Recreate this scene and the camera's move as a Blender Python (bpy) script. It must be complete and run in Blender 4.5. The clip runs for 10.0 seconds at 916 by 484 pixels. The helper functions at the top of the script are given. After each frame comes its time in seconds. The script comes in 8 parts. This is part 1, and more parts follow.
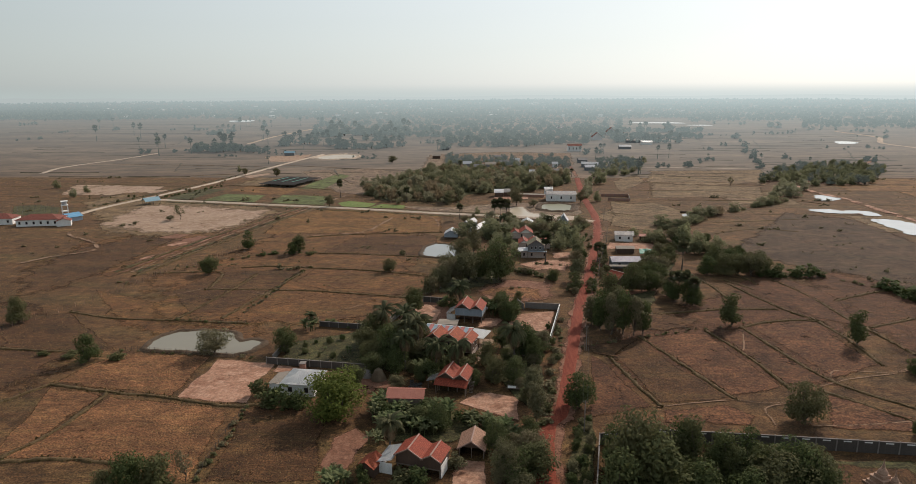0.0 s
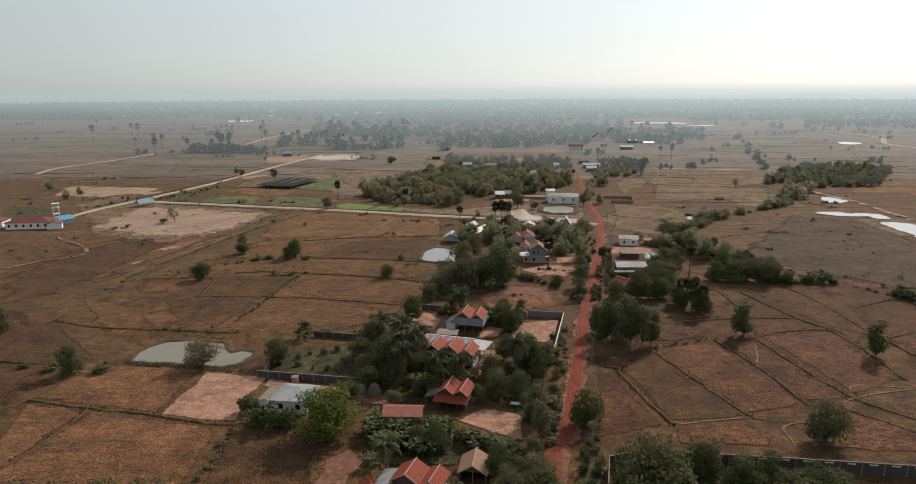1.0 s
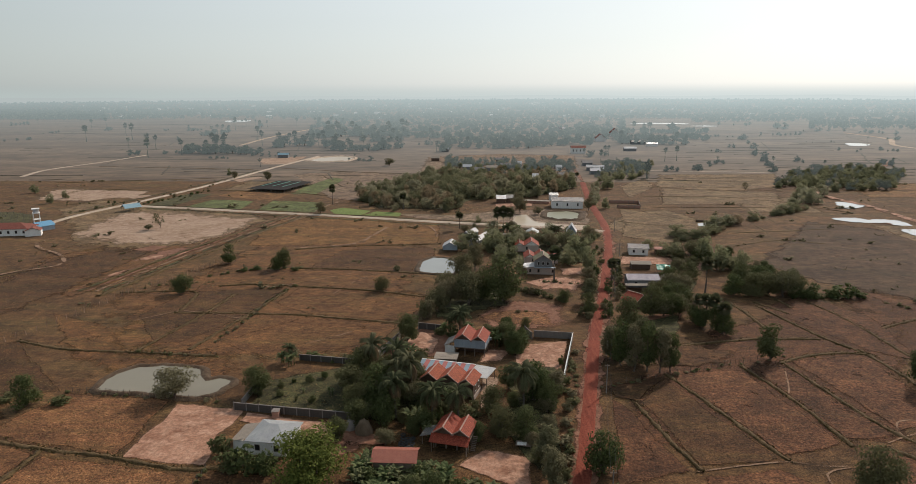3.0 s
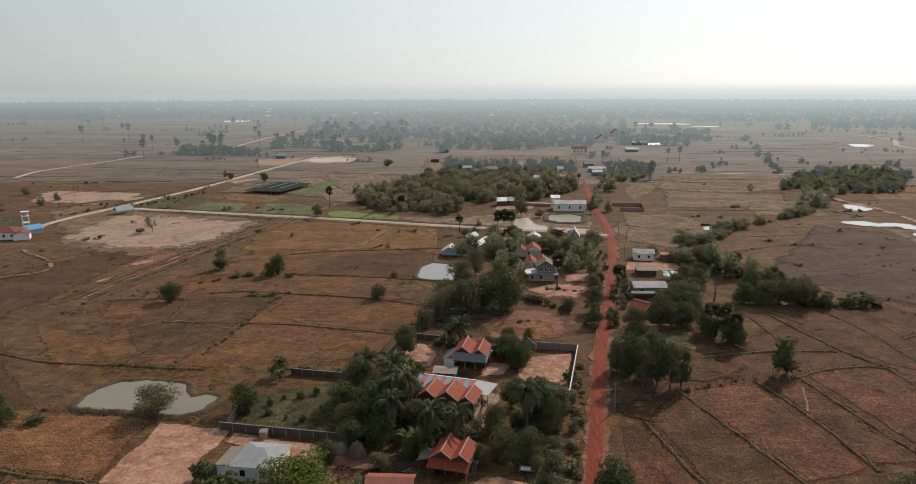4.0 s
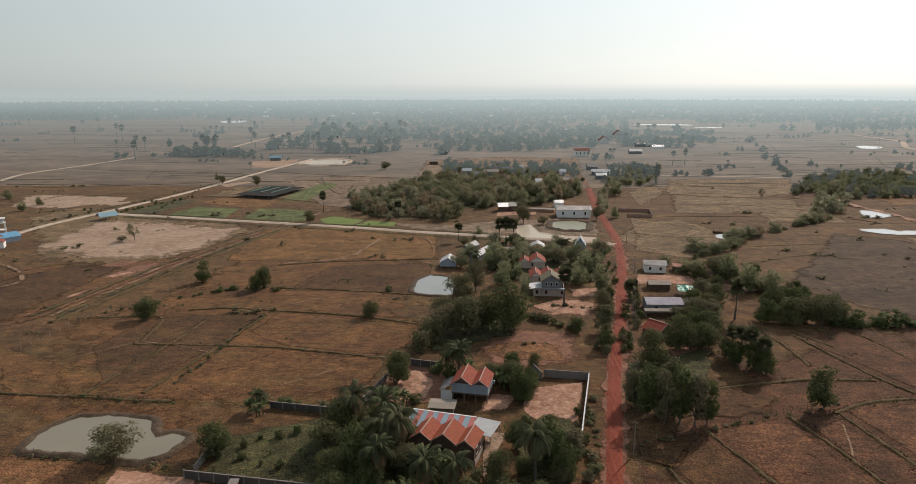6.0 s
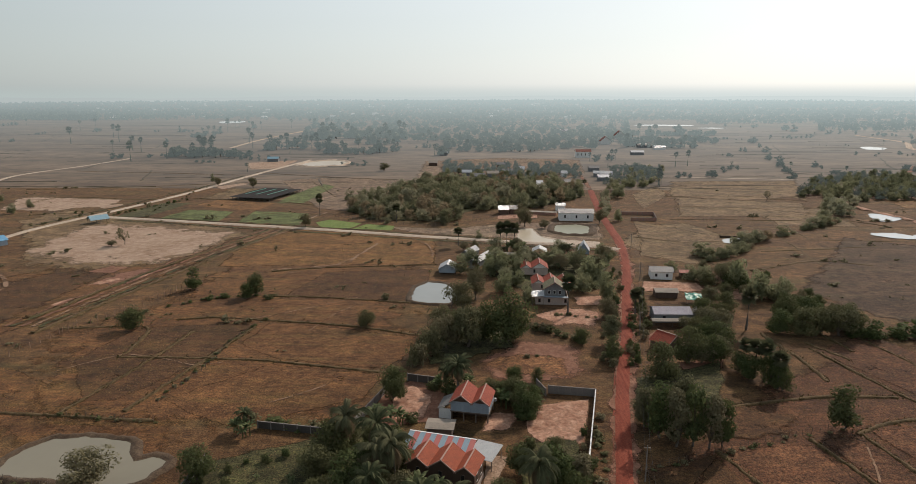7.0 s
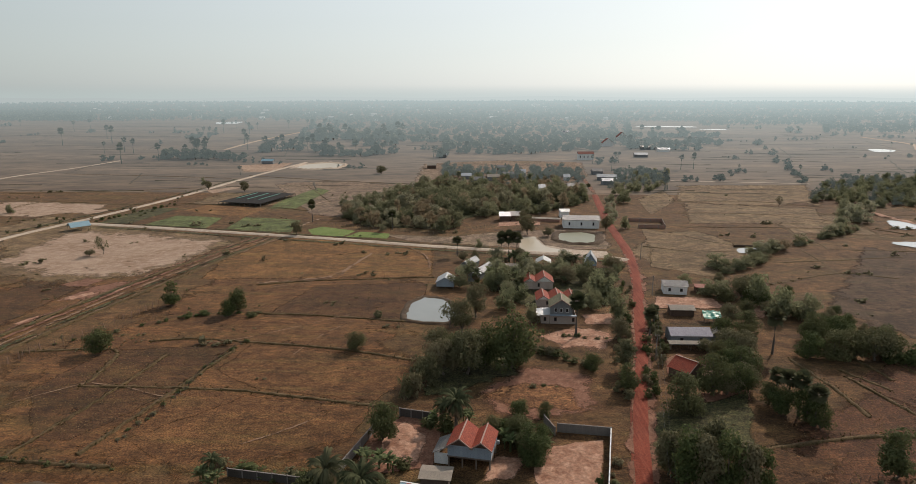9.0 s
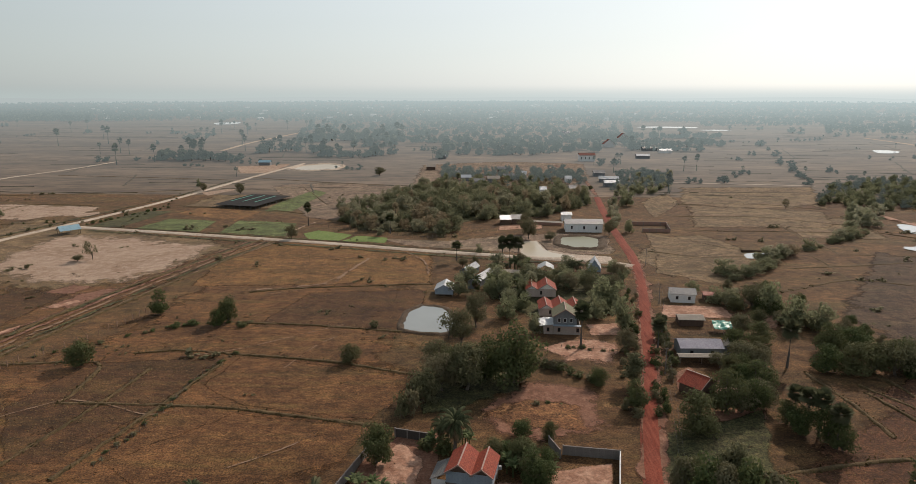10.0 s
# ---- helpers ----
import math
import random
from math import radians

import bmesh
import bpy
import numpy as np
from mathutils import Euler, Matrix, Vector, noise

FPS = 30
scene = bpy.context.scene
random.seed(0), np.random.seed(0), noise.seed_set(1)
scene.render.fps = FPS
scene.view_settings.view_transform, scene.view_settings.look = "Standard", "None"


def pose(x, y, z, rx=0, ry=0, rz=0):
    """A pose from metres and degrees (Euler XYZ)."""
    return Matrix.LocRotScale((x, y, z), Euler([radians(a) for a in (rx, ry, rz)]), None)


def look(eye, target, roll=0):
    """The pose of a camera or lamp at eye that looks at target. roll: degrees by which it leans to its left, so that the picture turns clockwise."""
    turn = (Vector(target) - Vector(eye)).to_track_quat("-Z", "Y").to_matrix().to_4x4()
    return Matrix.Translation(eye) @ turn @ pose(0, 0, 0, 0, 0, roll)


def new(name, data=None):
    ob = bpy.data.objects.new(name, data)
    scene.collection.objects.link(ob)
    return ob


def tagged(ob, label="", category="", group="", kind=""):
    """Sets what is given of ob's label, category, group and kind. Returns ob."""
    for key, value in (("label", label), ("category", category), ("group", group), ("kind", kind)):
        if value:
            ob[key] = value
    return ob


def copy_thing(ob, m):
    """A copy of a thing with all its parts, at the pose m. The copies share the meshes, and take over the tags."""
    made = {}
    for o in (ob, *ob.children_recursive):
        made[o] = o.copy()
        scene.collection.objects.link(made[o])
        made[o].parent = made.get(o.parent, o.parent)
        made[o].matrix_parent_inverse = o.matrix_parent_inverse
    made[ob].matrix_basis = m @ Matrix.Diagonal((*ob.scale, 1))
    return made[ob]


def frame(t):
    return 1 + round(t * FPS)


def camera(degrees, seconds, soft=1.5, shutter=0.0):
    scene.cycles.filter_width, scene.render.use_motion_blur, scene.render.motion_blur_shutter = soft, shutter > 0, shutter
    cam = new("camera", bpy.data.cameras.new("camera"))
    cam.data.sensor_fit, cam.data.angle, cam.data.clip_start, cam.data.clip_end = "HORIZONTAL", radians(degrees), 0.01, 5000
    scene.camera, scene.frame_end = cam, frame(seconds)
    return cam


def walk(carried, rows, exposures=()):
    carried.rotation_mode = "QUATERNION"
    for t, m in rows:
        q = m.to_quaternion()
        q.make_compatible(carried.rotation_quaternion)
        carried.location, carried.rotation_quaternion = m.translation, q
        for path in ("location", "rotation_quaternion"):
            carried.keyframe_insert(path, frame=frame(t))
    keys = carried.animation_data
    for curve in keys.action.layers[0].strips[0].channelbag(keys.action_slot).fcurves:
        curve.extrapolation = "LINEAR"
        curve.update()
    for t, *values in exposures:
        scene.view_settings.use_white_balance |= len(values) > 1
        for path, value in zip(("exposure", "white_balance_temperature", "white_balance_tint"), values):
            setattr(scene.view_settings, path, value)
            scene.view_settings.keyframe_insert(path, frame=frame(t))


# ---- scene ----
cam = camera(70, 10.0, soft=0.5)
PATH = [
    (0.0, (2.064, -1.704, 71.549), (-2.299, 95.584, 48.833), -0.30),
    (0.5, (1.831, 2.516, 71.563), (-2.520, 99.802, 48.834), -0.29),
    (1.0, (1.612, 6.792, 71.581), (-2.728, 104.076, 48.843), -0.28),
    (1.5, (1.405, 11.119, 71.604), (-2.923, 108.401, 48.857), -0.27),
    (2.0, (1.211, 15.489, 71.630), (-3.107, 112.771, 48.878), -0.25),
    (2.5, (1.026, 19.897, 71.659), (-3.279, 117.178, 48.903), -0.24),
    (3.0, (0.852, 24.338, 71.690), (-3.440, 121.619, 48.933), -0.23),
    (3.5, (0.687, 28.805, 71.722), (-3.592, 126.088, 48.966), -0.22),
    (4.0, (0.531, 33.295, 71.755), (-3.736, 130.578, 49.002), -0.20),
    (4.5, (0.381, 37.801, 71.789), (-3.871, 135.086, 49.041), -0.19),
    (5.0, (0.239, 42.320, 71.822), (-4.000, 139.608, 49.081), -0.18),
    (5.5, (0.102, 46.847, 71.854), (-4.122, 144.137, 49.122), -0.17),
    (6.0, (-0.029, 51.378, 71.884), (-4.239, 148.672, 49.164), -0.15),
    (6.5, (-0.156, 55.910, 71.911), (-4.351, 153.208, 49.205), -0.14),
    (7.0, (-0.280, 60.439, 71.935), (-4.460, 157.741, 49.245), -0.13),
    (7.5, (-0.402, 64.961, 71.956), (-4.565, 162.268, 49.283), -0.11),
    (8.0, (-0.521, 69.474, 71.972), (-4.669, 166.786, 49.319), -0.10),
    (8.5, (-0.640, 73.975, 71.983), (-4.771, 171.293, 49.352), -0.09),
    (9.0, (-0.759, 78.462, 71.988), (-4.873, 175.786, 49.381), -0.08),
    (9.5, (-0.878, 82.933, 71.986), (-4.976, 180.264, 49.406), -0.06),
    (10.0, (-0.999, 87.385, 71.977), (-5.079, 184.723, 49.426), -0.05),
]
walk(cam, [(t, look(eye, target, roll)) for t, eye, target, roll in PATH])

# ---- daylight: hazy dry-season sky, sun ahead and to the east ----
SUN_EL, SUN_AZ = 35.0, 34.0
world = bpy.data.worlds.new("hazy_sky")
scene.world = world
world.use_nodes = True
wn, wl = world.node_tree.nodes, world.node_tree.links
sky = wn.new("ShaderNodeTexSky")
sky.sky_type, sky.sun_disc = "NISHITA", False
sky.sun_elevation, sky.sun_rotation = radians(SUN_EL), radians(SUN_AZ)
sky.altitude, sky.air_density, sky.dust_density, sky.ozone_density = 0.0, 1.0, 1.0, 1.0
grey = wn.new("ShaderNodeHueSaturation")
grey.inputs["Saturation"].default_value = 0.5
wl.new(sky.outputs[0], grey.inputs["Color"])
veil = wn.new("ShaderNodeMix")
veil.data_type = "RGBA"
way = wn.new("ShaderNodeTexCoord")
split = wn.new("ShaderNodeSeparateXYZ")
thin = wn.new("ShaderNodeMapRange")  # the haze lies low and thins towards the zenith
thin.interpolation_type = "SMOOTHERSTEP"
thin.inputs[1].default_value, thin.inputs[2].default_value, thin.inputs[3].default_value, thin.inputs[4].default_value = -0.25, 0.75, 0.88, 0.42
wl.new(way.outputs["Generated"], split.inputs[0])
wl.new(split.outputs[2], thin.inputs[0])
wl.new(thin.outputs[0], veil.inputs[0])
sunward = wn.new("ShaderNodeVectorMath")  # the haze glows towards the sun and is dull away from it
sunward.operation = "DOT_PRODUCT"
sunward.inputs[1].default_value = (math.sin(radians(SUN_AZ)), math.cos(radians(SUN_AZ)), 0.0)
wl.new(way.outputs["Generated"], sunward.inputs[0])
glowing = wn.new("ShaderNodeMapRange")
glowing.inputs[1].default_value, glowing.inputs[2].default_value = 0.25, 0.95
wl.new(sunward.outputs["Value"], glowing.inputs[0])
haze = wn.new("ShaderNodeMix")
haze.data_type = "RGBA"
haze.inputs[6].default_value, haze.inputs[7].default_value = (2.25, 2.55, 2.55, 1), (3.78, 4.06, 4.1, 1)
wl.new(glowing.outputs[0], haze.inputs[0])
wl.new(haze.outputs[2], veil.inputs[7])
wl.new(grey.outputs[0], veil.inputs[6])
wl.new(veil.outputs[2], wn["Background"].inputs[0])
wn["Background"].inputs[1].default_value = 0.175
sun = new("sun", bpy.data.lights.new("sun", "SUN"))
sun.data.energy, sun.data.angle, sun.data.color = 3.6, radians(0.8), (1.0, 0.855, 0.73)
a, e = radians(SUN_AZ), radians(SUN_EL)
sun.matrix_world = look((math.sin(a) * math.cos(e) * 200, math.cos(a) * math.cos(e) * 200, math.sin(e) * 200), (0, 0, 0))


# ---- materials ----
def shader(name):
    m = bpy.data.materials.new(name)
    m.use_nodes = True
    return m, m.node_tree.nodes, m.node_tree.links, m.node_tree.nodes["Principled BSDF"]


def noise_node(n, l, coord, scale, detail=4.0, rough=0.6, stretch=None):
    tex = n.new("ShaderNodeTexNoise")
    tex.inputs["Scale"].default_value, tex.inputs["Detail"].default_value, tex.inputs["Roughness"].default_value = scale, detail, rough
    if stretch:
        mp = n.new("ShaderNodeMapping")
        mp.inputs["Scale"].default_value = stretch[:3]
        mp.inputs["Rotation"].default_value = (0, 0, radians(stretch[3]))
        l.new(coord, mp.inputs[0])
        coord = mp.outputs[0]
    l.new(coord, tex.inputs["Vector"])
    return tex


def ramp(n, l, src, lo, hi):
    r = n.new("ShaderNodeMapRange")
    r.inputs[1].default_value, r.inputs[2].default_value = lo, hi
    l.new(src, r.inputs[0])
    return r.outputs[0]


def blend(n, l, fac, c1, c2):
    m = n.new("ShaderNodeMix")
    m.data_type = "RGBA"
    if isinstance(fac, float):
        m.inputs[0].default_value = fac
    else:
        l.new(fac, m.inputs[0])
    for slot, c in ((6, c1), (7, c2)):
        if isinstance(c, tuple):
            m.inputs[slot].default_value = (*c, 1)
        else:
            l.new(c, m.inputs[slot])
    return m.outputs[2]


def bump(n, l, bsdf, height, strength, dist):
    b = n.new("ShaderNodeBump")
    b.inputs["Strength"].default_value, b.inputs["Distance"].default_value = strength, dist
    l.new(height, b.inputs["Height"])
    l.new(b.outputs[0], bsdf.inputs["Normal"])


def earth(name, dark, mid, light, big=0.02, small=0.5, rows=None, feather=False, bumpy=0.6, grit=2.4, sheen=0.04, olive=None, coarse=0.4):
    """Soil or stubble: broad stains, clumps and grit; rows: stretch of furrows; feather: the edge breaks up by the mesh's 'inside' weight."""
    m, n, l, b = shader(name)
    geo = n.new("ShaderNodeNewGeometry").outputs["Position"]
    t1, t2 = noise_node(n, l, geo, big, 5, 0.65), noise_node(n, l, geo, small, 6, 0.7, rows)
    t3 = noise_node(n, l, geo, grit, 4, 0.75)
    c = blend(n, l, ramp(n, l, t1.outputs[0], 0.36, 0.64), dark, mid)
    if olive:
        t5 = noise_node(n, l, geo, big * 2.7, 4, 0.7, (0.35, 2.2, 1, -24))
        c = blend(n, l, ramp(n, l, t5.outputs[0], 0.47, 0.66), c, olive)
        t6 = noise_node(n, l, geo, 0.09, 4, 0.7, (2.0, 0.3, 1, 14))
        c = blend(n, l, ramp(n, l, t6.outputs[0], 0.58, 0.85), c, light)
    c = blend(n, l, ramp(n, l, t2.outputs[0], 0.44, 0.72), c, light)
    g = n.new("ShaderNodeMix")
    g.data_type, g.blend_type = "RGBA", "MULTIPLY"
    g.inputs[0].default_value = 0.9 if olive else coarse
    l.new(c, g.inputs[6])
    l.new(blend(n, l, ramp(n, l, t3.outputs[0], 0.40, 0.61), (0.40, 0.36, 0.33), (1.64, 1.59, 1.52)), g.inputs[7])
    c = g.outputs[2]
    if olive:
        for scale, lo, hi, deep, pale, way in ((0.42, 0.40, 0.62, (0.66, 0.65, 0.64), (1.32, 1.31, 1.28), (0.6, 1.7, 1, 8)), (0.16, 0.38, 0.64, (0.58, 0.57, 0.55), (1.40, 1.38, 1.34), None), (0.045, 0.40, 0.62, (0.72, 0.72, 0.70), (1.25, 1.25, 1.23), (0.7, 1.5, 1, 15))):
            g2 = n.new("ShaderNodeMix")
            g2.data_type, g2.blend_type = "RGBA", "MULTIPLY"
            g2.inputs[0].default_value = 0.9
            l.new(c, g2.inputs[6])
            l.new(blend(n, l, ramp(n, l, noise_node(n, l, geo, scale, 7, 0.78, way).outputs[0], lo, hi), deep, pale), g2.inputs[7])
            c = g2.outputs[2]
    l.new(c, b.inputs["Base Color"])
    b.inputs["Roughness"].default_value = 0.95
    b.inputs["Specular IOR Level"].default_value = 0.15
    b.inputs["Sheen Weight"].default_value, b.inputs["Sheen Roughness"].default_value = sheen, 0.45
    b.inputs["Sheen Tint"].default_value = (1.0, 0.93, 0.85, 1)
    bump(n, l, b, t3.outputs[0], bumpy, 0.3)
    if feather:
        at = n.new("ShaderNodeAttribute")
        at.attribute_name = "inside"
        t4 = noise_node(n, l, geo, 0.10, 7, 0.72)
        add = n.new("ShaderNodeMath")
        add.operation = "ADD"
        l.new(at.outputs["Fac"], add.inputs[0])
        l.new(ramp(n, l, t4.outputs[0], 0.24, 0.76), add.inputs[1])
        l.new(ramp(n, l, add.outputs[0], 0.74, 0.98), b.inputs["Alpha"])
    return m


def painted(name, c1, c2, scale=0.6, rough=0.6, metal=0.0, streak=(1, 1, 0.15, 0), spec=0.4, ribs=0.0, weather=0.5):
    """Weathered sheet, wall or timber: two tones in streaks; ribs: waves a metre of a corrugated sheet."""
    m, n, l, b = shader(name)
    tc = n.new("ShaderNodeTexCoord").outputs["Object"]
    t1, t2 = noise_node(n, l, tc, scale, 5, 0.7, streak), noise_node(n, l, tc, scale * 6, 4, 0.7)
    c = blend(n, l, ramp(n, l, t1.outputs[0], 0.5 - 0.22, 0.5 + 0.25), c1, c2)
    dirt = tuple(v * 0.55 for v in c1)
    c = blend(n, l, ramp(n, l, t2.outputs[0], 0.52, 0.95 - 0.25 * weather), c, dirt)
    l.new(c, b.inputs["Base Color"])
    b.inputs["Roughness"].default_value, b.inputs["Metallic"].default_value = rough, metal
    b.inputs["Specular IOR Level"].default_value = spec
    if ribs:
        w = n.new("ShaderNodeTexWave")
        w.inputs["Scale"].default_value = ribs
        l.new(tc, w.inputs["Vector"])
        bump(n, l, b, w.outputs["Fac"], 0.6, 0.05)
    else:
        bump(n, l, b, t2.outputs[0], 0.3, 0.03)
    return m


def tiled(name, c1, c2, c3, course=0.33):
    """Clay tiles: courses across the slope and columns down it, uneven firing, dark lichen."""
    m, n, l, b = shader(name)
    tc = n.new("ShaderNodeTexCoord").outputs["Object"]
    br = n.new("ShaderNodeTexBrick")
    br.inputs["Scale"].default_value = 1.0
    br.inputs["Brick Width"].default_value, br.inputs["Row Height"].default_value = course * 0.8, course
    br.inputs["Mortar Size"].default_value, br.inputs["Mortar Smooth"].default_value = 0.035, 0.6
    br.inputs["Color1"].default_value, br.inputs["Color2"].default_value = (*c1, 1), (*c2, 1)
    br.inputs["Mortar"].default_value = (*(v * 0.6 for v in c1), 1)
    l.new(tc, br.inputs["Vector"])
    t1 = noise_node(n, l, tc, 0.7, 5, 0.75)
    t2 = noise_node(n, l, tc, 4.5, 4, 0.75)
    c = blend(n, l, ramp(n, l, t1.outputs[0], 0.46, 0.70), br.outputs["Color"], c3)
    c = blend(n, l, ramp(n, l, t2.outputs[0], 0.50, 0.68), c, tuple(v * 1.35 for v in c2))
    l.new(c, b.inputs["Base Color"])
    b.inputs["Roughness"].default_value = 0.75
    b.inputs["Specular IOR Level"].default_value = 0.15
    bump(n, l, b, br.outputs["Fac"], -0.5, 0.04)
    return m


def leafage(name, c1, c2, c3, thin=0.3):
    m, n, l, b = shader(name)
    geo = n.new("ShaderNodeNewGeometry")
    oi = n.new("ShaderNodeObjectInfo")
    c = blend(n, l, geo.outputs["Random Per Island"], c1, c2)
    c = blend(n, l, ramp(n, l, oi.outputs["Random"], 0.2, 1.2), c, c3)
    l.new(c, b.inputs["Base Color"])
    b.inputs["Roughness"].default_value = 0.75
    b.inputs["Specular IOR Level"].default_value = 0.05
    tr = n.new("ShaderNodeBsdfTranslucent")
    l.new(c, tr.inputs[0])
    mx = n.new("ShaderNodeMixShader")
    mx.inputs[0].default_value = thin
    l.new(b.outputs[0], mx.inputs[1])
    l.new(tr.outputs[0], mx.inputs[2])
    l.new(mx.outputs[0], n["Material Output"].inputs[0])
    return m


def water(name, murk, rough=0.06):
    m, n, l, b = shader(name)
    geo = n.new("ShaderNodeNewGeometry").outputs["Position"]
    t = noise_node(n, l, geo, 0.08, 4)
    l.new(blend(n, l, t.outputs[0], murk, tuple(v * 0.75 for v in murk)), b.inputs["Base Color"])
    b.inputs["Roughness"].default_value = rough
    b.inputs["IOR"].default_value = 1.33
    bump(n, l, b, noise_node(n, l, geo, 1.5, 3).outputs[0], 0.05, 0.05)
    return m


def painted_haze(name, near, far, glow, y0, y1):
    """Far plain and woods: haze painted in as emission, growing towards the horizon."""
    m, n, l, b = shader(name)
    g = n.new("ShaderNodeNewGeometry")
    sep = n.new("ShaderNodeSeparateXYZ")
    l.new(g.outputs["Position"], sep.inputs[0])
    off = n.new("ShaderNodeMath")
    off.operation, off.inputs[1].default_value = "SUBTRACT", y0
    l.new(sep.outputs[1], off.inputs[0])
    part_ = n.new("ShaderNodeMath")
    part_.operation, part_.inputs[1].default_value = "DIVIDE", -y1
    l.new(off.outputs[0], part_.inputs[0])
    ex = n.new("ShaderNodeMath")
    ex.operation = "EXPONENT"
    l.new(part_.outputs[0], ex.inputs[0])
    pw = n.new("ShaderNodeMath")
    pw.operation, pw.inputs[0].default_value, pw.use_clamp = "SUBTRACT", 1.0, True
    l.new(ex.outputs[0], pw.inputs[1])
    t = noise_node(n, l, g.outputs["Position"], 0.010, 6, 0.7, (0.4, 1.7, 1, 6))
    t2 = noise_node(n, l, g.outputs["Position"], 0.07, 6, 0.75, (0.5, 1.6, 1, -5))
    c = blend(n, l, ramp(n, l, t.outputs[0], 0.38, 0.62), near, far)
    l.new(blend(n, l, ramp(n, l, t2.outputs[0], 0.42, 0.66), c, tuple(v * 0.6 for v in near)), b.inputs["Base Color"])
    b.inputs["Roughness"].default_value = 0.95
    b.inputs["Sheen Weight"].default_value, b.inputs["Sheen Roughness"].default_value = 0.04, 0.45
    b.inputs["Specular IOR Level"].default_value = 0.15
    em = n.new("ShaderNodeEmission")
    # painted haze glow: duller to the west, brighter towards the sun
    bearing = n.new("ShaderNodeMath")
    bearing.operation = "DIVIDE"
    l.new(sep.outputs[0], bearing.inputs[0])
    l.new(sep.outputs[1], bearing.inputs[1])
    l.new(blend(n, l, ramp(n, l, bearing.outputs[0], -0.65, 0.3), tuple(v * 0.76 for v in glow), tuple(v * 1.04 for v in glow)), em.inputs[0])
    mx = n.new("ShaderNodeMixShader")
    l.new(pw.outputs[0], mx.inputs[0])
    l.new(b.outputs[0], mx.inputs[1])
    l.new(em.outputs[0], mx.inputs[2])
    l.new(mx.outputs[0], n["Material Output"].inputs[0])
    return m


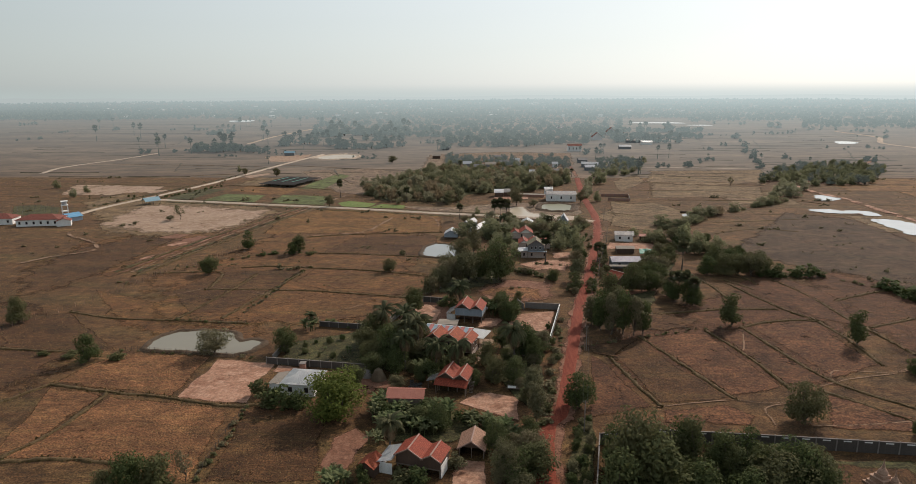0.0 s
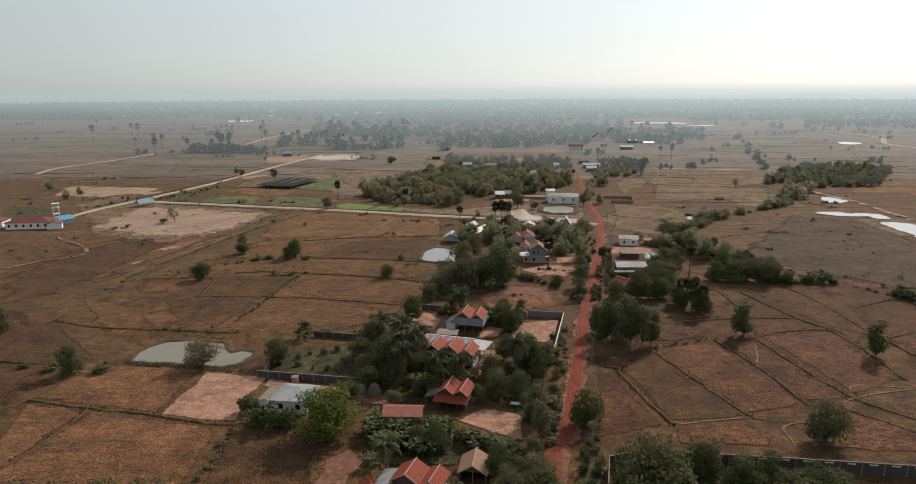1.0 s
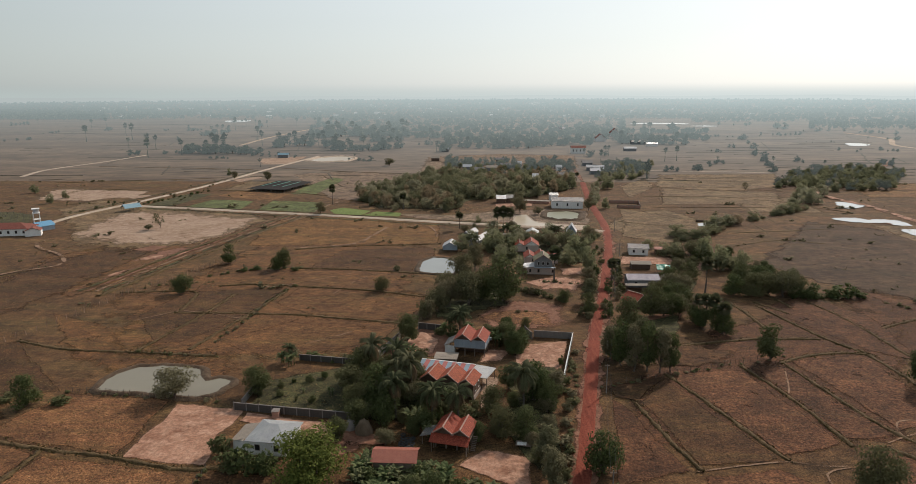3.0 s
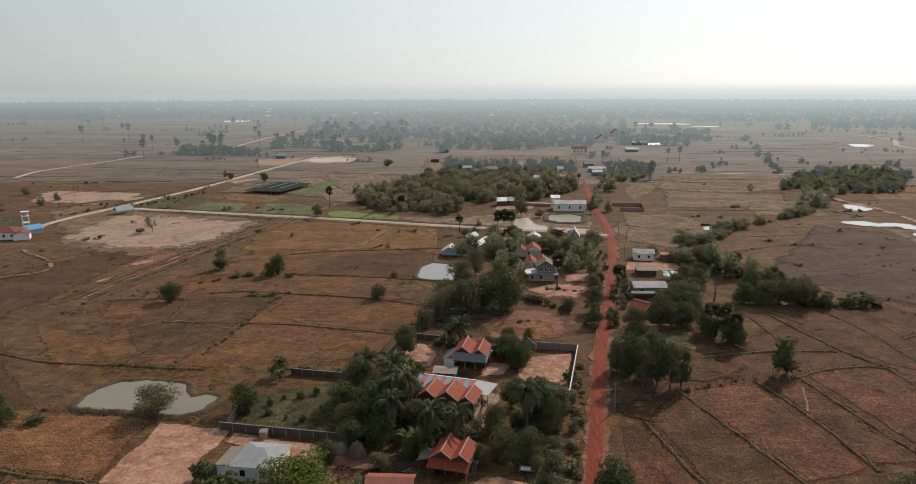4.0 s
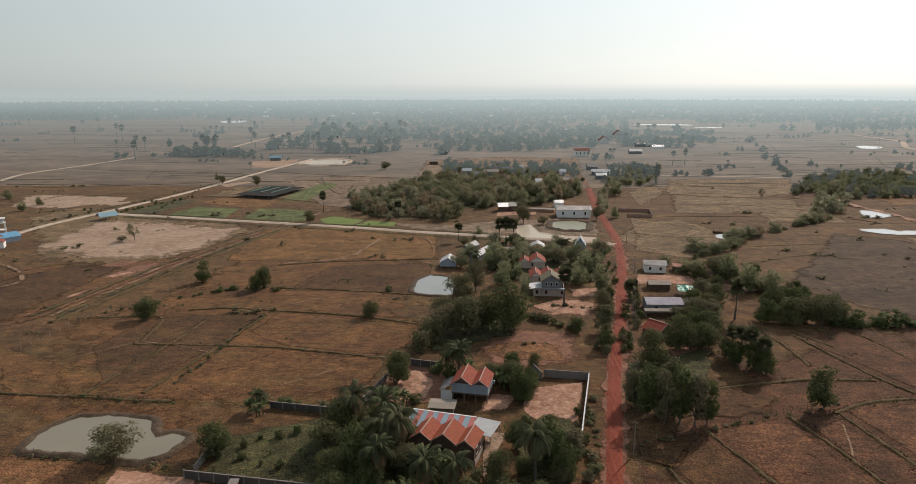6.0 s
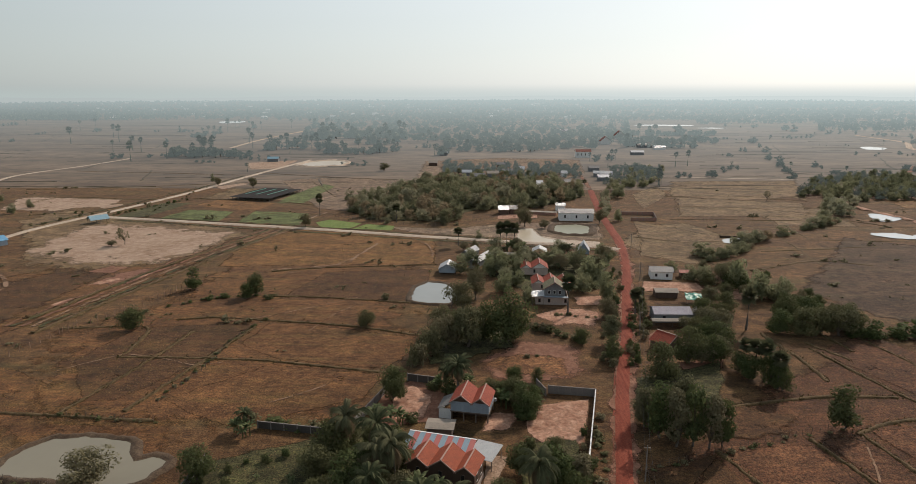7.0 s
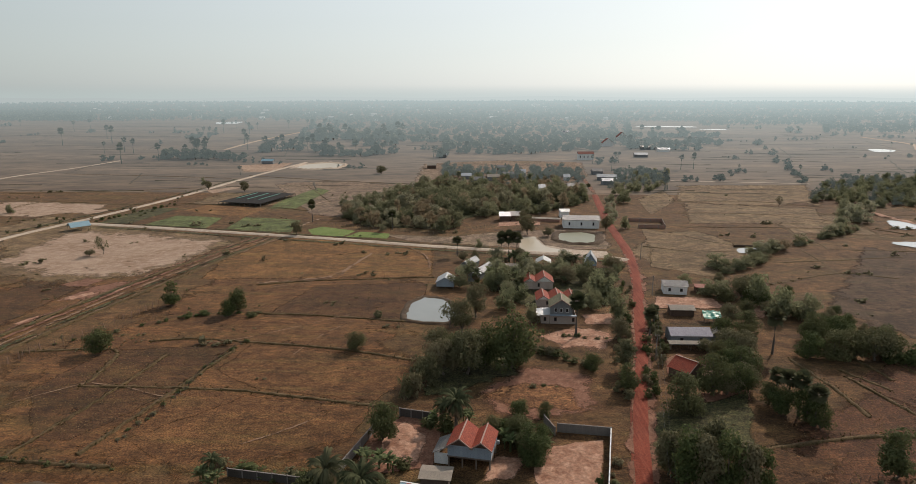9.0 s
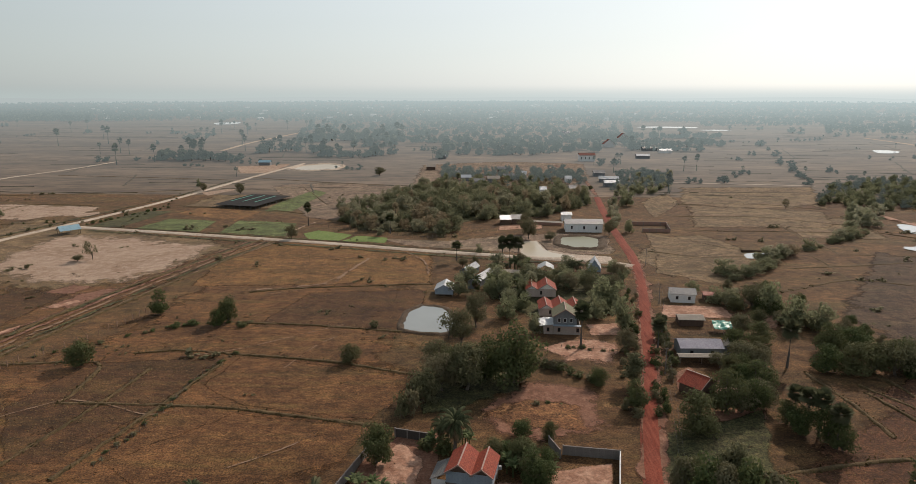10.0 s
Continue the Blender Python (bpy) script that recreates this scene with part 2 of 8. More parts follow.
M = {
    "field": earth("dry_field", (0.0701, 0.0353, 0.0146), (0.1043, 0.0551, 0.0245), (0.1433, 0.0822, 0.0384), big=0.012, small=0.35, olive=(0.0841, 0.0593, 0.0229), sheen=0.04),
    "stubble": earth("rice_stubble", (0.122, 0.056, 0.0265), (0.167, 0.079, 0.038), (0.225, 0.116, 0.057), big=0.05, small=1.1, feather=True, olive=(0.148, 0.082, 0.036)),
    "rust_stubble": earth("reddish_stubble", (0.0616, 0.0260, 0.0133), (0.0886, 0.0391, 0.0201), (0.1232, 0.0591, 0.0313), big=0.03, small=0.8, feather=True, olive=(0.0722, 0.0367, 0.0179), grit=2.0),
    "rust_pale": earth("pale_reddish_stubble", (0.0758, 0.0320, 0.0162), (0.1090, 0.0481, 0.0244), (0.1515, 0.0727, 0.0380), big=0.03, small=0.8, feather=True, olive=(0.0888, 0.0452, 0.0217), grit=2.0),
    "tan": earth("pale_stubble", (0.1140, 0.0559, 0.0220), (0.1556, 0.0809, 0.0319), (0.2082, 0.1144, 0.0477), big=0.03, small=0.8, feather=True, olive=(0.1345, 0.0837, 0.0279)),
    "grazed": earth("grazed_olive_field", (0.1098, 0.0713, 0.0378), (0.1512, 0.1015, 0.0588), (0.1960, 0.1382, 0.0861), big=0.03, small=0.5, feather=True, olive=(0.1254, 0.0972, 0.0483), sheen=0.04),
    "umber": earth("ploughed_umber_soil", (0.0566, 0.0273, 0.0123), (0.0799, 0.0394, 0.0184), (0.1064, 0.0537, 0.0253), big=0.03, small=0.6, feather=True, rows=(1, 3, 1, 20), olive=(0.0695, 0.0442, 0.0168)),
    "plough": earth("dark_ploughed_soil", (0.0525, 0.0305, 0.0179), (0.0693, 0.0410, 0.0252), (0.0903, 0.0556, 0.0357), big=0.03, small=0.4, feather=True, rows=(0.5, 3, 1, 8), olive=(0.0609, 0.0431, 0.0231)),
    "russet": earth("russet_grazed_field", (0.0805, 0.0368, 0.0151), (0.1184, 0.0559, 0.0233), (0.1682, 0.0881, 0.0372), big=0.03, small=0.7, feather=True, olive=(0.0994, 0.0631, 0.0221)),
    "bare": earth("bare_pink_earth", (0.1887, 0.0912, 0.0562), (0.3233, 0.1781, 0.1187), (0.4452, 0.2809, 0.1993), big=0.09, small=0.35, feather=True, bumpy=0.4, coarse=0.36, grit=1.2),
    "sand": earth("pale_sandy_earth", (0.2, 0.125, 0.08), (0.285, 0.2, 0.142), (0.37, 0.28, 0.212), big=0.05, small=0.3, feather=True, bumpy=0.25),
    "red": earth("laterite_road", (0.1254, 0.0265, 0.0144), (0.1858, 0.0412, 0.0227), (0.2415, 0.0677, 0.0408), big=0.08, small=0.5, bumpy=0.3, rows=(3, 0.2, 1, -8)),
    "redsoft": earth("red_yard_earth", (0.12, 0.055, 0.034), (0.18, 0.085, 0.053), (0.25, 0.135, 0.09), big=0.08, small=0.5, feather=True, bumpy=0.4),
    "track": earth("dusty_track", (0.29, 0.225, 0.17), (0.41, 0.335, 0.265), (0.5, 0.425, 0.345), big=0.05, small=0.5, bumpy=0.2),
    "path": earth("worn_path", (0.1462, 0.0860, 0.0516), (0.2064, 0.1290, 0.0817), (0.2580, 0.1720, 0.1161), big=0.05, small=0.5, bumpy=0.2, feather=True),
    "bund": earth("grassy_bund", (0.059, 0.042, 0.019), (0.095, 0.062, 0.029), (0.140, 0.094, 0.046), big=0.1, small=0.8),
    "bank": earth("earth_bank", (0.0496, 0.0327, 0.0208), (0.0794, 0.0528, 0.0338), (0.1091, 0.0792, 0.0521), big=0.1, small=0.8),
    "crop": earth("green_crop", (0.0702, 0.0983, 0.0328), (0.0936, 0.1264, 0.0421), (0.1404, 0.1404, 0.0702), big=0.05, small=0.7, feather=True, rows=(0.3, 3, 1, 15), olive=(0.085, 0.105, 0.036)),
    "rice": earth("bright_rice", (0.0918, 0.1378, 0.0286), (0.1274, 0.1784, 0.0408), (0.1734, 0.2040, 0.0816), big=0.05, small=0.7, feather=True),
    # serves real weeds and, under trees, shade painted into the ground
    "weeds": earth("weedy_and_shaded_ground", (0.0344, 0.0383, 0.0158), (0.0557, 0.0585, 0.0238), (0.0911, 0.0788, 0.0376), big=0.1, small=0.6, feather=True, olive=(0.0682, 0.0704, 0.0264)),
    "tile_red": tiled("red_clay_tiles", (0.2165, 0.0410, 0.0234), (0.2870, 0.0677, 0.0385), (0.1007, 0.0267, 0.0173)),
    "tile_old": tiled("old_orange_tiles", (0.2214, 0.0494, 0.0234), (0.3240, 0.0836, 0.0406), (0.0918, 0.0285, 0.0164)),
    "tile_dull": tiled("dull_red_tiles", (0.17, 0.055, 0.042), (0.23, 0.085, 0.062), (0.11, 0.04, 0.03)),
    "tile_brown": tiled("brown_tiles", (0.26, 0.14, 0.09), (0.34, 0.20, 0.14), (0.16, 0.09, 0.06)),
    "tile_green": tiled("mossy_grey_tiles", (0.13, 0.12, 0.075), (0.18, 0.165, 0.10), (0.09, 0.085, 0.05)),
    "ridge": painted("weathered_ridge_mortar", (0.26, 0.16, 0.125), (0.36, 0.24, 0.195)),
    "zinc": painted("zinc_sheet", (0.3360, 0.3440, 0.3520), (0.4400, 0.4480, 0.4560), rough=0.42, metal=0.35, ribs=5.0),
    "zinc_old": painted("weathered_zinc_sheet", (0.1115, 0.1059, 0.1004), (0.1784, 0.1673, 0.1561), rough=0.5, metal=0.0, ribs=5.0),
    "slate": painted("purple_grey_sheet", (0.16, 0.15, 0.19), (0.24, 0.23, 0.27), rough=0.5, metal=0.2, ribs=5.0),
    "zinc_bright": painted("bright_metal_sheet", (0.2706, 0.2829, 0.2870), (0.3608, 0.3731, 0.3772), rough=0.45, metal=0.2, ribs=5.0, weather=0.25),
    "rust": painted("rusted_red_sheet", (0.25, 0.062, 0.036), (0.34, 0.11, 0.068), rough=0.6, metal=0.1, ribs=5.0),
    "fibro": painted("tan_fibre_sheet", (0.2400, 0.2000, 0.1600), (0.3200, 0.2720, 0.2160), rough=0.8, ribs=5.0),
    "blue_sheet": painted("blue_sheet", (0.10, 0.26, 0.42), (0.16, 0.36, 0.52), rough=0.5, ribs=5.0),
    "sky_sheet": painted("pale_blue_sheet", (0.1800, 0.2970, 0.3600), (0.2520, 0.3780, 0.4320), rough=0.5, ribs=5.0, weather=0.2),
    "stripe_red": painted("red_painted_sheet", (0.33, 0.085, 0.07), (0.40, 0.12, 0.10), rough=0.55),
    "stripe_blue": painted("blue_grey_painted_sheet", (0.16, 0.23, 0.28), (0.22, 0.30, 0.34), rough=0.55),
    "white": painted("whitewashed_wall", (0.66, 0.65, 0.62), (0.78, 0.77, 0.74), rough=0.85),
    "cream": painted("faded_pink_plaster", (0.36, 0.29, 0.25), (0.46, 0.38, 0.33), rough=0.85),
    "blue_wall": painted("blue_grey_sheet_wall", (0.24, 0.29, 0.34), (0.34, 0.39, 0.44), rough=0.6, ribs=4.0),
    "grey_wall": painted("grey_timber_wall", (0.15, 0.16, 0.165), (0.23, 0.235, 0.24), rough=0.8, ribs=3.0),
    "brown_wall": painted("dark_timber_wall", (0.075, 0.045, 0.032), (0.12, 0.075, 0.052), rough=0.8, ribs=3.0),
    "timber": painted("weathered_timber", (0.14, 0.105, 0.08), (0.22, 0.17, 0.135), rough=0.85),
    "concrete": painted("stained_concrete", (0.15, 0.132, 0.118), (0.23, 0.205, 0.185), rough=0.9),
    "concrete_dark": painted("dark_concrete", (0.052, 0.045, 0.040), (0.085, 0.073, 0.064), rough=0.9),
    "brick_wall": painted("raw_brick_wall", (0.27, 0.15, 0.11), (0.34, 0.20, 0.15), rough=0.9),
    "void": painted("dark_glass", (0.02, 0.02, 0.022), (0.03, 0.03, 0.03), rough=0.25),
    "net": painted("black_shade_net", (0.030, 0.028, 0.027), (0.050, 0.046, 0.044), rough=0.95, spec=0.05),
    "green_tarp": painted("green_tarpaulin", (0.0240, 0.1800, 0.1200), (0.0420, 0.2520, 0.1800), rough=0.45),
    "straw": painted("old_straw", (0.1054, 0.0744, 0.0465), (0.1550, 0.1147, 0.0744), rough=0.95, scale=1.5),
    "stone": painted("weathered_stone", (0.2873, 0.1729, 0.1170), (0.4199, 0.2730, 0.1950), rough=0.9),
    "rubber": painted("black_rubber", (0.025, 0.025, 0.025), (0.06, 0.058, 0.055), rough=0.8),
    "bark": painted("bark", (0.085, 0.066, 0.05), (0.16, 0.13, 0.105), rough=0.95, scale=2.0),
    "palm_bark": painted("palm_trunk", (0.075, 0.065, 0.055), (0.15, 0.13, 0.11), rough=0.95, scale=2.0),
    "leaf": leafage("broad_leaves", (0.0521, 0.0703, 0.0270), (0.1133, 0.1311, 0.0516), (0.1360, 0.1241, 0.0628)),
    "leaf_bright": leafage("mango_leaves", (0.080, 0.104, 0.024), (0.160, 0.176, 0.044), (0.135, 0.140, 0.042)),
    "leaf_dry": leafage("dusty_leaves", (0.0986, 0.0963, 0.0504), (0.1680, 0.1568, 0.0840), (0.1960, 0.1624, 0.0986)),
    # next five: leaf colours of farther trees, lightened to paint haze into them
    "leaf_brown": leafage("haze_lifted_brown_leaves", (0.2337, 0.1860, 0.1187), (0.2990, 0.2382, 0.1546), (0.2859, 0.2284, 0.1481), thin=0.65),
    "leaf_deep": leafage("haze_lifted_green_leaves", (0.1288, 0.1415, 0.0807), (0.1845, 0.1925, 0.1092), (0.1800, 0.1771, 0.1024), thin=0.55),
    "leaf_pale_haze": leafage("haze_lifted_pale_leaves", (0.2729, 0.2717, 0.1842), (0.3317, 0.3239, 0.2234), (0.3448, 0.3239, 0.2332), thin=0.65),
    "leaf_wood": leafage("haze_lifted_grove_leaves", (0.1649, 0.1769, 0.0996), (0.2246, 0.2305, 0.1294), (0.2306, 0.2250, 0.1382), thin=0.65),
    "leaf_grove": leafage("haze_lifted_dusty_leaves", (0.2210, 0.2260, 0.1394), (0.2794, 0.2775, 0.1759), (0.2979, 0.2775, 0.1881), thin=0.65),
    # stubble greyed and paled: haze put into the soil colour
    "haze_grey": earth("haze_greyed_stubble", (0.1288, 0.0897, 0.0660), (0.1736, 0.1242, 0.0936), (0.2296, 0.1725, 0.1344), big=0.02, small=0.3, feather=True, olive=(0.1400, 0.1127, 0.0720), sheen=0.04),
    "frond": leafage("palm_fronds", (0.0449, 0.0541, 0.0264), (0.0927, 0.0978, 0.0487), (0.1123, 0.1073, 0.0588)),
    "frond_dry": leafage("dry_fronds", (0.12, 0.09, 0.055), (0.17, 0.13, 0.08), (0.15, 0.11, 0.07)),
    "banana": leafage("banana_leaves", (0.0850, 0.1150, 0.0460), (0.1550, 0.1766, 0.0810), (0.1710, 0.1693, 0.0900)),
    "grass": leafage("dry_grass", (0.17, 0.115, 0.055), (0.27, 0.19, 0.10), (0.23, 0.16, 0.085), thin=0.4),
    "bund_grass": leafage("olive_bund_grass", (0.045, 0.040, 0.017), (0.095, 0.075, 0.034), (0.11, 0.085, 0.042)),
    "pond": water("murky_pond_water", (0.225, 0.20, 0.142), 0.12),
    # murk brightened to paint in part of the sky's reflection
    "pond_clear": water("still_sky_water", (0.26, 0.27, 0.25), 0.03),
    "pond_bright": water("shallow_clay_water", (0.46, 0.39, 0.285), 0.3),
    # pale base colour paints the bright sky reflected in open water
    "pond_sky": water("bright_open_water", (0.47, 0.48, 0.475), 0.12),
    "pond_green": water("green_pond_water", (0.24, 0.23, 0.14), 0.3),
    "wire": painted("dark_wire", (0.06, 0.06, 0.06), (0.1, 0.1, 0.1), metal=0.3),
}
# haze is painted into these materials as glow; none is a light source
M["plain_far"] = painted_haze("far_plain", (0.085, 0.056, 0.034), (0.185, 0.125, 0.078), (0.52, 0.59, 0.595), 500, 1750)
M["woods_mid"] = painted_haze("haze_painted_village_trees", (0.085, 0.095, 0.05), (0.15, 0.145, 0.085), (0.50, 0.59, 0.595), 420, 1700)
M["woods_far"] = painted_haze("far_woods", (0.055, 0.062, 0.034), (0.115, 0.112, 0.062), (0.50, 0.59, 0.595), 460, 1400)
def glowing_veil_of(name, dull, colour, low, high):
    """Painted glow for horizon haze: thick at the ground, thinning to nothing with height."""
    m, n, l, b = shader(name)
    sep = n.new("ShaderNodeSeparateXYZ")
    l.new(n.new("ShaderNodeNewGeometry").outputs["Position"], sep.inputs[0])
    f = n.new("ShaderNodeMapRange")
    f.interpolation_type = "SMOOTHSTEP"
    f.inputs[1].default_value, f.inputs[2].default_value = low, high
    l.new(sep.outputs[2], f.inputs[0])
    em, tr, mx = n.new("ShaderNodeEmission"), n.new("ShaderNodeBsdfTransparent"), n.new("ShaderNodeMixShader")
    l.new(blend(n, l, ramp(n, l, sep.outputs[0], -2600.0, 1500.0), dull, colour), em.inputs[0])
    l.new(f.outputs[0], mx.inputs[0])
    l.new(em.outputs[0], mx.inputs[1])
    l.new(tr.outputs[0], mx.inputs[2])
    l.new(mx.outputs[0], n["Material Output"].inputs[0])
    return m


M["veil"] = glowing_veil_of("painted_horizon_haze", (0.47, 0.53, 0.52), (0.67, 0.73, 0.72), 25, 120)
# bunds, town walls and horizon trees get the painted haze glow too
M["bund_far"] = painted_haze("far_bunds", (0.045, 0.036, 0.018), (0.075, 0.055, 0.03), (0.55, 0.62, 0.62), 500, 1750)
M["town_far"] = painted_haze("far_town_walls", (0.5, 0.5, 0.48), (0.75, 0.74, 0.7), (0.55, 0.62, 0.62), 460, 1700)
M["horizon"] = painted_haze("far_horizon", (0.05, 0.055, 0.03), (0.085, 0.085, 0.05), (0.60, 0.665, 0.66), -9000, 2000)


# ---- builders ----
def obj(name, bm, material, parent=None, label="", smooth=False):
    me = bpy.data.meshes.new(name)
    bm.to_mesh(me)
    bm.free()
    me.materials.append(M[material])
    if smooth:
        me.polygons.foreach_set("use_smooth", [True] * len(me.polygons))
    o = new(name, me)
    o.parent = parent
    if label:
        o["label"] = label
    return o


def part(name, bm, material, parent, label="", smooth=False):
    return obj(name, bm, material, parent, label, smooth)


def raw(name, verts, faces, material, parent=None):
    me = bpy.data.meshes.new(name)
    me.from_pydata(verts, [], faces)
    me.materials.append(M[material])
    o = new(name, me)
    o.parent = parent
    return o


def empty(name, m, label, category, group=""):
    o = new(name)
    o.matrix_world = m
    o.empty_display_size = 0.2
    return tagged(o, label, category, group)


def box(bm, x0, x1, y0, y1, z0, z1, m=None):
    m = m or Matrix.Identity(4)
    v = [bm.verts.new(m @ Vector(p)) for p in ((x0, y0, z0), (x1, y0, z0), (x1, y1, z0), (x0, y1, z0), (x0, y0, z1), (x1, y0, z1), (x1, y1, z1), (x0, y1, z1))]
    for f in ((3, 2, 1, 0), (4, 5, 6, 7), (0, 1, 5, 4), (1, 2, 6, 5), (2, 3, 7, 6), (3, 0, 4, 7)):
        bm.faces.new([v[i] for i in f])
    return bm


def boxed(x0, x1, y0, y1, z0, z1):
    return box(bmesh.new(), x0, x1, y0, y1, z0, z1)


def tube(bm, points, radii, sides=6):
    rings = []
    for i, (p, r) in enumerate(zip(points, radii)):
        p = Vector(p)
        d = Vector(points[min(i + 1, len(points) - 1)]) - Vector(points[max(i - 1, 0)])
        q = d.to_track_quat("Z", "Y")
        rings.append([bm.verts.new(p + q @ Vector((r * math.cos(k * math.tau / sides), r * math.sin(k * math.tau / sides), 0))) for k in range(sides)])
    for a1, b1 in zip(rings, rings[1:]):
        for k in range(sides):
            bm.faces.new((a1[k], a1[(k + 1) % sides], b1[(k + 1) % sides], b1[k]))
    bm.faces.new(rings[-1])
    bm.faces.new(rings[0][::-1])
    return bm


def pairs(flat_list):
    return [(flat_list[i], flat_list[i + 1]) for i in range(0, len(flat_list), 2)]


def rounded(points, step, closed=False, wander=0.0, seed=0, bend=1.0):
    """A line through the points, smooth or (bend 0) straight between them, a vertex about every step, wandering a little."""
    rng = random.Random(seed)
    p = [Vector((*q, 0)) for q in points]
    n = len(p)
    out = []
    for i in range(n if closed else n - 1):
        p0 = p[(i - 1) % n] if closed or i else p[0] * 2 - p[1]
        p1, p2 = p[i], p[(i + 1) % n]
        p3 = p[(i + 2) % n] if closed or i + 2 < n else p2 * 2 - p1
        k = max(1, int((p2 - p1).length / step))
        for j in range(k):
            t = j / k
            soft = 0.5 * (2 * p1 + (p2 - p0) * t + (2 * p0 - 5 * p1 + 4 * p2 - p3) * t * t + (3 * p1 - p0 - 3 * p2 + p3) * t ** 3)
            out.append(p1.lerp(p2, t).lerp(soft, bend))
    if not closed:
        out.append(p[-1])
    return [Vector((q.x + wander * rng.uniform(-1, 1), q.y + wander * rng.uniform(-1, 1), 0)) for q in out]


TUFTS, BUND_TUFTS = [], []


def strip(name, material, coords, width, z=0.03, crown=0.0, step=3.0, wander=0.15, seed=1, label="", parent=None, shoulder=0.0, kind="structure"):
    """A road, path, bund or bank along a line; crown: how far its middle stands proud."""
    line = rounded(pairs(coords), step, wander=wander, seed=seed)
    rng = random.Random(seed + 7)
    prof = ((-0.5, 0.0), (-0.28, 0.8), (0.0, 1.0), (0.28, 0.8), (0.5, 0.0)) if crown else ((-0.5, 0), (-0.32, 0.0), (0, 0), (0.32, 0.0), (0.5, 0))
    verts, faces, inside = [], [], []
    for i, p in enumerate(line):
        d = (line[min(i + 1, len(line) - 1)] - line[max(i - 1, 0)]).normalized()
        side = Vector((d.y, -d.x, 0))
        w = width * (rng.uniform(0.5, 1.35) if name == "bund" else rng.uniform(0.96, 1.04))
        h = crown * rng.uniform(0.3, 1.3)
        if name in ("bund", "dyke") and p.y < 330:
            BUND_TUFTS.extend((p.x + rng.gauss(0, 0.4) * width, p.y + rng.gauss(0, 0.6), z + 0.16 + h * 0.6) for _ in range(int(9 * step)) if rng.random() < 0.8)
        for k, (s, q) in enumerate(prof):
            v = p + side * s * w
            verts.append((v.x, v.y, z + 0.18 + h * q if q or not crown else -0.05))
            inside.append(0.0 if k in (0, 4) else 0.46)
    m = len(prof)
    for i in range(len(line) - 1):
        for k in range(m - 1):
            faces.append((i * m + k, i * m + k + 1, (i + 1) * m + k + 1, (i + 1) * m + k))
    o = raw(name, verts, [f[::-1] for f in faces], material, parent)
    o.data.attributes.new("inside", "FLOAT", "POINT").data.foreach_set("value", inside)
    o.data.polygons.foreach_set("use_smooth", [True] * len(faces))
    return tagged(o, label, kind=kind)


LAYER = [0.004]


def inside_of(line, x, y):
    hit = False
    for p1, p2 in zip(line, line[1:] + line[:1]):
        if (p1.y > y) != (p2.y > y) and x < (p2.x - p1.x) * (y - p1.y) / (p2.y - p1.y) + p1.x:
            hit = not hit
    return hit


def patch(name, material, coords, edge=2.0, z=None, label="", wander=0.3, seed=3, step=3.0, bend=0.12):
    """A piece of ground of its own colour, whose outline frays into what lies round it."""
    if z is None:
        LAYER[0] += 0.0022
        z = LAYER[0]
    step = max(step, 1.3 * edge)
    line = rounded(pairs(coords), step, True, wander, seed, bend)
    area = sum(a1.x * b1.y - b1.x * a1.y for a1, b1 in zip(line, line[1:] + line[:1]))
    if area < 0:
        line.reverse()
    n = len(line)
    mid = sum(line, Vector()) / n
    inner = []
    for i, p in enumerate(line):
        inner.append(p + (mid - p) * min(0.45, edge / max(1e-3, (mid - p).length)))
    bm = bmesh.new()
    o_v = [bm.verts.new((p.x, p.y, z)) for p in line]
    i_v = [bm.verts.new((p.x, p.y, z)) for p in inner]
    for i in range(n):
        j = (i + 1) % n
        bm.faces.new((o_v[i], o_v[j], i_v[j], i_v[i]))
    bm.faces.new(i_v)
    bmesh.ops.triangulate(bm, faces=[f for f in bm.faces if len(f.verts) > 4])
    if material in ("stubble", "rust_stubble", "tan", "umber", "weeds"):
        rng = random.Random(n)
        xs, ys = [p.x for p in line], [p.y for p in line]
        if min(ys) < 330:
            for _ in range(int(min(15000, abs(area) * 0.5 * 1.1))):
                x, y = rng.uniform(min(xs), max(xs)), rng.uniform(min(ys), max(ys))
                if inside_of(line, x, y):
                    TUFTS.append((x, y))
    o = obj(name, bm, material)
    o.data.attributes.new("inside", "FLOAT", "POINT").data.foreach_set("value", [0.0] * n + [0.7] * n)
    return tagged(o, label, kind="structure")


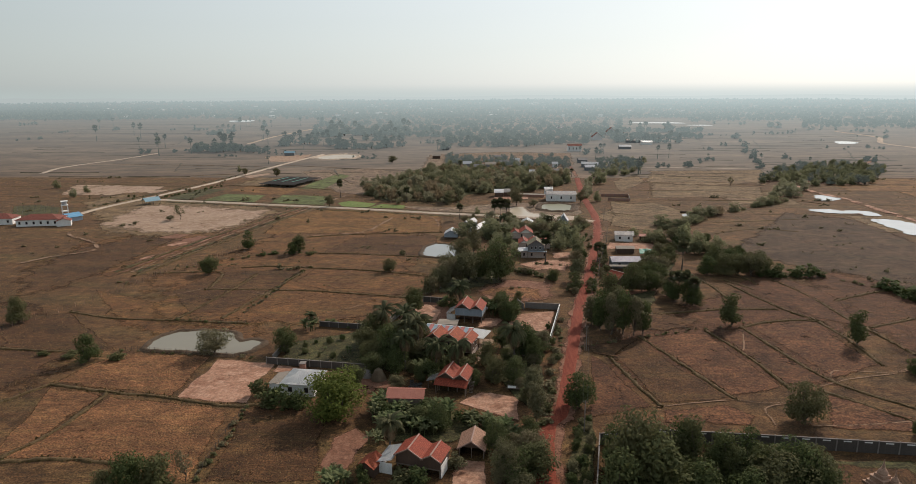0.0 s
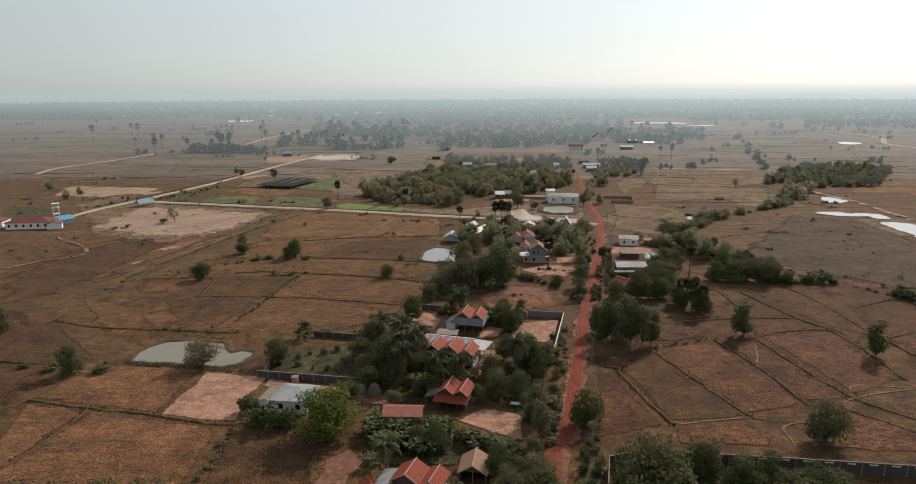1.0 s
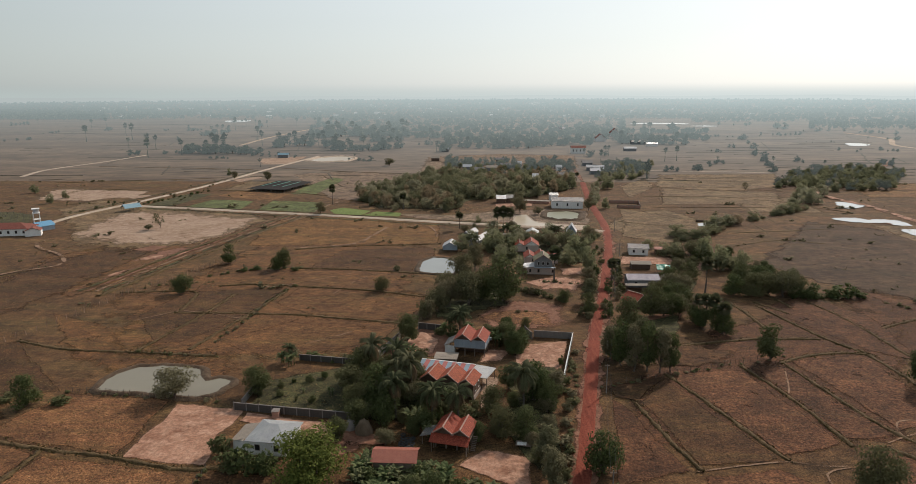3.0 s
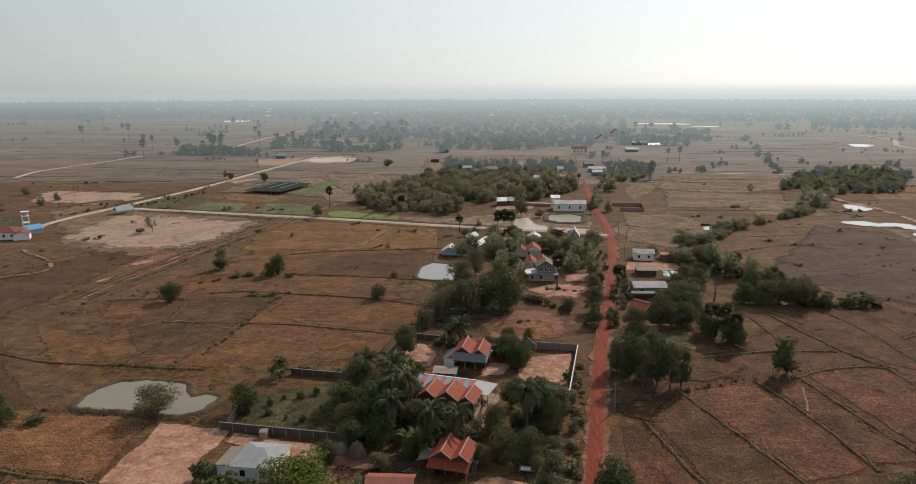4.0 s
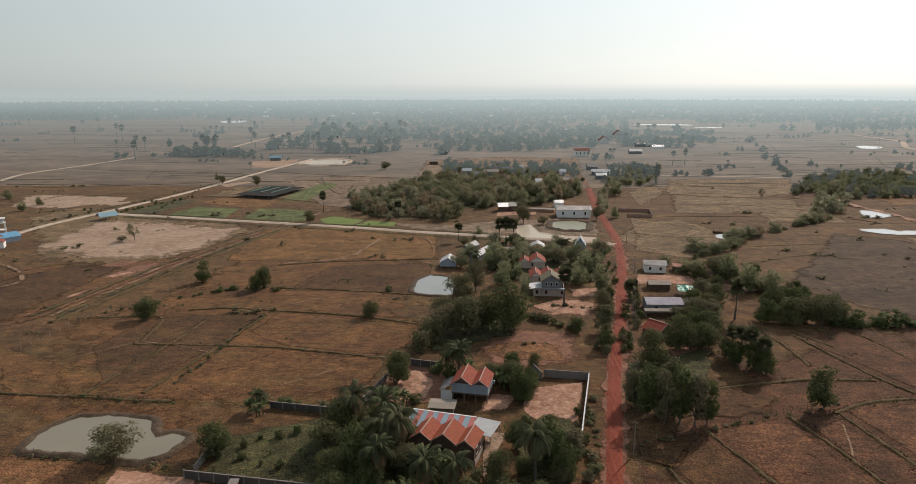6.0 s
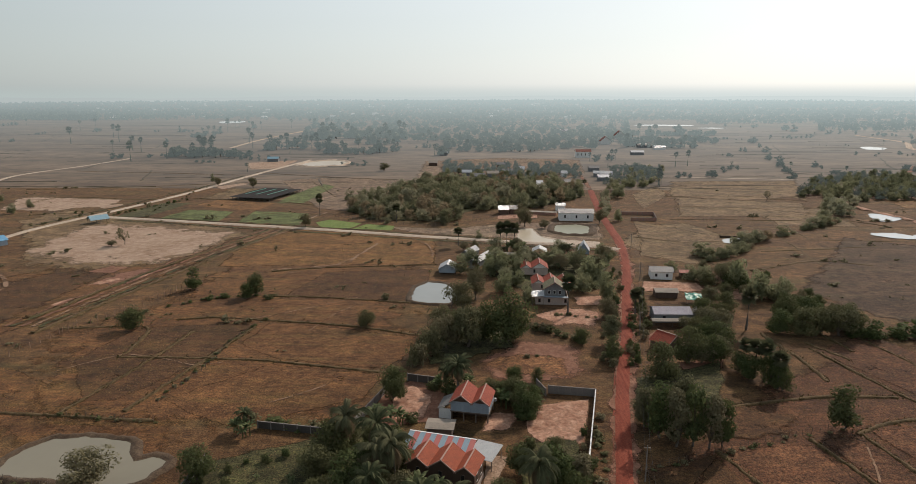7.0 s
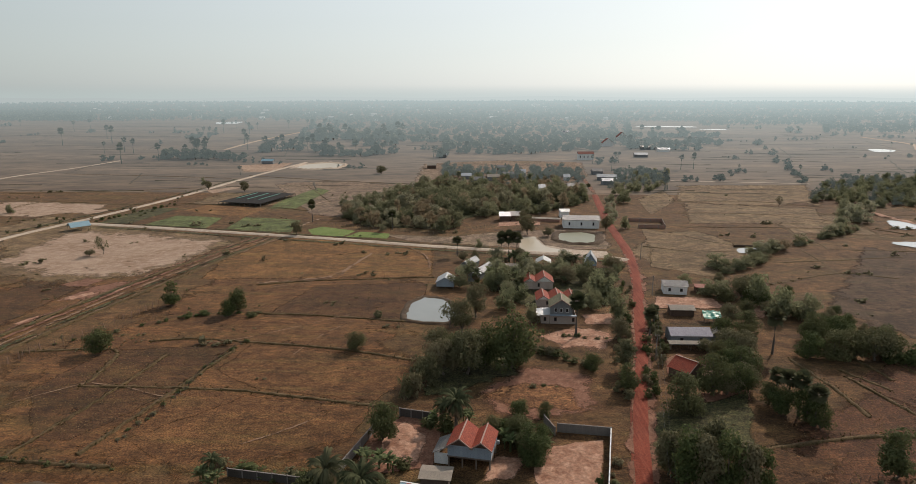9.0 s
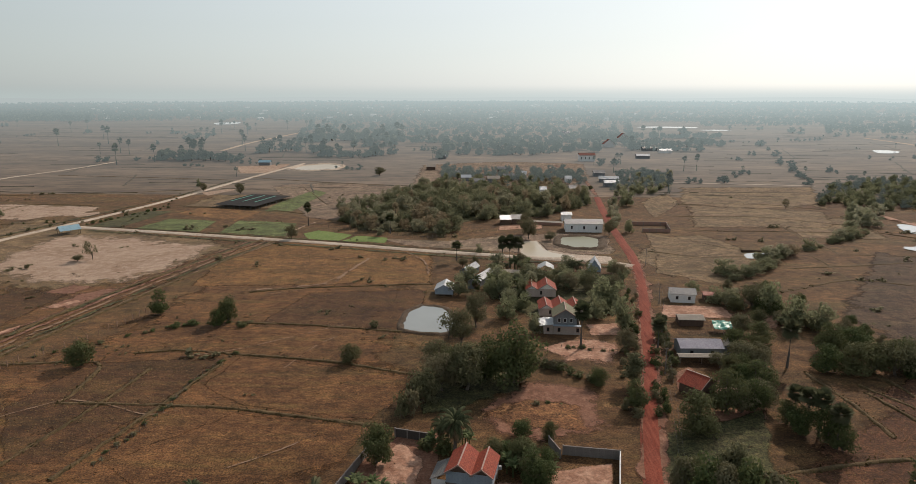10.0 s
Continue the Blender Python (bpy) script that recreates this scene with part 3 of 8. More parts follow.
def pond(name, material, coords, bank=2.2, height=0.5, z=0.25, label="", lip="bank", seed=5, bend=0.3):
    """Still water inside a rounded bank of dug earth."""
    line = rounded(pairs(coords), 1.5, True, 0.35, seed, bend)
    n = len(line)
    area = sum(a1.x * b1.y - b1.x * a1.y for a1, b1 in zip(line, line[1:] + line[:1]))
    if area < 0:
        line.reverse()
    bm = bmesh.new()
    f = bm.faces.new([bm.verts.new((p.x, p.y, z)) for p in line])
    bmesh.ops.triangulate(bm, faces=[f])
    tagged(obj("water", bm, material), label, kind="structure")
    rng = random.Random(seed)
    verts, faces = [], []
    prof = ((-0.15, -0.05), (0.3, 0.6), (0.6, 1.0), (0.9, 0.6), (1.3, -0.3))
    for i, p in enumerate(line):
        d = (line[(i + 1) % n] - line[i - 1]).normalized()
        out = Vector((d.y, -d.x, 0))
        h = height * rng.uniform(0.6, 1.25)
        for s, q in prof:
            v = p + out * s * bank * rng.uniform(0.85, 1.15)
            verts.append((v.x, v.y, 0.2 + h * q))
    m = len(prof)
    for i in range(n):
        j = (i + 1) % n
        for k in range(m - 1):
            faces.append((i * m + k + 1, i * m + k, j * m + k, j * m + k + 1)[::-1])
    o = raw("bank", verts, faces, lip)
    o.data.polygons.foreach_set("use_smooth", [True] * len(faces))
    return tagged(o, "raised bank of dug brown earth round the pond", kind="structure")


# ---- plants ----
def cards(centres, normals, sizes, rng, aspect=0.6, bend=0.25):
    """Leaf sprays: one bent four-cornered blade at each centre."""
    n = len(centres)
    up = rng.normal(size=(n, 3))
    u = np.cross(normals, up)
    u /= np.linalg.norm(u, axis=1)[:, None] + 1e-9
    v = np.cross(normals, u)
    s = sizes[:, None]
    a1, b1 = centres - u * s, centres + u * s
    c1 = centres + v * s * aspect - normals * s * bend
    d1 = centres - v * s * aspect - normals * s * bend
    verts = np.stack([a1, c1, b1, d1], 1).reshape(-1, 3)
    faces = np.arange(4 * n).reshape(-1, 4)
    return verts, faces


def mesh_of(name, verts, faces, material):
    me = bpy.data.meshes.new(name)
    me.from_pydata(verts.tolist() if hasattr(verts, "tolist") else verts, [], faces.tolist() if hasattr(faces, "tolist") else faces)
    me.materials.append(M[material])
    return me


def crown_mesh(seed, leaves, size, material, base=3.2, lobes=16, sparse=0.0, half=4.8, up=0.3):
    """Crown of a tree 10 m high and twice half wide: lobes of leaf sprays with gaps between them."""
    rng = np.random.default_rng(seed)
    cs, rs = [], []
    for _ in range(lobes):
        d = rng.normal(size=3)
        d /= np.linalg.norm(d)
        k = rng.uniform(0.35, 0.8)
        up = 0.47 + 0.47 * d[2] * k * 1.15
        if base < 0.9 and rng.uniform() < 0.28:
            up = rng.uniform(0.10, 0.24)
        wide = 1.0 - 0.35 * max(0.0, up - 0.55) / 0.45
        cs.append((d[0] * half * k * wide, d[1] * half * k * wide, base + (10 - base) * up))
        rs.append(rng.uniform(1.3, 2.3) * (1 - 0.3 * sparse) * (0.4 + 0.125 * half))
    cs, rs = np.array(cs), np.array(rs)
    which = rng.choice(lobes, leaves, p=rs ** 2 / (rs ** 2).sum())
    d = rng.normal(size=(leaves, 3))
    d /= np.linalg.norm(d, axis=1)[:, None]
    rad = rs[which] * rng.uniform(0.45, 1.08, leaves) ** 0.6
    p = cs[which] + d * rad[:, None] * np.array((1.15, 1.15, 0.8))
    nrm = d + rng.normal(scale=0.45, size=(leaves, 3)) + np.array((0, 0, up))
    nrm /= np.linalg.norm(nrm, axis=1)[:, None]
    v, f = cards(p, nrm, size * rng.uniform(0.6, 1.3, leaves), rng)
    return mesh_of("crown", v, f, material), cs


def trunk_mesh(seed, tips, base=3.2, girth=0.32):
    rng = random.Random(seed)
    bm = bmesh.new()
    fork = Vector((rng.uniform(-0.4, 0.4), rng.uniform(-0.4, 0.4), base * 0.75))
    tube(bm, [(0, 0, -0.3), (0.1, 0, base * 0.3), fork], [girth * 1.35, girth, girth * 0.8], 7)
    for c in tips[::2]:
        c = Vector(c)
        mid = fork.lerp(c, 0.5) + Vector((rng.uniform(-0.5, 0.5), rng.uniform(-0.5, 0.5), 0.4))
        tube(bm, [fork, mid, c], [girth * 0.5, girth * 0.28, girth * 0.1], 5)
    me = bpy.data.meshes.new("trunk")
    bm.to_mesh(me)
    bm.free()
    me.materials.append(M["bark"])
    return me


KINDS = {}


def kind_of(key, seed, leaves, size, material, base=3.2, lobes=16, girth=0.32, sparse=0.0, half=4.8, up=0.3):
    me, tips = crown_mesh(seed, leaves, size, material, base, lobes, sparse, half, up)
    KINDS.setdefault(key, []).append((trunk_mesh(seed, tips, base, girth), me))


for s in range(4):
    kind_of("broad", s, 3300, 0.29, "leaf", base=0.5, lobes=32)
    kind_of("dusty", 20 + s, 2600, 0.28, "leaf_dry", base=1.2, lobes=28, sparse=0.4)
    kind_of("tall", 30 + s, 2300, 0.25, "leaf", base=0.7, lobes=34, girth=0.2, sparse=0.3, half=2.3)
    kind_of("tall_dusty", 35 + s, 2100, 0.25, "leaf_dry", base=1.0, lobes=34, girth=0.2, sparse=0.5, half=2.3)
    # the wood kinds wear leaf colours lightened in place of haze
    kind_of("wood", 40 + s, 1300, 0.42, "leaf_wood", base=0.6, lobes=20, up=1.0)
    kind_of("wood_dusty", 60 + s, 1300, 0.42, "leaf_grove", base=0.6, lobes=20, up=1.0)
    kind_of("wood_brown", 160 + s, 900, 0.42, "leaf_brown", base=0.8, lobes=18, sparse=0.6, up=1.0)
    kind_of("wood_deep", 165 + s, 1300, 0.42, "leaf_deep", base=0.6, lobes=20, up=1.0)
    kind_of("wood_pale", 70 + s, 800, 0.42, "leaf_pale_haze", base=0.8, lobes=18, sparse=0.7, up=1.0)
    # tree copies with haze painted in as glow, for the farther groves
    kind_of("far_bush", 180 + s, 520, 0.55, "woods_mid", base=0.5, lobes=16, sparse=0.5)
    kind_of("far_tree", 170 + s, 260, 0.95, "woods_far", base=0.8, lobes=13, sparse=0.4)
    kind_of("shrub", 100 + s, 480, 0.72, "leaf", base=0.2, lobes=16, girth=0.1)
    kind_of("shrub_dry", 110 + s, 440, 0.70, "leaf_dry", base=0.2, lobes=16, girth=0.1)
for s in range(3):
    kind_of("scrub", 130 + s, 120, 1.25, "leaf", base=0.1, lobes=12, girth=0.1)
    kind_of("scrub_dry", 140 + s, 120, 1.25, "leaf_dry", base=0.1, lobes=12, girth=0.1)
for s in range(3):
    kind_of("bush", 150 + s, 30, 1.9, "leaf_dry", base=0.1, lobes=8, girth=0.1)
for s in range(2):
    kind_of("mango", 80 + s, 7500, 0.21, "leaf_bright", base=0.5, lobes=34)
    kind_of("sparse", 90 + s, 420, 0.36, "leaf_dry", base=2.5, lobes=18, sparse=1.0, girth=0.22)


def fan_palm(seed, leaves=40, leaf="frond", bark="palm_bark"):
    """Sugar palm 10 m high: slim trunk, ball of stiff fan leaves, a skirt of dead ones."""
    rng = random.Random(seed)
    bm = bmesh.new()
    tube(bm, [(0, 0, -0.3), (0.1, 0.05, 3), (0.05, 0, 6), (0, 0, 7.9)], [0.3, 0.22, 0.2, 0.24], 7)
    tr = bpy.data.meshes.new("trunk")
    bm.to_mesh(tr)
    bm.free()
    tr.materials.append(M[bark])
    out = [tr]
    for dead in (False, True):
        verts, faces = [], []
        for k in range(leaves if not dead else 10):
            az, el = rng.uniform(0, math.tau), (rng.uniform(-0.75, 1.5) if not dead else rng.uniform(-1.4, -0.9))
            d = Vector((math.cos(az) * math.cos(el), math.sin(az) * math.cos(el), math.sin(el)))
            stalk = rng.uniform(0.7, 1.35) if not dead else 0.5
            c = Vector((0, 0, 8.0)) + d * stalk
            side = d.cross(Vector((0, 0, 1)) if abs(d.z) < 0.95 else Vector((1, 0, 0))).normalized()
            tilt = (side.cross(d) * rng.uniform(0.4, 1) + side * rng.uniform(-0.4, 0.4)).normalized()
            base = len(verts)
            verts.append(tuple(c))
            n = 9
            for q in range(2 * n + 1):
                an = (q / (2 * n) - 0.5) * 4.2
                r = (1.5 if q % 2 == 0 else 0.95) * (1 if not dead else 0.7)
                p = c + (d * math.cos(an) + side * math.sin(an)) * r - tilt * 0.18 * r
                verts.append(tuple(p))
            faces += [(base, base + 1 + q, base + 2 + q) for q in range(2 * n)]
        out.append(mesh_of("dry_skirt" if dead else "crown", verts, faces, "frond_dry" if dead and leaf == "frond" else leaf))
    return out


def feather_palm(seed, fronds=26, length=3.6):
    """Coconut palm 8 m high with arching feathered fronds."""
    rng = random.Random(seed)
    bm = bmesh.new()
    lean = rng.uniform(-0.5, 0.5)
    top = Vector((lean, 0.2, 6.2))
    tube(bm, [(0, 0, -0.3), (lean * 0.2, 0, 2), (lean * 0.6, 0.1, 4.2), top], [0.26, 0.17, 0.15, 0.16], 7)
    tr = bpy.data.meshes.new("trunk")
    bm.to_mesh(tr)
    bm.free()
    tr.materials.append(M["palm_bark"])
    out = [tr]
    for dead in (False, True):
        verts, faces = [], []
        for k in range(fronds if not dead else 9):
            az, el = k * 2.4 + rng.uniform(-0.3, 0.3), (rng.uniform(0.0, 1.3) if not dead else rng.uniform(-0.9, -0.4))
            ln = length * rng.uniform(0.8, 1.1)
            p, seg = top.copy(), 9
            for i in range(seg):
                e = el - 1.9 * (i / seg) ** 1.3
                d = Vector((math.cos(az) * math.cos(e), math.sin(az) * math.cos(e), math.sin(e)))
                nxt = p + d * ln / seg
                side = Vector((-math.sin(az), math.cos(az), 0))
                wide = 0.62 * math.sin(math.pi * (0.12 + 0.85 * i / seg)) * rng.uniform(0.85, 1.1)
                droop = Vector((0, 0, 0.45 * wide + 0.05))
                for sg in (-1, 1):
                    n = len(verts)
                    verts += [tuple(p), tuple(nxt), tuple(nxt + side * sg * wide * 0.55 + d * 0.1 - droop * 0.6), tuple(p + side * sg * wide * 0.55 + d * 0.1 - droop * 0.6)]
                    faces.append((n, n + 1, n + 2, n + 3))
                    for h in (0.05, 0.55):
                        tip = p.lerp(nxt, h + 0.5) + side * sg * wide * rng.uniform(0.9, 1.25) + d * 0.3 - droop * rng.uniform(1.0, 1.5)
                        a1, b1 = (p.lerp(nxt, h + q) + side * sg * wide * 0.5 + d * 0.1 - droop * 0.55 for q in (0.0, 0.36))
                        n = len(verts)
                        verts += [tuple(a1), tuple(b1), tuple(tip)]
                        faces.append((n, n + 1, n + 2))
                p = nxt
        out.append(mesh_of("dry_skirt" if dead else "crown", verts, faces, "frond_dry" if dead else "frond"))
    return out


def banana_clump(seed):
    rng = random.Random(seed)
    bm = bmesh.new()
    verts, faces = [], []
    for s in range(4):
        x, y = rng.uniform(-1, 1), rng.uniform(-1, 1)
        h = rng.uniform(1.4, 2.4)
        tube(bm, [(x, y, -0.2), (x, y, h)], [0.14, 0.09], 6)
        for k in range(7):
            az, el = k * 2.4 + rng.uniform(-0.4, 0.4), rng.uniform(0.5, 1.35)
            p, wide = Vector((x, y, h)), 0.33
            prev = None
            for i in range(5):
                e = el - 1.5 * (i / 4) ** 1.5
                d = Vector((math.cos(az) * math.cos(e), math.sin(az) * math.cos(e), math.sin(e)))
                side = Vector((-math.sin(az), math.cos(az), 0)) * wide * math.sin(math.pi * (0.1 + 0.85 * i / 4))
                n = len(verts)
                verts += [tuple(p - side + Vector((0, 0, -0.06))), tuple(p), tuple(p + side + Vector((0, 0, -0.06)))]
                if prev is not None:
                    faces += [(prev, prev + 1, n + 1, n), (prev + 1, prev + 2, n + 2, n + 1)]
                prev = n
                p = p + d * 0.5
    st = bpy.data.meshes.new("stalk")
    bm.to_mesh(st)
    bm.free()
    st.materials.append(M["banana"])
    return [st, mesh_of("foliage", verts, faces, "banana")]


KINDS["sugar_palm"] = [fan_palm(s) for s in range(3)]
# palm copies whose material carries the painted haze glow
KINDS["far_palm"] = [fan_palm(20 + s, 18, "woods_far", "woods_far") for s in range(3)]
KINDS["coconut"] = [feather_palm(s) for s in range(4)]
KINDS["banana"] = [banana_clump(s) for s in range(3)]
HEIGHT = {"sugar_palm": 10.0, "far_palm": 10.0, "coconut": 7.6, "banana": 3.6}
WIDTH = {"sugar_palm": 1.45, "coconut": 3.2, "banana": 2.0}
TREE_NAMES = {
    "broad": ("tree", "dark green broad-leaved tree with a full uneven crown", "tree"),
    "dusty": ("tree", "dusty olive tree with a feathery open crown", "tree"),
    "mango": ("mango_tree", "bright green mango tree with a dense round crown", "tree"),
    "sparse": ("tree", "thin half-bare tree with few dusty leaves", "tree"),
    "wood": ("tree", "green tree with a dense dusty crown, haze painted into its leaves", "tree"),
    "wood_dusty": ("tree", "dusty olive tree with an uneven crown, haze painted into its leaves", "tree"),
    "shrub": ("shrub", "dark green shrub growing on the dry ground", "shrub"),
    "shrub_dry": ("shrub", "dusty dry shrub on the field's edge", "shrub"),
    "sugar_palm": ("sugar_palm", "tall sugar palm with a ball of fan leaves", "palm"),
    "coconut": ("coconut_palm", "coconut palm with arching feathered fronds", "palm"),
    "banana": ("banana_plant", "clump of banana plants with broad torn leaves", "banana plant"),
}
PARTS = {"banana": ("stalk", "foliage"), "sugar_palm": ("trunk", "crown", "dry_skirt"), "coconut": ("trunk", "crown", "dry_skirt")}
TREES = random.Random(11)


def plant(kind, x, y, h, r, variant=None):
    name, label, cat = TREE_NAMES[kind]
    slim = kind in ("broad", "dusty") and h > 2.9 * r
    if slim:
        kind = "tall" if kind == "broad" else "tall_dusty"
    meshes = KINDS[kind][TREES.randrange(len(KINDS[kind])) if variant is None else variant]
    # far palms take the copy with haze painted in
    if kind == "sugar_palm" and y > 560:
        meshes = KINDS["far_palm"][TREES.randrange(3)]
    if kind in HEIGHT:
        sz = h / HEIGHT[kind]
        sx = max(0.5 * sz, min(r / WIDTH[kind], 1.6 * sz))
        sx = 0.5 * (sx + sz) if kind != "sugar_palm" else max(0.9 * sz, min(r / 2.6, 1.3 * sz))
        shape = (sx, sx, sz)
    else:
        shape = (r / (2.5 if slim else 5), r / (2.5 if slim else 5), h / 10)
    root = empty(name, Matrix.Translation((x, y, 0)) @ Matrix.Rotation(TREES.uniform(0, math.tau), 4, "Z") @ Matrix.Diagonal((*shape, 1)), label, cat, "trees of the plain" if cat == "tree" else "")
    for pn, me in zip(PARTS.get(kind, ("trunk", "crown")), meshes):
        o = new(pn, me)
        o.parent = root
    return root


def grove(kinds, coords, count, h, spread=0.35, seed=1, gap=3.0, keep=(), joined=""):
    """Trees scattered inside an outline; keep: circles left open (x, y, radius)."""
    rng = random.Random(seed)
    poly = pairs(coords)
    xs, ys = [p[0] for p in poly], [p[1] for p in poly]
    done, tries, spots = [], 0, []
    while len(done) < count and tries < count * 40:
        tries += 1
        x, y = rng.uniform(min(xs), max(xs)), rng.uniform(min(ys), max(ys))
        hit = False
        for (x1, y1), (x2, y2) in zip(poly, poly[1:] + poly[:1]):
            if (y1 > y) != (y2 > y) and x < (x2 - x1) * (y - y1) / (y2 - y1) + x1:
                hit = not hit
        if not hit or any((x - a1) ** 2 + (y - b1) ** 2 < gap * gap for a1, b1 in done) or any((x - a1) ** 2 + (y - b1) ** 2 < c1 * c1 for a1, b1, c1 in keep):
            continue
        done.append((x, y))
        k = rng.choice(kinds)
        hh = h * (1 + spread * rng.uniform(-1, 1))
        r = hh * rng.uniform(0.36, 0.62) if "palm" not in k else 1.9
        if joined:
            spots.append((k, x, y, hh, r))
        else:
            plant(k, x, y, hh, r)
    if joined:
        merge_plants("grove", spots, joined, rng)


def merge_plants(name, spots, label, rng, category="", kind="stuff"):
    """Many plants that nobody could count, as one mesh."""
    vs, fs, mi, at0 = [], [], [], 0
    mats = []
    for k, x, y, h, r in spots:
        meshes = rng.choice(KINDS[k])
        c, s = math.cos(rng.uniform(0, 6.3)), 0.0
        s = math.sqrt(1 - c * c)
        sz = h / HEIGHT.get(k, 10.0)
        sx = sz if k in HEIGHT else r / 5
        for me in meshes[:2]:
            n = len(me.vertices)
            co = np.empty(n * 3)
            me.vertices.foreach_get("co", co)
            co = co.reshape(-1, 3)
            vs.append(np.stack([(co[:, 0] * c - co[:, 1] * s) * sx + x, (co[:, 0] * s + co[:, 1] * c) * sx + y, co[:, 2] * sz], 1))
            if me.materials[0] not in mats:
                mats.append(me.materials[0])
            for pl in me.polygons:
                fs.append([v + at0 for v in pl.vertices])
            mi += [mats.index(me.materials[0])] * len(me.polygons)
            at0 += n
    me = bpy.data.meshes.new(name)
    me.from_pydata(np.concatenate(vs).tolist(), [], fs)
    for m in mats:
        me.materials.append(m)
    me.polygons.foreach_set("material_index", mi)
    return tagged(new(name, me), label, category, kind=kind)


# ---- buildings ----
def base_of(p1, p2):
    """The pose at the front's left foot, x along the front; and its length."""
    d = Vector((p2[0] - p1[0], p2[1] - p1[1]))
    return Matrix.Translation((p1[0], p1[1], 0)) @ Matrix.Rotation(math.atan2(d.y, d.x), 4, "Z"), d.length


def slope(parent, origin, xdir, ydir, ln, run, material, thick=0.09, name="roof_slope"):
    """A roof slab, x along the ridge and y down the slope."""
    xd, yd = Vector(xdir).normalized(), Vector(ydir).normalized()
    zd = xd.cross(yd)
    bm = boxed(0, ln, 0, run, -thick, 0)
    o = part(name, bm, material, parent)
    m = Matrix((xd, yd, zd)).transposed().to_4x4()
    m.translation = origin
    o.matrix_basis = m
    return o


def gable(parent, x0, x1, y0, y1, eave, rise, roof, end, over=0.5, cap="ridge", ends=True):
    """One gabled roof whose ridge runs along y, from front y0 to back y1."""
    c, hw = (x0 + x1) / 2, (x1 - x0) / 2
    zr = eave + rise
    run = math.hypot(hw, rise)
    dx, dz = hw / run, rise / run
    ext = run + 0.35
    ln = y1 - y0 + 2 * over
    slope(parent, (c, y0 - over, zr), (0, 1, 0), (-dx, 0, -dz), ln, ext, roof)
    slope(parent, (c, y1 + over, zr), (0, -1, 0), (dx, 0, -dz), ln, ext, roof)
    if cap:
        part("ridge_cap", boxed(c - 0.13, c + 0.13, y0 - over - 0.03, y1 + over + 0.03, zr - 0.03, zr + 0.1), cap, parent)
        for sg in (-1, 1):
            bm = boxed(-0.06, 0.06, 0, ext, -0.16, 0.07)
            o = part("verge_board", bm, cap, parent)
            yd = Vector((sg * dx, 0, -dz))
            xd = Vector((0, 1, 0)) if sg < 0 else Vector((0, -1, 0))
            m = Matrix((xd, yd, xd.cross(yd))).transposed().to_4x4()
            m.translation = (c, y0 - over - 0.02, zr)
            o.matrix_basis = m
    if ends:
        for y in (y0, y1 - 0.1):
            bm = bmesh.new()
            f = bm.faces.new([bm.verts.new(p) for p in ((x0, y, eave), (x1, y, eave), (c, y, zr - 0.1))])
            r = bmesh.ops.extrude_face_region(bm, geom=[f])
            bmesh.ops.translate(bm, vec=(0, 0.1, 0), verts=[v for v in r["geom"] if isinstance(v, bmesh.types.BMVert)])
            part("gable_end", bm, end, parent)


def walls(parent, x0, x1, y0, y1, z0, z1, material, th=0.14):
    part("front_wall", boxed(x0, x1, y0, y0 + th, z0, z1), material, parent)
    part("back_wall", boxed(x0, x1, y1 - th, y1, z0, z1), material, parent)
    part("side_wall", boxed(x0, x0 + th, y0 + th, y1 - th, z0, z1), material, parent)
    part("side_wall", boxed(x1 - th, x1, y0 + th, y1 - th, z0, z1), material, parent)


def window(parent, x, y, z, w, h, frame_mat="timber", name="window"):
    """A window on the front: sill, lintel, jambs and a dark pane, standing proud of the wall."""
    o = part(name, boxed(x - w / 2, x + w / 2, y - 0.08, y - 0.003, z - 0.1, z), frame_mat, parent)
    part("lintel", boxed(x - w / 2, x + w / 2, y - 0.06, y - 0.003, z + h, z + h + 0.1), frame_mat, o)
    for x0 in (x - w / 2, x + w / 2 - 0.08):
        part("jamb", boxed(x0, x0 + 0.08, y - 0.06, y - 0.003, z, z + h), frame_mat, o)
    part("pane", boxed(x - w / 2 + 0.08, x + w / 2 - 0.08, y - 0.03, y - 0.003, z, z + h), "void", o)
    return o


def side_window(parent, x, y, z, w, h, frame_mat="timber"):
    o = part("window", boxed(x + 0.003, x + 0.08, y - w / 2, y + w / 2, z - 0.1, z), frame_mat, parent)
    part("lintel", boxed(x + 0.003, x + 0.06, y - w / 2, y + w / 2, z + h, z + h + 0.1), frame_mat, o)
    part("pane", boxed(x + 0.003, x + 0.03, y - w / 2, y + w / 2, z, z + h), "void", o)


def posts(parent, x0, x1, y0, y1, z1, nx, ny, material="timber", r=0.13):
    for i in range(nx):
        for j in range(ny):
            if 0 < i < nx - 1 and 0 < j < ny - 1:
                continue
            x, y = x0 + (x1 - x0) * i / max(1, nx - 1), y0 + (y1 - y0) * j / max(1, ny - 1)
            part("post", boxed(x - r, x + r, y - r, y + r, 0, z1), material, parent)


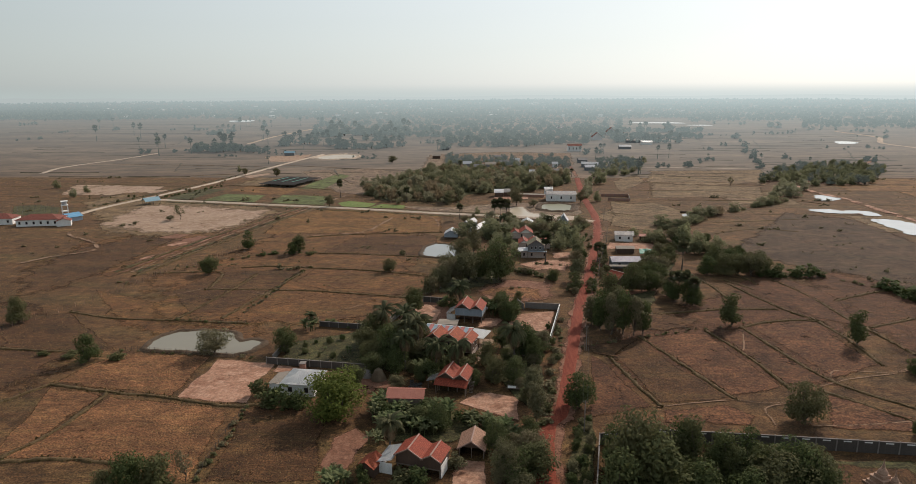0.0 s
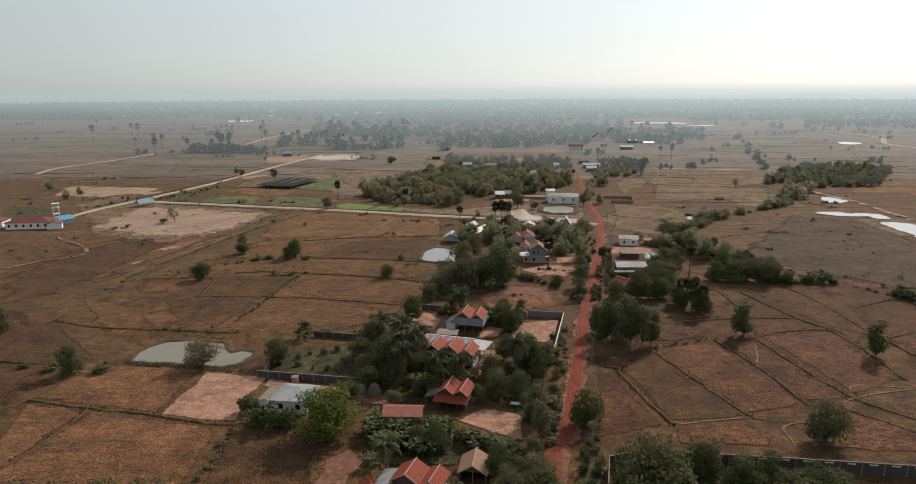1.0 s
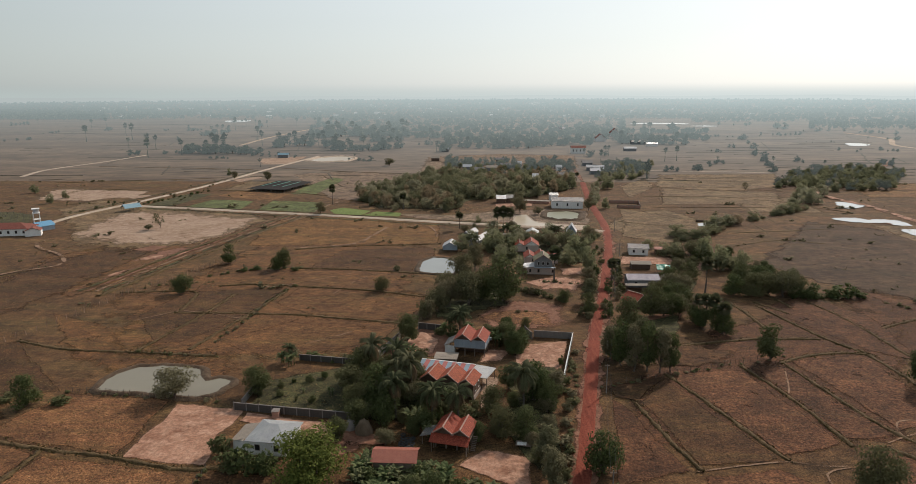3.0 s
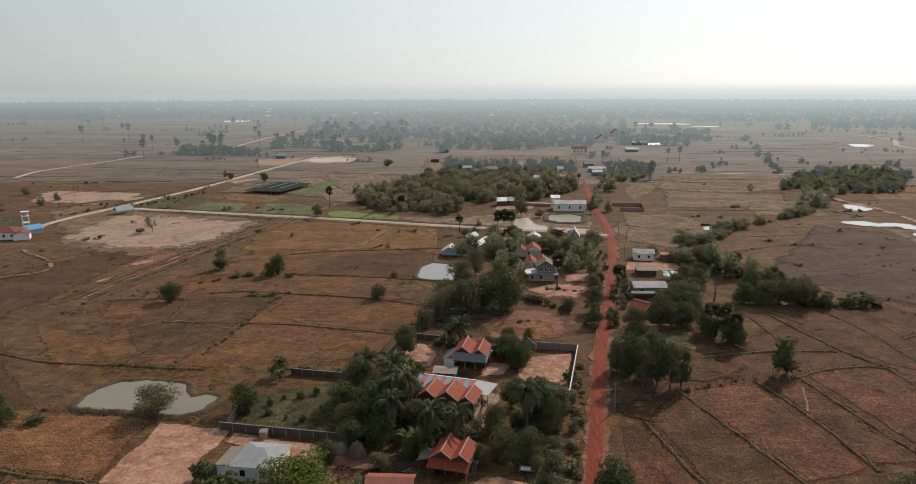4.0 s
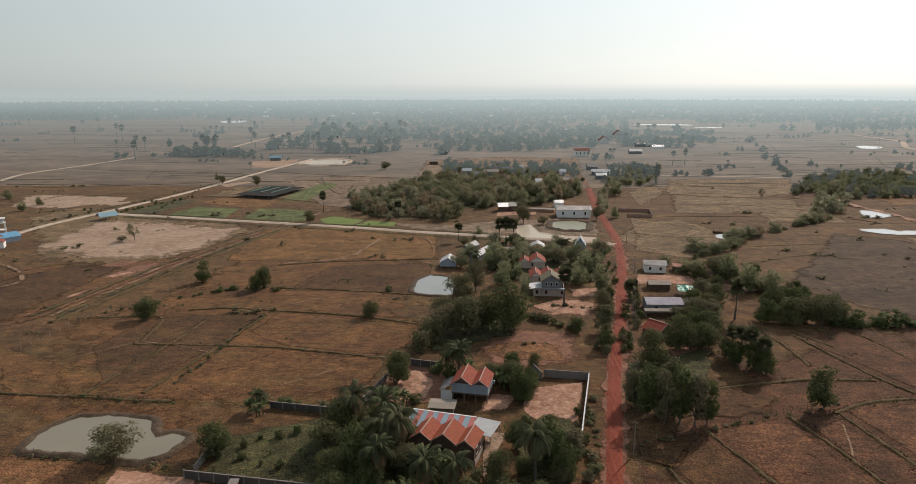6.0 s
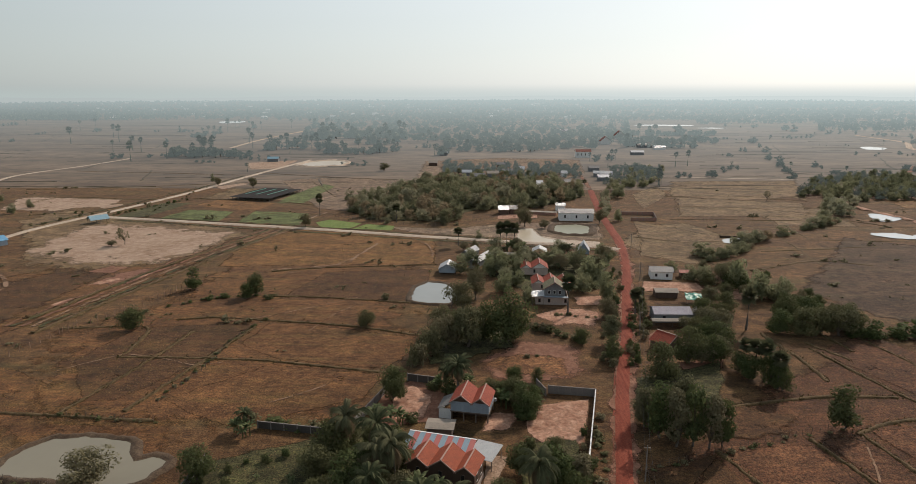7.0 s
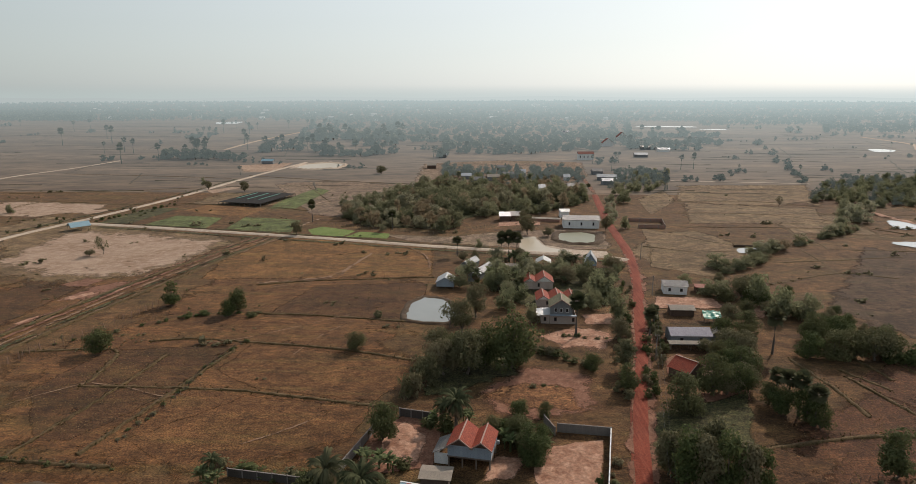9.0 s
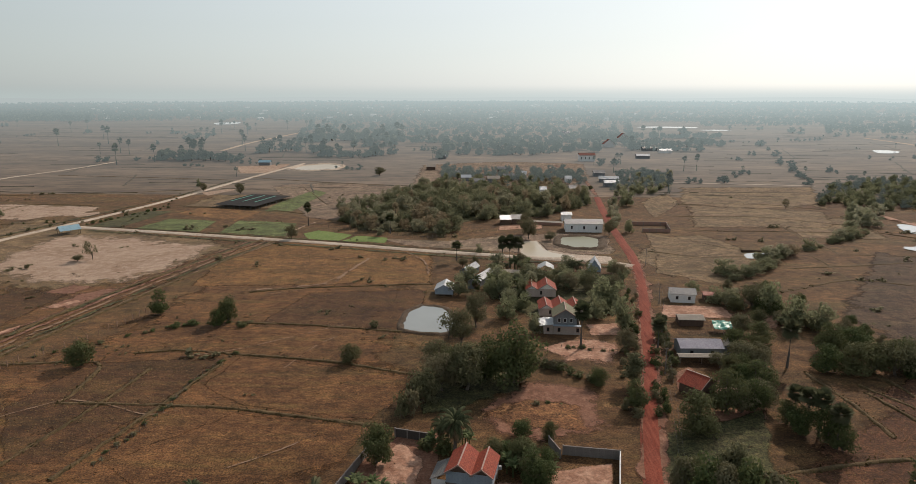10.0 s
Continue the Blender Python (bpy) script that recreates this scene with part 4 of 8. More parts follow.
def stilt_house(p1, p2, widths, depth, stilt, wall, rise, roof, wall_mat, end, label, name="house", lower=None, cap="ridge", windows=2, rises=None, turn=0.0):
    """A timber house on posts under a row of gables that face the front."""
    m, w = base_of(p1, p2)
    m = m @ Matrix.Translation((w / 2, 0, 0)) @ Matrix.Rotation(radians(turn), 4, "Z") @ Matrix.Translation((-w / 2, 0, 0))
    h = empty(name, m, label, "house")
    total = sum(widths)
    eave = stilt + wall
    part("floor_deck", boxed(-0.1, w + 0.1, -0.1, depth + 0.1, stilt - 0.2, stilt), "timber", h)
    walls(h, 0, w, 0, depth, stilt, eave, wall_mat)
    posts(h, 0.2, w - 0.2, 0.2, depth - 0.2, stilt - 0.2, 4, 3)
    if lower:
        walls(h, 0.8, w - 0.5, depth * 0.45, depth - 0.4, 0, stilt - 0.2, lower)
    x = 0.0
    for i, f in enumerate(widths):
        ww = w * f / total
        rr = (rises[i] if rises else rise * f / max(widths))
        gable(h, x, x + ww, 0, depth, eave, rr, roof, end, cap=cap)
        x += ww
    for i in range(windows):
        window(h, w * (i + 0.5) / windows, 0, stilt + wall * 0.3, 0.8, wall * 0.45)
    return h, w


def lean_to(h, x0, x1, y0, y1, zlow, zhigh, side, roof, wall_mat=None, over=0.3):
    """A shed roof against a house; side: the direction in which it falls."""
    if side in ("left", "right"):
        run = math.hypot(x1 - x0, zhigh - zlow) + over
        d = Vector((x1 - x0, 0, zlow - zhigh)).normalized()
        if side == "left":
            slope(h, (x1, y0 - over, zhigh), (0, 1, 0), (-d.x, 0, d.z), y1 - y0 + 2 * over, run, roof, 0.05, "lean_to_roof")
        else:
            slope(h, (x0, y1 + over, zhigh), (0, -1, 0), (d.x, 0, d.z), y1 - y0 + 2 * over, run, roof, 0.05, "lean_to_roof")
    else:
        run = math.hypot(y1 - y0, zhigh - zlow) + over
        d = Vector((0, y0 - y1, zlow - zhigh)).normalized()
        slope(h, (x0 - over, y1, zhigh), (1, 0, 0), (0, d.y, d.z), x1 - x0 + 2 * over, run, roof, 0.05, "lean_to_roof")
    if wall_mat:
        if side in ("left", "right"):
            low_x, top = (x0, zlow - 0.12)
            part("lean_to_wall", boxed(x0 + 0.05, x1 - 0.05, y0, y0 + 0.08, 0, zlow - 0.1), wall_mat, h)
            part("lean_to_wall", boxed(*( (x0, x0 + 0.08) if side == "left" else (x1 - 0.08, x1)), y0 + 0.1, y1, 0, zlow - 0.1), wall_mat, h)
        else:
            part("lean_to_wall", boxed(x0, x1, y0, y0 + 0.08, 0, zlow - 0.1), wall_mat, h)
    else:
        xs = (x0 + 0.15, x1 - 0.15)
        for x in xs:
            for y in (y0 + 0.15, y1 - 0.15):
                part("post", boxed(x - 0.08, x + 0.08, y - 0.08, y + 0.08, 0, zlow - 0.05), "timber", h)


def shed(p1, p2, depth, wall, rise, roof, wall_mat, label, name="shed", open_front=False, along="y", cap=None, category="shed", windows=0, lift=0.0):
    """A plain gabled building; along: 'y' turns the gable to the front, 'x' the long slope."""
    m, w = base_of(p1, p2)
    if along == "x":
        m = m @ Matrix.Translation((w, 0, 0)) @ Matrix.Rotation(math.pi / 2, 4, "Z")
        w, depth = depth, w
    h = empty(name, m, label, category)
    if wall_mat:
        if open_front:
            part("back_wall", boxed(0, w, depth - 0.12, depth, lift, wall), wall_mat, h)
            part("side_wall", boxed(0, 0.12, 0.5, depth - 0.12, lift, wall), wall_mat, h)
            part("side_wall", boxed(w - 0.12, w, 0.5, depth - 0.12, lift, wall), wall_mat, h)
        else:
            walls(h, 0, w, 0, depth, lift, wall, wall_mat)
    if lift or not wall_mat or open_front:
        posts(h, 0.12, w - 0.12, 0.12, depth - 0.12, lift if lift and wall_mat else wall, 3, 3, r=0.09)
    if lift:
        part("floor_deck", boxed(0, w, 0, depth, lift - 0.15, lift), "timber", h)
    gable(h, 0, w, 0, depth, wall, rise, roof, wall_mat or "timber", cap=cap, ends=bool(wall_mat))
    for i in range(windows):
        if along == "y":
            window(h, w * (i + 0.5) / windows, 0, lift + (wall - lift) * 0.35, 0.8, (wall - lift) * 0.35)
        else:
            y = depth * (i + 0.5) / windows
            o = part("window", boxed(-0.05, -0.003, y - 0.5, y + 0.5, wall * 0.35, wall * 0.35 + 0.08), "timber", h)
            part("pane", boxed(-0.03, -0.003, y - 0.45, y + 0.45, wall * 0.35 + 0.08, wall * 0.72), "void", o)
    return h, w


def slab(name, pts, thick, material, parent):
    bm = bmesh.new()
    f = bm.faces.new([bm.verts.new(p) for p in pts])
    r = bmesh.ops.extrude_face_region(bm, geom=[f])
    bmesh.ops.translate(bm, vec=(0, 0, -thick), verts=[v for v in r["geom"] if isinstance(v, bmesh.types.BMVert)])
    bmesh.ops.recalc_face_normals(bm, faces=bm.faces[:])
    return part(name, bm, material, parent)


def hip_house(p1, p2, depth, wall, rise, roof, wall_mat, label, windows=3, inset=None, name="house", category="house"):
    m, w = base_of(p1, p2)
    h = empty(name, m, label, category)
    walls(h, 0, w, 0, depth, 0, wall, wall_mat)
    o, k = 0.5, inset or depth * 0.5
    z, t = wall, wall + rise
    a1, b1, c1, d1 = (-o, -o, z), (w + o, -o, z), (w + o, depth + o, z), (-o, depth + o, z)
    r1, r2 = (k, depth / 2, t), (w - k, depth / 2, t)
    slab("roof_slope", (a1, b1, r2, r1), 0.08, roof, h)
    slab("roof_slope", (c1, d1, r1, r2), 0.08, roof, h)
    slab("roof_slope", (b1, c1, r2), 0.08, roof, h)
    slab("roof_slope", (d1, a1, r1), 0.08, roof, h)
    for i in range(windows):
        window(h, w * (i + 0.5) / windows, 0, wall * 0.35, 1.1, wall * 0.35)
    return h, w


def wall_run(p1, p2, height, material, panel=3.2, label="", th=0.14, cap="concrete", slot=False):
    """A garden wall: posts, panels between them and a coping."""
    m, w = base_of(p1, p2)
    g = empty("garden_wall", m, label, "wall")
    n = max(1, round(w / panel))
    s = w / n
    pm = boxed(0.12, s - 0.12, -th / 2, th / 2, -0.2, height)
    first, post0, cap0, slot0 = None, None, None, None
    for i in range(n):
        for key in ("panel", "coping", "vent_strip"):
            if key == "panel":
                bm, mt = (pm, material) if first is None else (None, material)
            if key == "panel":
                if first is None:
                    first = part("panel", bm, mt, g)
                    o = first
                else:
                    o = new("panel", first.data)
                    o.parent = g
            elif key == "coping":
                if cap0 is None:
                    cap0 = part("coping", boxed(0.12, s - 0.12, -th / 2 - 0.05, th / 2 + 0.05, height, height + 0.1), cap, g)
                    o = cap0
                else:
                    o = new("coping", cap0.data)
                    o.parent = g
            else:
                if not slot:
                    continue
                if slot0 is None:
                    slot0 = part("vent_strip", boxed(s * 0.32, s * 0.7, -th / 2 - 0.04, -th / 2 - 0.003, height - 0.45, height - 0.22), "white", g)
                    o = slot0
                else:
                    o = new("vent_strip", slot0.data)
                    o.parent = g
            o.matrix_basis = Matrix.Translation((i * s, 0, 0))
    for i in range(n + 1):
        if post0 is None:
            post0 = part("post", boxed(-0.12, 0.12, -0.13, 0.13, -0.2, height + 0.22), cap, g)
            o = post0
        else:
            o = new("post", post0.data)
            o.parent = g
        o.matrix_basis = Matrix.Translation((i * s, 0, 0))
    return g


def fence(coords, spacing=2.5, height=1.2, material="timber", label="fence of thin weathered posts and wire", seed=2, r=0.06):
    rng = random.Random(seed)
    line = rounded(pairs(coords), spacing)
    g = empty("fence", Matrix.Translation(line[0]), label, "fence")
    o0 = line[0]
    me = None
    for p in line:
        if me is None:
            o = part("post", tube(bmesh.new(), [(0, 0, -0.2), (0.03, 0, height)], [r, r * 0.8], 5), material, g)
            me = o.data
        else:
            o = new("post", me)
            o.parent = g
        q = p - o0
        o.matrix_basis = pose(q.x, q.y, 0, rng.uniform(-6, 6), rng.uniform(-6, 6), rng.uniform(0, 90)) @ Matrix.Diagonal((1, 1, rng.uniform(0.8, 1.15), 1))
    for z in (0.45, 0.9):
        bm = bmesh.new()
        tube(bm, [p - o0 + Vector((0, 0, z * height)) for p in line], [0.012] * len(line), 3)
        part("wire", bm, "wire", g)
    return g


def hedge(coords, h, r, step=2.2, kinds=("scrub", "scrub_dry"), seed=4, label="ragged strip of low scrub along the field"):
    rng = random.Random(seed)
    spots = []
    for p in rounded(pairs(coords), step, wander=step * 0.3, seed=seed):
        q = rng.uniform(0.4, 1.6)
        if rng.random() < 0.88:
            spots.append((rng.choice(kinds), p.x, p.y, h * q, r * (0.5 + 0.5 * q) * rng.uniform(0.75, 1.2)))
    merge_plants("hedge", spots, label, rng, "hedge", "")


# ---- ground ----
bm = bmesh.new()
bmesh.ops.create_grid(bm, x_segments=24, y_segments=24, size=6000)
tagged(obj("ground", bm, "field"), "dry brown rice plain that reaches the horizon", kind="structure")

# the patchwork of the wider plain: parcels with their own stubble, then low bunds between them
pr = random.Random(77)


def parcels(x0, x1, y0, y1, lean, size, odds):
    """Fields in leaning rows; some get a soil of their own, all get bunds."""
    verts, faces = [], []
    y = y0
    while y < y1:
        d = size * pr.uniform(0.6, 1.2)
        x = x0 + pr.uniform(0, size)
        while x < x1:
            w = size * pr.uniform(0.7, 1.7)
            c = [(x + lean * (y - y0), y), (x + w + lean * (y - y0), y - 0.06 * w), (x + w + lean * (y + d - y0), y + d - 0.06 * w), (x + lean * (y + d - y0), y + d)]
            if pr.random() < odds:
                flat_c = [v for a1 in c for v in a1]
                patch("field", pr.choice(("grazed", "umber", "tan", "grazed")), flat_c, label="dry field of the wider plain", edge=5, seed=pr.randrange(999), step=8, z=0.003)
            for (xa, ya), (xb, yb) in ((c[0], c[1]), (c[0], c[3])):
                if pr.random() < 0.8:
                    n = 8
                    b0 = len(verts)
                    nx, ny = -(yb - ya), xb - xa
                    k = math.hypot(nx, ny)
                    nx, ny = nx / k, ny / k
                    for i in range(n + 1):
                        t = i / n
                        jx, jy = xa + (xb - xa) * t + pr.uniform(-0.5, 0.5), ya + (yb - ya) * t + pr.uniform(-0.5, 0.5)
                        hw, hh = pr.uniform(0.3, 0.7), pr.uniform(0.08, 0.24)
                        verts += [(jx - nx * hw, jy - ny * hw, 0.0), (jx, jy, hh), (jx + nx * hw, jy + ny * hw, 0.0)]
                        if i:
                            q0 = b0 + 3 * i
                            faces += [(q0 - 3, q0 - 2, q0 + 1, q0), (q0 - 2, q0 - 1, q0 + 2, q0 + 1)]
            x += w
        y += d
    return tagged(raw("field_bunds", verts, faces, "bund"), "low grassy bunds between the far fields", kind="stuff")


def far_lines(x0, x1, y0, y1, count, lean):
    """Dark grassy bunds of the far fields, lying mostly across."""
    verts, faces = [], []
    for _ in range(count):
        y = y0 * (y1 / y0) ** pr.random()
        x, ln = pr.uniform(x0, x1) * y, pr.uniform(0.04, 0.16) * y
        dx, dy = (1.0, pr.uniform(-0.08, 0.08)) if pr.random() < 0.75 else (lean + pr.uniform(-0.1, 0.1), 1.0)
        b0 = len(verts)
        for i in range(9):
            jx, jy = x + dx * ln * i / 8 + pr.uniform(-1, 1), y + dy * ln * i / 8 + pr.uniform(-1, 1)
            hw, hh = pr.uniform(0.5, 1.3), pr.uniform(0.1, 0.55)
            ox, oy = (0, hw) if dx == 1.0 else (hw, 0)
            verts += [(jx - ox, jy - oy, 0.0), (jx, jy, hh), (jx + ox, jy + oy, 0.0)]
            if i:
                q0 = b0 + 3 * i
                faces += [(q0 - 3, q0 - 2, q0 + 1, q0), (q0 - 2, q0 - 1, q0 + 2, q0 + 1)]
    return tagged(raw("field_bunds", verts, faces, "bund_far"), "dark weedy bunds between far fields, haze painted as glow", kind="stuff")


far_lines(-0.75, -0.08, 540, 1500, 70, -0.3)
far_lines(0.14, 0.75, 540, 1300, 90, 0.35)
parcels(-440, -130, 440, 525, 0.1, 52, 0.4)
parcels(110, 420, 330, 520, 0.1, 50, 0.45)
patch("field", "rust_stubble", (104.0, 128.0, 112.0, 180.0, 108.0, 232.0, 128.0, 262.0, 165.0, 250.0, 225.0, 215.0, 235.0, 150.0, 180.0, 120.0), label="dull brown fields east of the bunds", edge=14)
# fields of their own colour, west of the road
patch("field", "rust_stubble", (36.5, 181.1, 67.6, 218.1, 100.3, 237.0, 132.8, 224.6, 90.7, 147.2, 26.9, 144.7), label="reddish stubble fields east of the road", edge=10)
patch("field", "umber", (-182.8, 149.1, -221.7, 199.2, -176.0, 220.1, -143.7, 207.6, -106.5, 171.5, -104.6, 144.7, -117.5, 116.6), label="russet grazed fields beyond the pond", edge=16)
patch("field", "russet", (-143.6, 224.6, -112.8, 211.7, -66.7, 191.2, -64.0, 172.8, -88.8, 174.3, -114.6, 185.6), label="russet grazed fields beyond the pond", edge=6)
patch("field", "russet", (-199.3, 295.6, -174.9, 323.7, -137.2, 326.7, -118.9, 332.4, -126.6, 295.3, -138.5, 256.1, -147.0, 236.5), label="russet grazed field west of the ditch", edge=8)
patch("field", "russet", (-139.7, 233.4, -127.1, 270.4, -116.2, 331.6, -99.4, 381.5, -23.8, 362.7, -17.4, 245.2, -22.3, 201.6, -29.9, 186.4, -58.1, 176.1, -102.0, 174.4), label="russet grazed fields", edge=28)
# three patches paint mid-distance haze on the ground round the grove
patch("field", "haze_grey", (-56.4, 404.2, -21.0, 400.3, 5.0, 414.7, 38.5, 421.6, 63.2, 416.9, 59.5, 375.2, 33.0, 372.1, -3.6, 379.4, -36.8, 387.4), label="pale dry ground before the grove, haze painted into it", edge=5)
patch("field", "haze_grey", (-168.9, 585.4, -128.2, 606.7, -60.1, 589.3, -67.1, 515.1, -79.7, 445.1, -106.5, 458.0), label="stubble field by the grove, greyed to paint haze", edge=6)
patch("field", "haze_grey", (-60.8, 595.7, -65.4, 736.5, 16.7, 772.4, 98.6, 752.8, 89.5, 639.6, 55.1, 572.0, -14.5, 578.5), label="pale trodden ground of the far village, haze painted into it", edge=8)
patch("field", "grazed", (62.5, 371.1, 84.5, 413.6, 110.3, 421.5, 121.9, 389.9, 99.8, 344.2, 72.2, 336.5), label="pale grazed ground by the road", edge=6)
patch("field", "umber", (142.0, 547.5, 175.9, 531.1, 211.7, 509.5, 212.1, 488.7, 185.6, 508.5, 140.0, 515.7), edge=6, label="dark burnt strip of field")
patch("field", "russet", (-77.3, 200.4, -58.4, 222.9, -26.3, 217.4, -28.5, 203.4, -55.9, 187.2), label="pale stubble field inside low bunds")
patch("field", "russet", (-68.8, 254.7, -43.4, 250.9, -17.8, 241.6, -25.4, 219.6, -58.1, 225.7, -72.3, 236.1), label="dry rice stubble field")
patch("field", "umber", (-113.2, 222.1, -108.7, 249.1, -72.1, 254.6, -76.5, 220.7, -88.8, 198.9, -95.7, 198.6), label="dark grazed field")
patch("field", "umber", (-73.6, 277.6, -65.0, 314.4, -21.4, 319.7, -25.6, 274.4, -49.9, 278.5), label="dark ploughed field")
patch("field", "tan", (-118.5, 380.7, -101.5, 397.3, -24.9, 376.4, -19.8, 327.3, -69.1, 321.6, -113.2, 319.9), label="brown field beside the pale road", edge=4)
patch("field", "stubble", (-107.1, 146.3, -101.6, 167.3, -73.3, 164.1, -73.0, 139.4), label="golden stubble field before the pond")
patch("field", "bare", (-72.3, 138.8, -71.5, 162.5, -53.7, 160.7, -55.4, 148.0, -53.4, 136.2), label="bare pink earth yard", edge=1.5)
patch("field", "stubble", (-97.4, 111.8, -106.4, 144.0, -90.1, 140.4, -91.7, 117.5), label="dry stubble field inside bunds")
patch("field", "stubble", (-95.1, 111.9, -89.0, 139.8, -56.9, 134.6, -53.7, 104.8, -70.4, 110.6), label="dry stubble field inside bunds")
patch("field", "umber", (-155.3, 192.4, -136.0, 198.7, -102.4, 167.3, -121.0, 164.6, -135.8, 166.2), label="pale grazed field")
patch("field", "umber", (-53.8, 135.6, -34.4, 134.8, -29.6, 105.6, -50.9, 104.9), label="dark grassy field beside the village")
patch("field", "weeds", (-56.6, 174.8, -32.9, 187.0, -24.6, 156.8, -53.9, 158.7), label="weedy green garden plot")
patch("field", "umber", (-193.1, 242.9, -193.5, 293.4, -176.7, 326.8, -148.7, 320.2, -149.5, 257.4, -154.3, 217.2, -166.2, 206.9), label="dark grazed field before the school", edge=22)
# bare pale ground left of the crossing
patch("bare_ground", "grazed", (-269.2, 414.4, -263.5, 452.2, -213.1, 431.9, -128.4, 398.9, -115.8, 380.8, -125.1, 335.5, -150.7, 307.5, -197.2, 316.6), label="olive grazed ground round the pale sand", edge=12)
patch("bare_ground", "sand", (-215.2, 339.1, -222.7, 376.7, -222.5, 406.1, -183.5, 407.6, -125.9, 388.8, -123.1, 358.8, -134.7, 322.1, -164.1, 317.9, -188.5, 323.1), label="pale trodden sand", edge=15)
patch("bare_ground", "redsoft", (-151.3, 292.5, -150.7, 311.0, -139.8, 318.8, -130.8, 316.9, -131.8, 302.8, -138.7, 291.8), label="reddish scuffed earth", edge=5)
patch("bare_ground", "bare", (-152.0, 290.0, -151.0, 296.0, -143.8, 303.5, -141.2, 301.5, -146.1, 292.2), label="pink scuffed earth", edge=2.5)
patch("bare_ground", "bare", (-150.0, 268.0, -149.0, 274.0, -146.5, 276.5, -144.9, 272.0, -147.0, 267.0), label="pale scuffed earth", edge=1.5)
patch("bare_ground", "redsoft", (-164.0, 309.0, -158.0, 322.0, -146.0, 319.0, -149.0, 308.0), label="reddish scuffed earth", edge=5)
patch("bare_ground", "bare", (-140.2, 299.2, -140.0, 305.9, -136.1, 312.3, -133.6, 311.0, -134.5, 302.1), label="pink scuffed earth", edge=2)
patch("bare_ground", "sand", (-303.3, 443.0, -324.5, 495.9, -286.2, 496.8, -239.6, 489.8, -238.2, 460.3, -264.2, 441.9), label="pale dried-out flat", edge=9)
patch("bare_ground", "sand", (-247.6, 460.1, -236.8, 472.1, -229.5, 464.6, -238.5, 451.3), label="pale dried-out flat", edge=2)
patch("bare_ground", "sand", (-208.1, 548.2, -191.5, 572.1, -185.9, 563.3, -196.2, 535.2), edge=2, label="pale spread sand")
patch("bare_ground", "sand", (-245.9, 715.0, -196.5, 742.8, -190.0, 665.9, -219.9, 660.6), edge=4, label="pale spread sand")
patch("field", "weeds", (-279.5, 367.6, -301.1, 398.8, -286.9, 404.4, -267.6, 395.5, -253.1, 370.3), label="green vegetable garden with pale stakes beside the school", edge=1.5)
# crops by the shade house
patch("field", "crop", (-188.7, 421.9, -183.2, 451.6, -152.7, 445.8, -150.6, 415.9), label="green vegetable plot", edge=1)
patch("field", "crop", (-139.3, 414.9, -140.8, 447.9, -105.1, 440.8, -101.4, 406.5), label="green vegetable plot", edge=1)
patch("field", "tan", (-186.7, 466.2, -180.3, 488.6, -136.6, 475.8, -141.8, 446.2), label="tilled vegetable plot", edge=1)
patch("field", "weeds", (-216.8, 427.0, -211.8, 473.0, -192.1, 477.8, -197.7, 427.7), label="weedy plot", edge=1)
patch("field", "rice", (-95.0, 413.7, -89.0, 422.6, -68.2, 411.9, -72.5, 397.1, -89.6, 401.6), label="bright green rice seedbed", edge=1)
patch("field", "rice", (-71.6, 397.1, -65.8, 410.6, -49.3, 405.8, -49.0, 394.2), label="bright green rice seedbed", edge=1)
patch("field", "crop", (-137.2, 512.5, -127.2, 565.4, -115.1, 551.6, -118.8, 476.5, -136.6, 475.8), label="green plot", edge=1.5)
# east of the road
patch("field", "grazed", (81.9, 427.6, 89.3, 420.7, 122.3, 384.2, 109.1, 344.6, 89.4, 327.7, 67.0, 342.9), label="pale grazed field by the road", edge=6)
patch("field", "plough", (110.9, 294.4, 177.5, 388.1, 206.8, 367.1, 208.6, 314.5, 211.0, 253.4, 161.6, 189.0, 155.8, 229.2, 141.1, 251.6, 121.7, 264.2), label="broad dark ploughed field", edge=9)
patch("field", "grazed", (99.7, 521.2, 129.2, 560.4, 127.3, 510.8, 96.1, 460.2), edge=6, label="thin green grazing")
patch("field", "grazed", (145.9, 590.4, 248.2, 594.0, 221.4, 514.2, 167.7, 491.1, 123.5, 510.6), edge=8, label="dark field")
patch("field", "grazed", (127.3, 510.8, 208.6, 488.6, 188.4, 436.1, 108.7, 436.1), edge=8, label="dark field")
patch("field", "rust_pale", (47.3, 181.7, 67.6, 187.1, 75.2, 149.0, 60.7, 143.9), label="golden stubble field inside bunds")
patch("field", "umber", (36.8, 166.7, 45.9, 180.8, 59.7, 142.9, 42.6, 139.7), label="brown field inside bunds")
patch("field", "rust_stubble", (30.9, 169.4, 34.5, 162.8, 40.6, 138.2, 25.2, 131.9), label="reddish stubble field by the road")
patch("field", "rust_pale", (41.8, 136.8, 57.4, 140.2, 63.3, 134.8, 60.1, 130.0, 40.3, 130.6), label="reddish stubble field before the wall")
patch("field", "rust_stubble", (69.9, 188.7, 79.6, 191.5, 87.5, 152.7, 76.6, 150.7), label="stubble field inside bunds")
patch("field", "rust_pale", (82.7, 192.6, 104.3, 197.4, 105.9, 163.9, 89.8, 154.4), label="stubble field inside bunds")
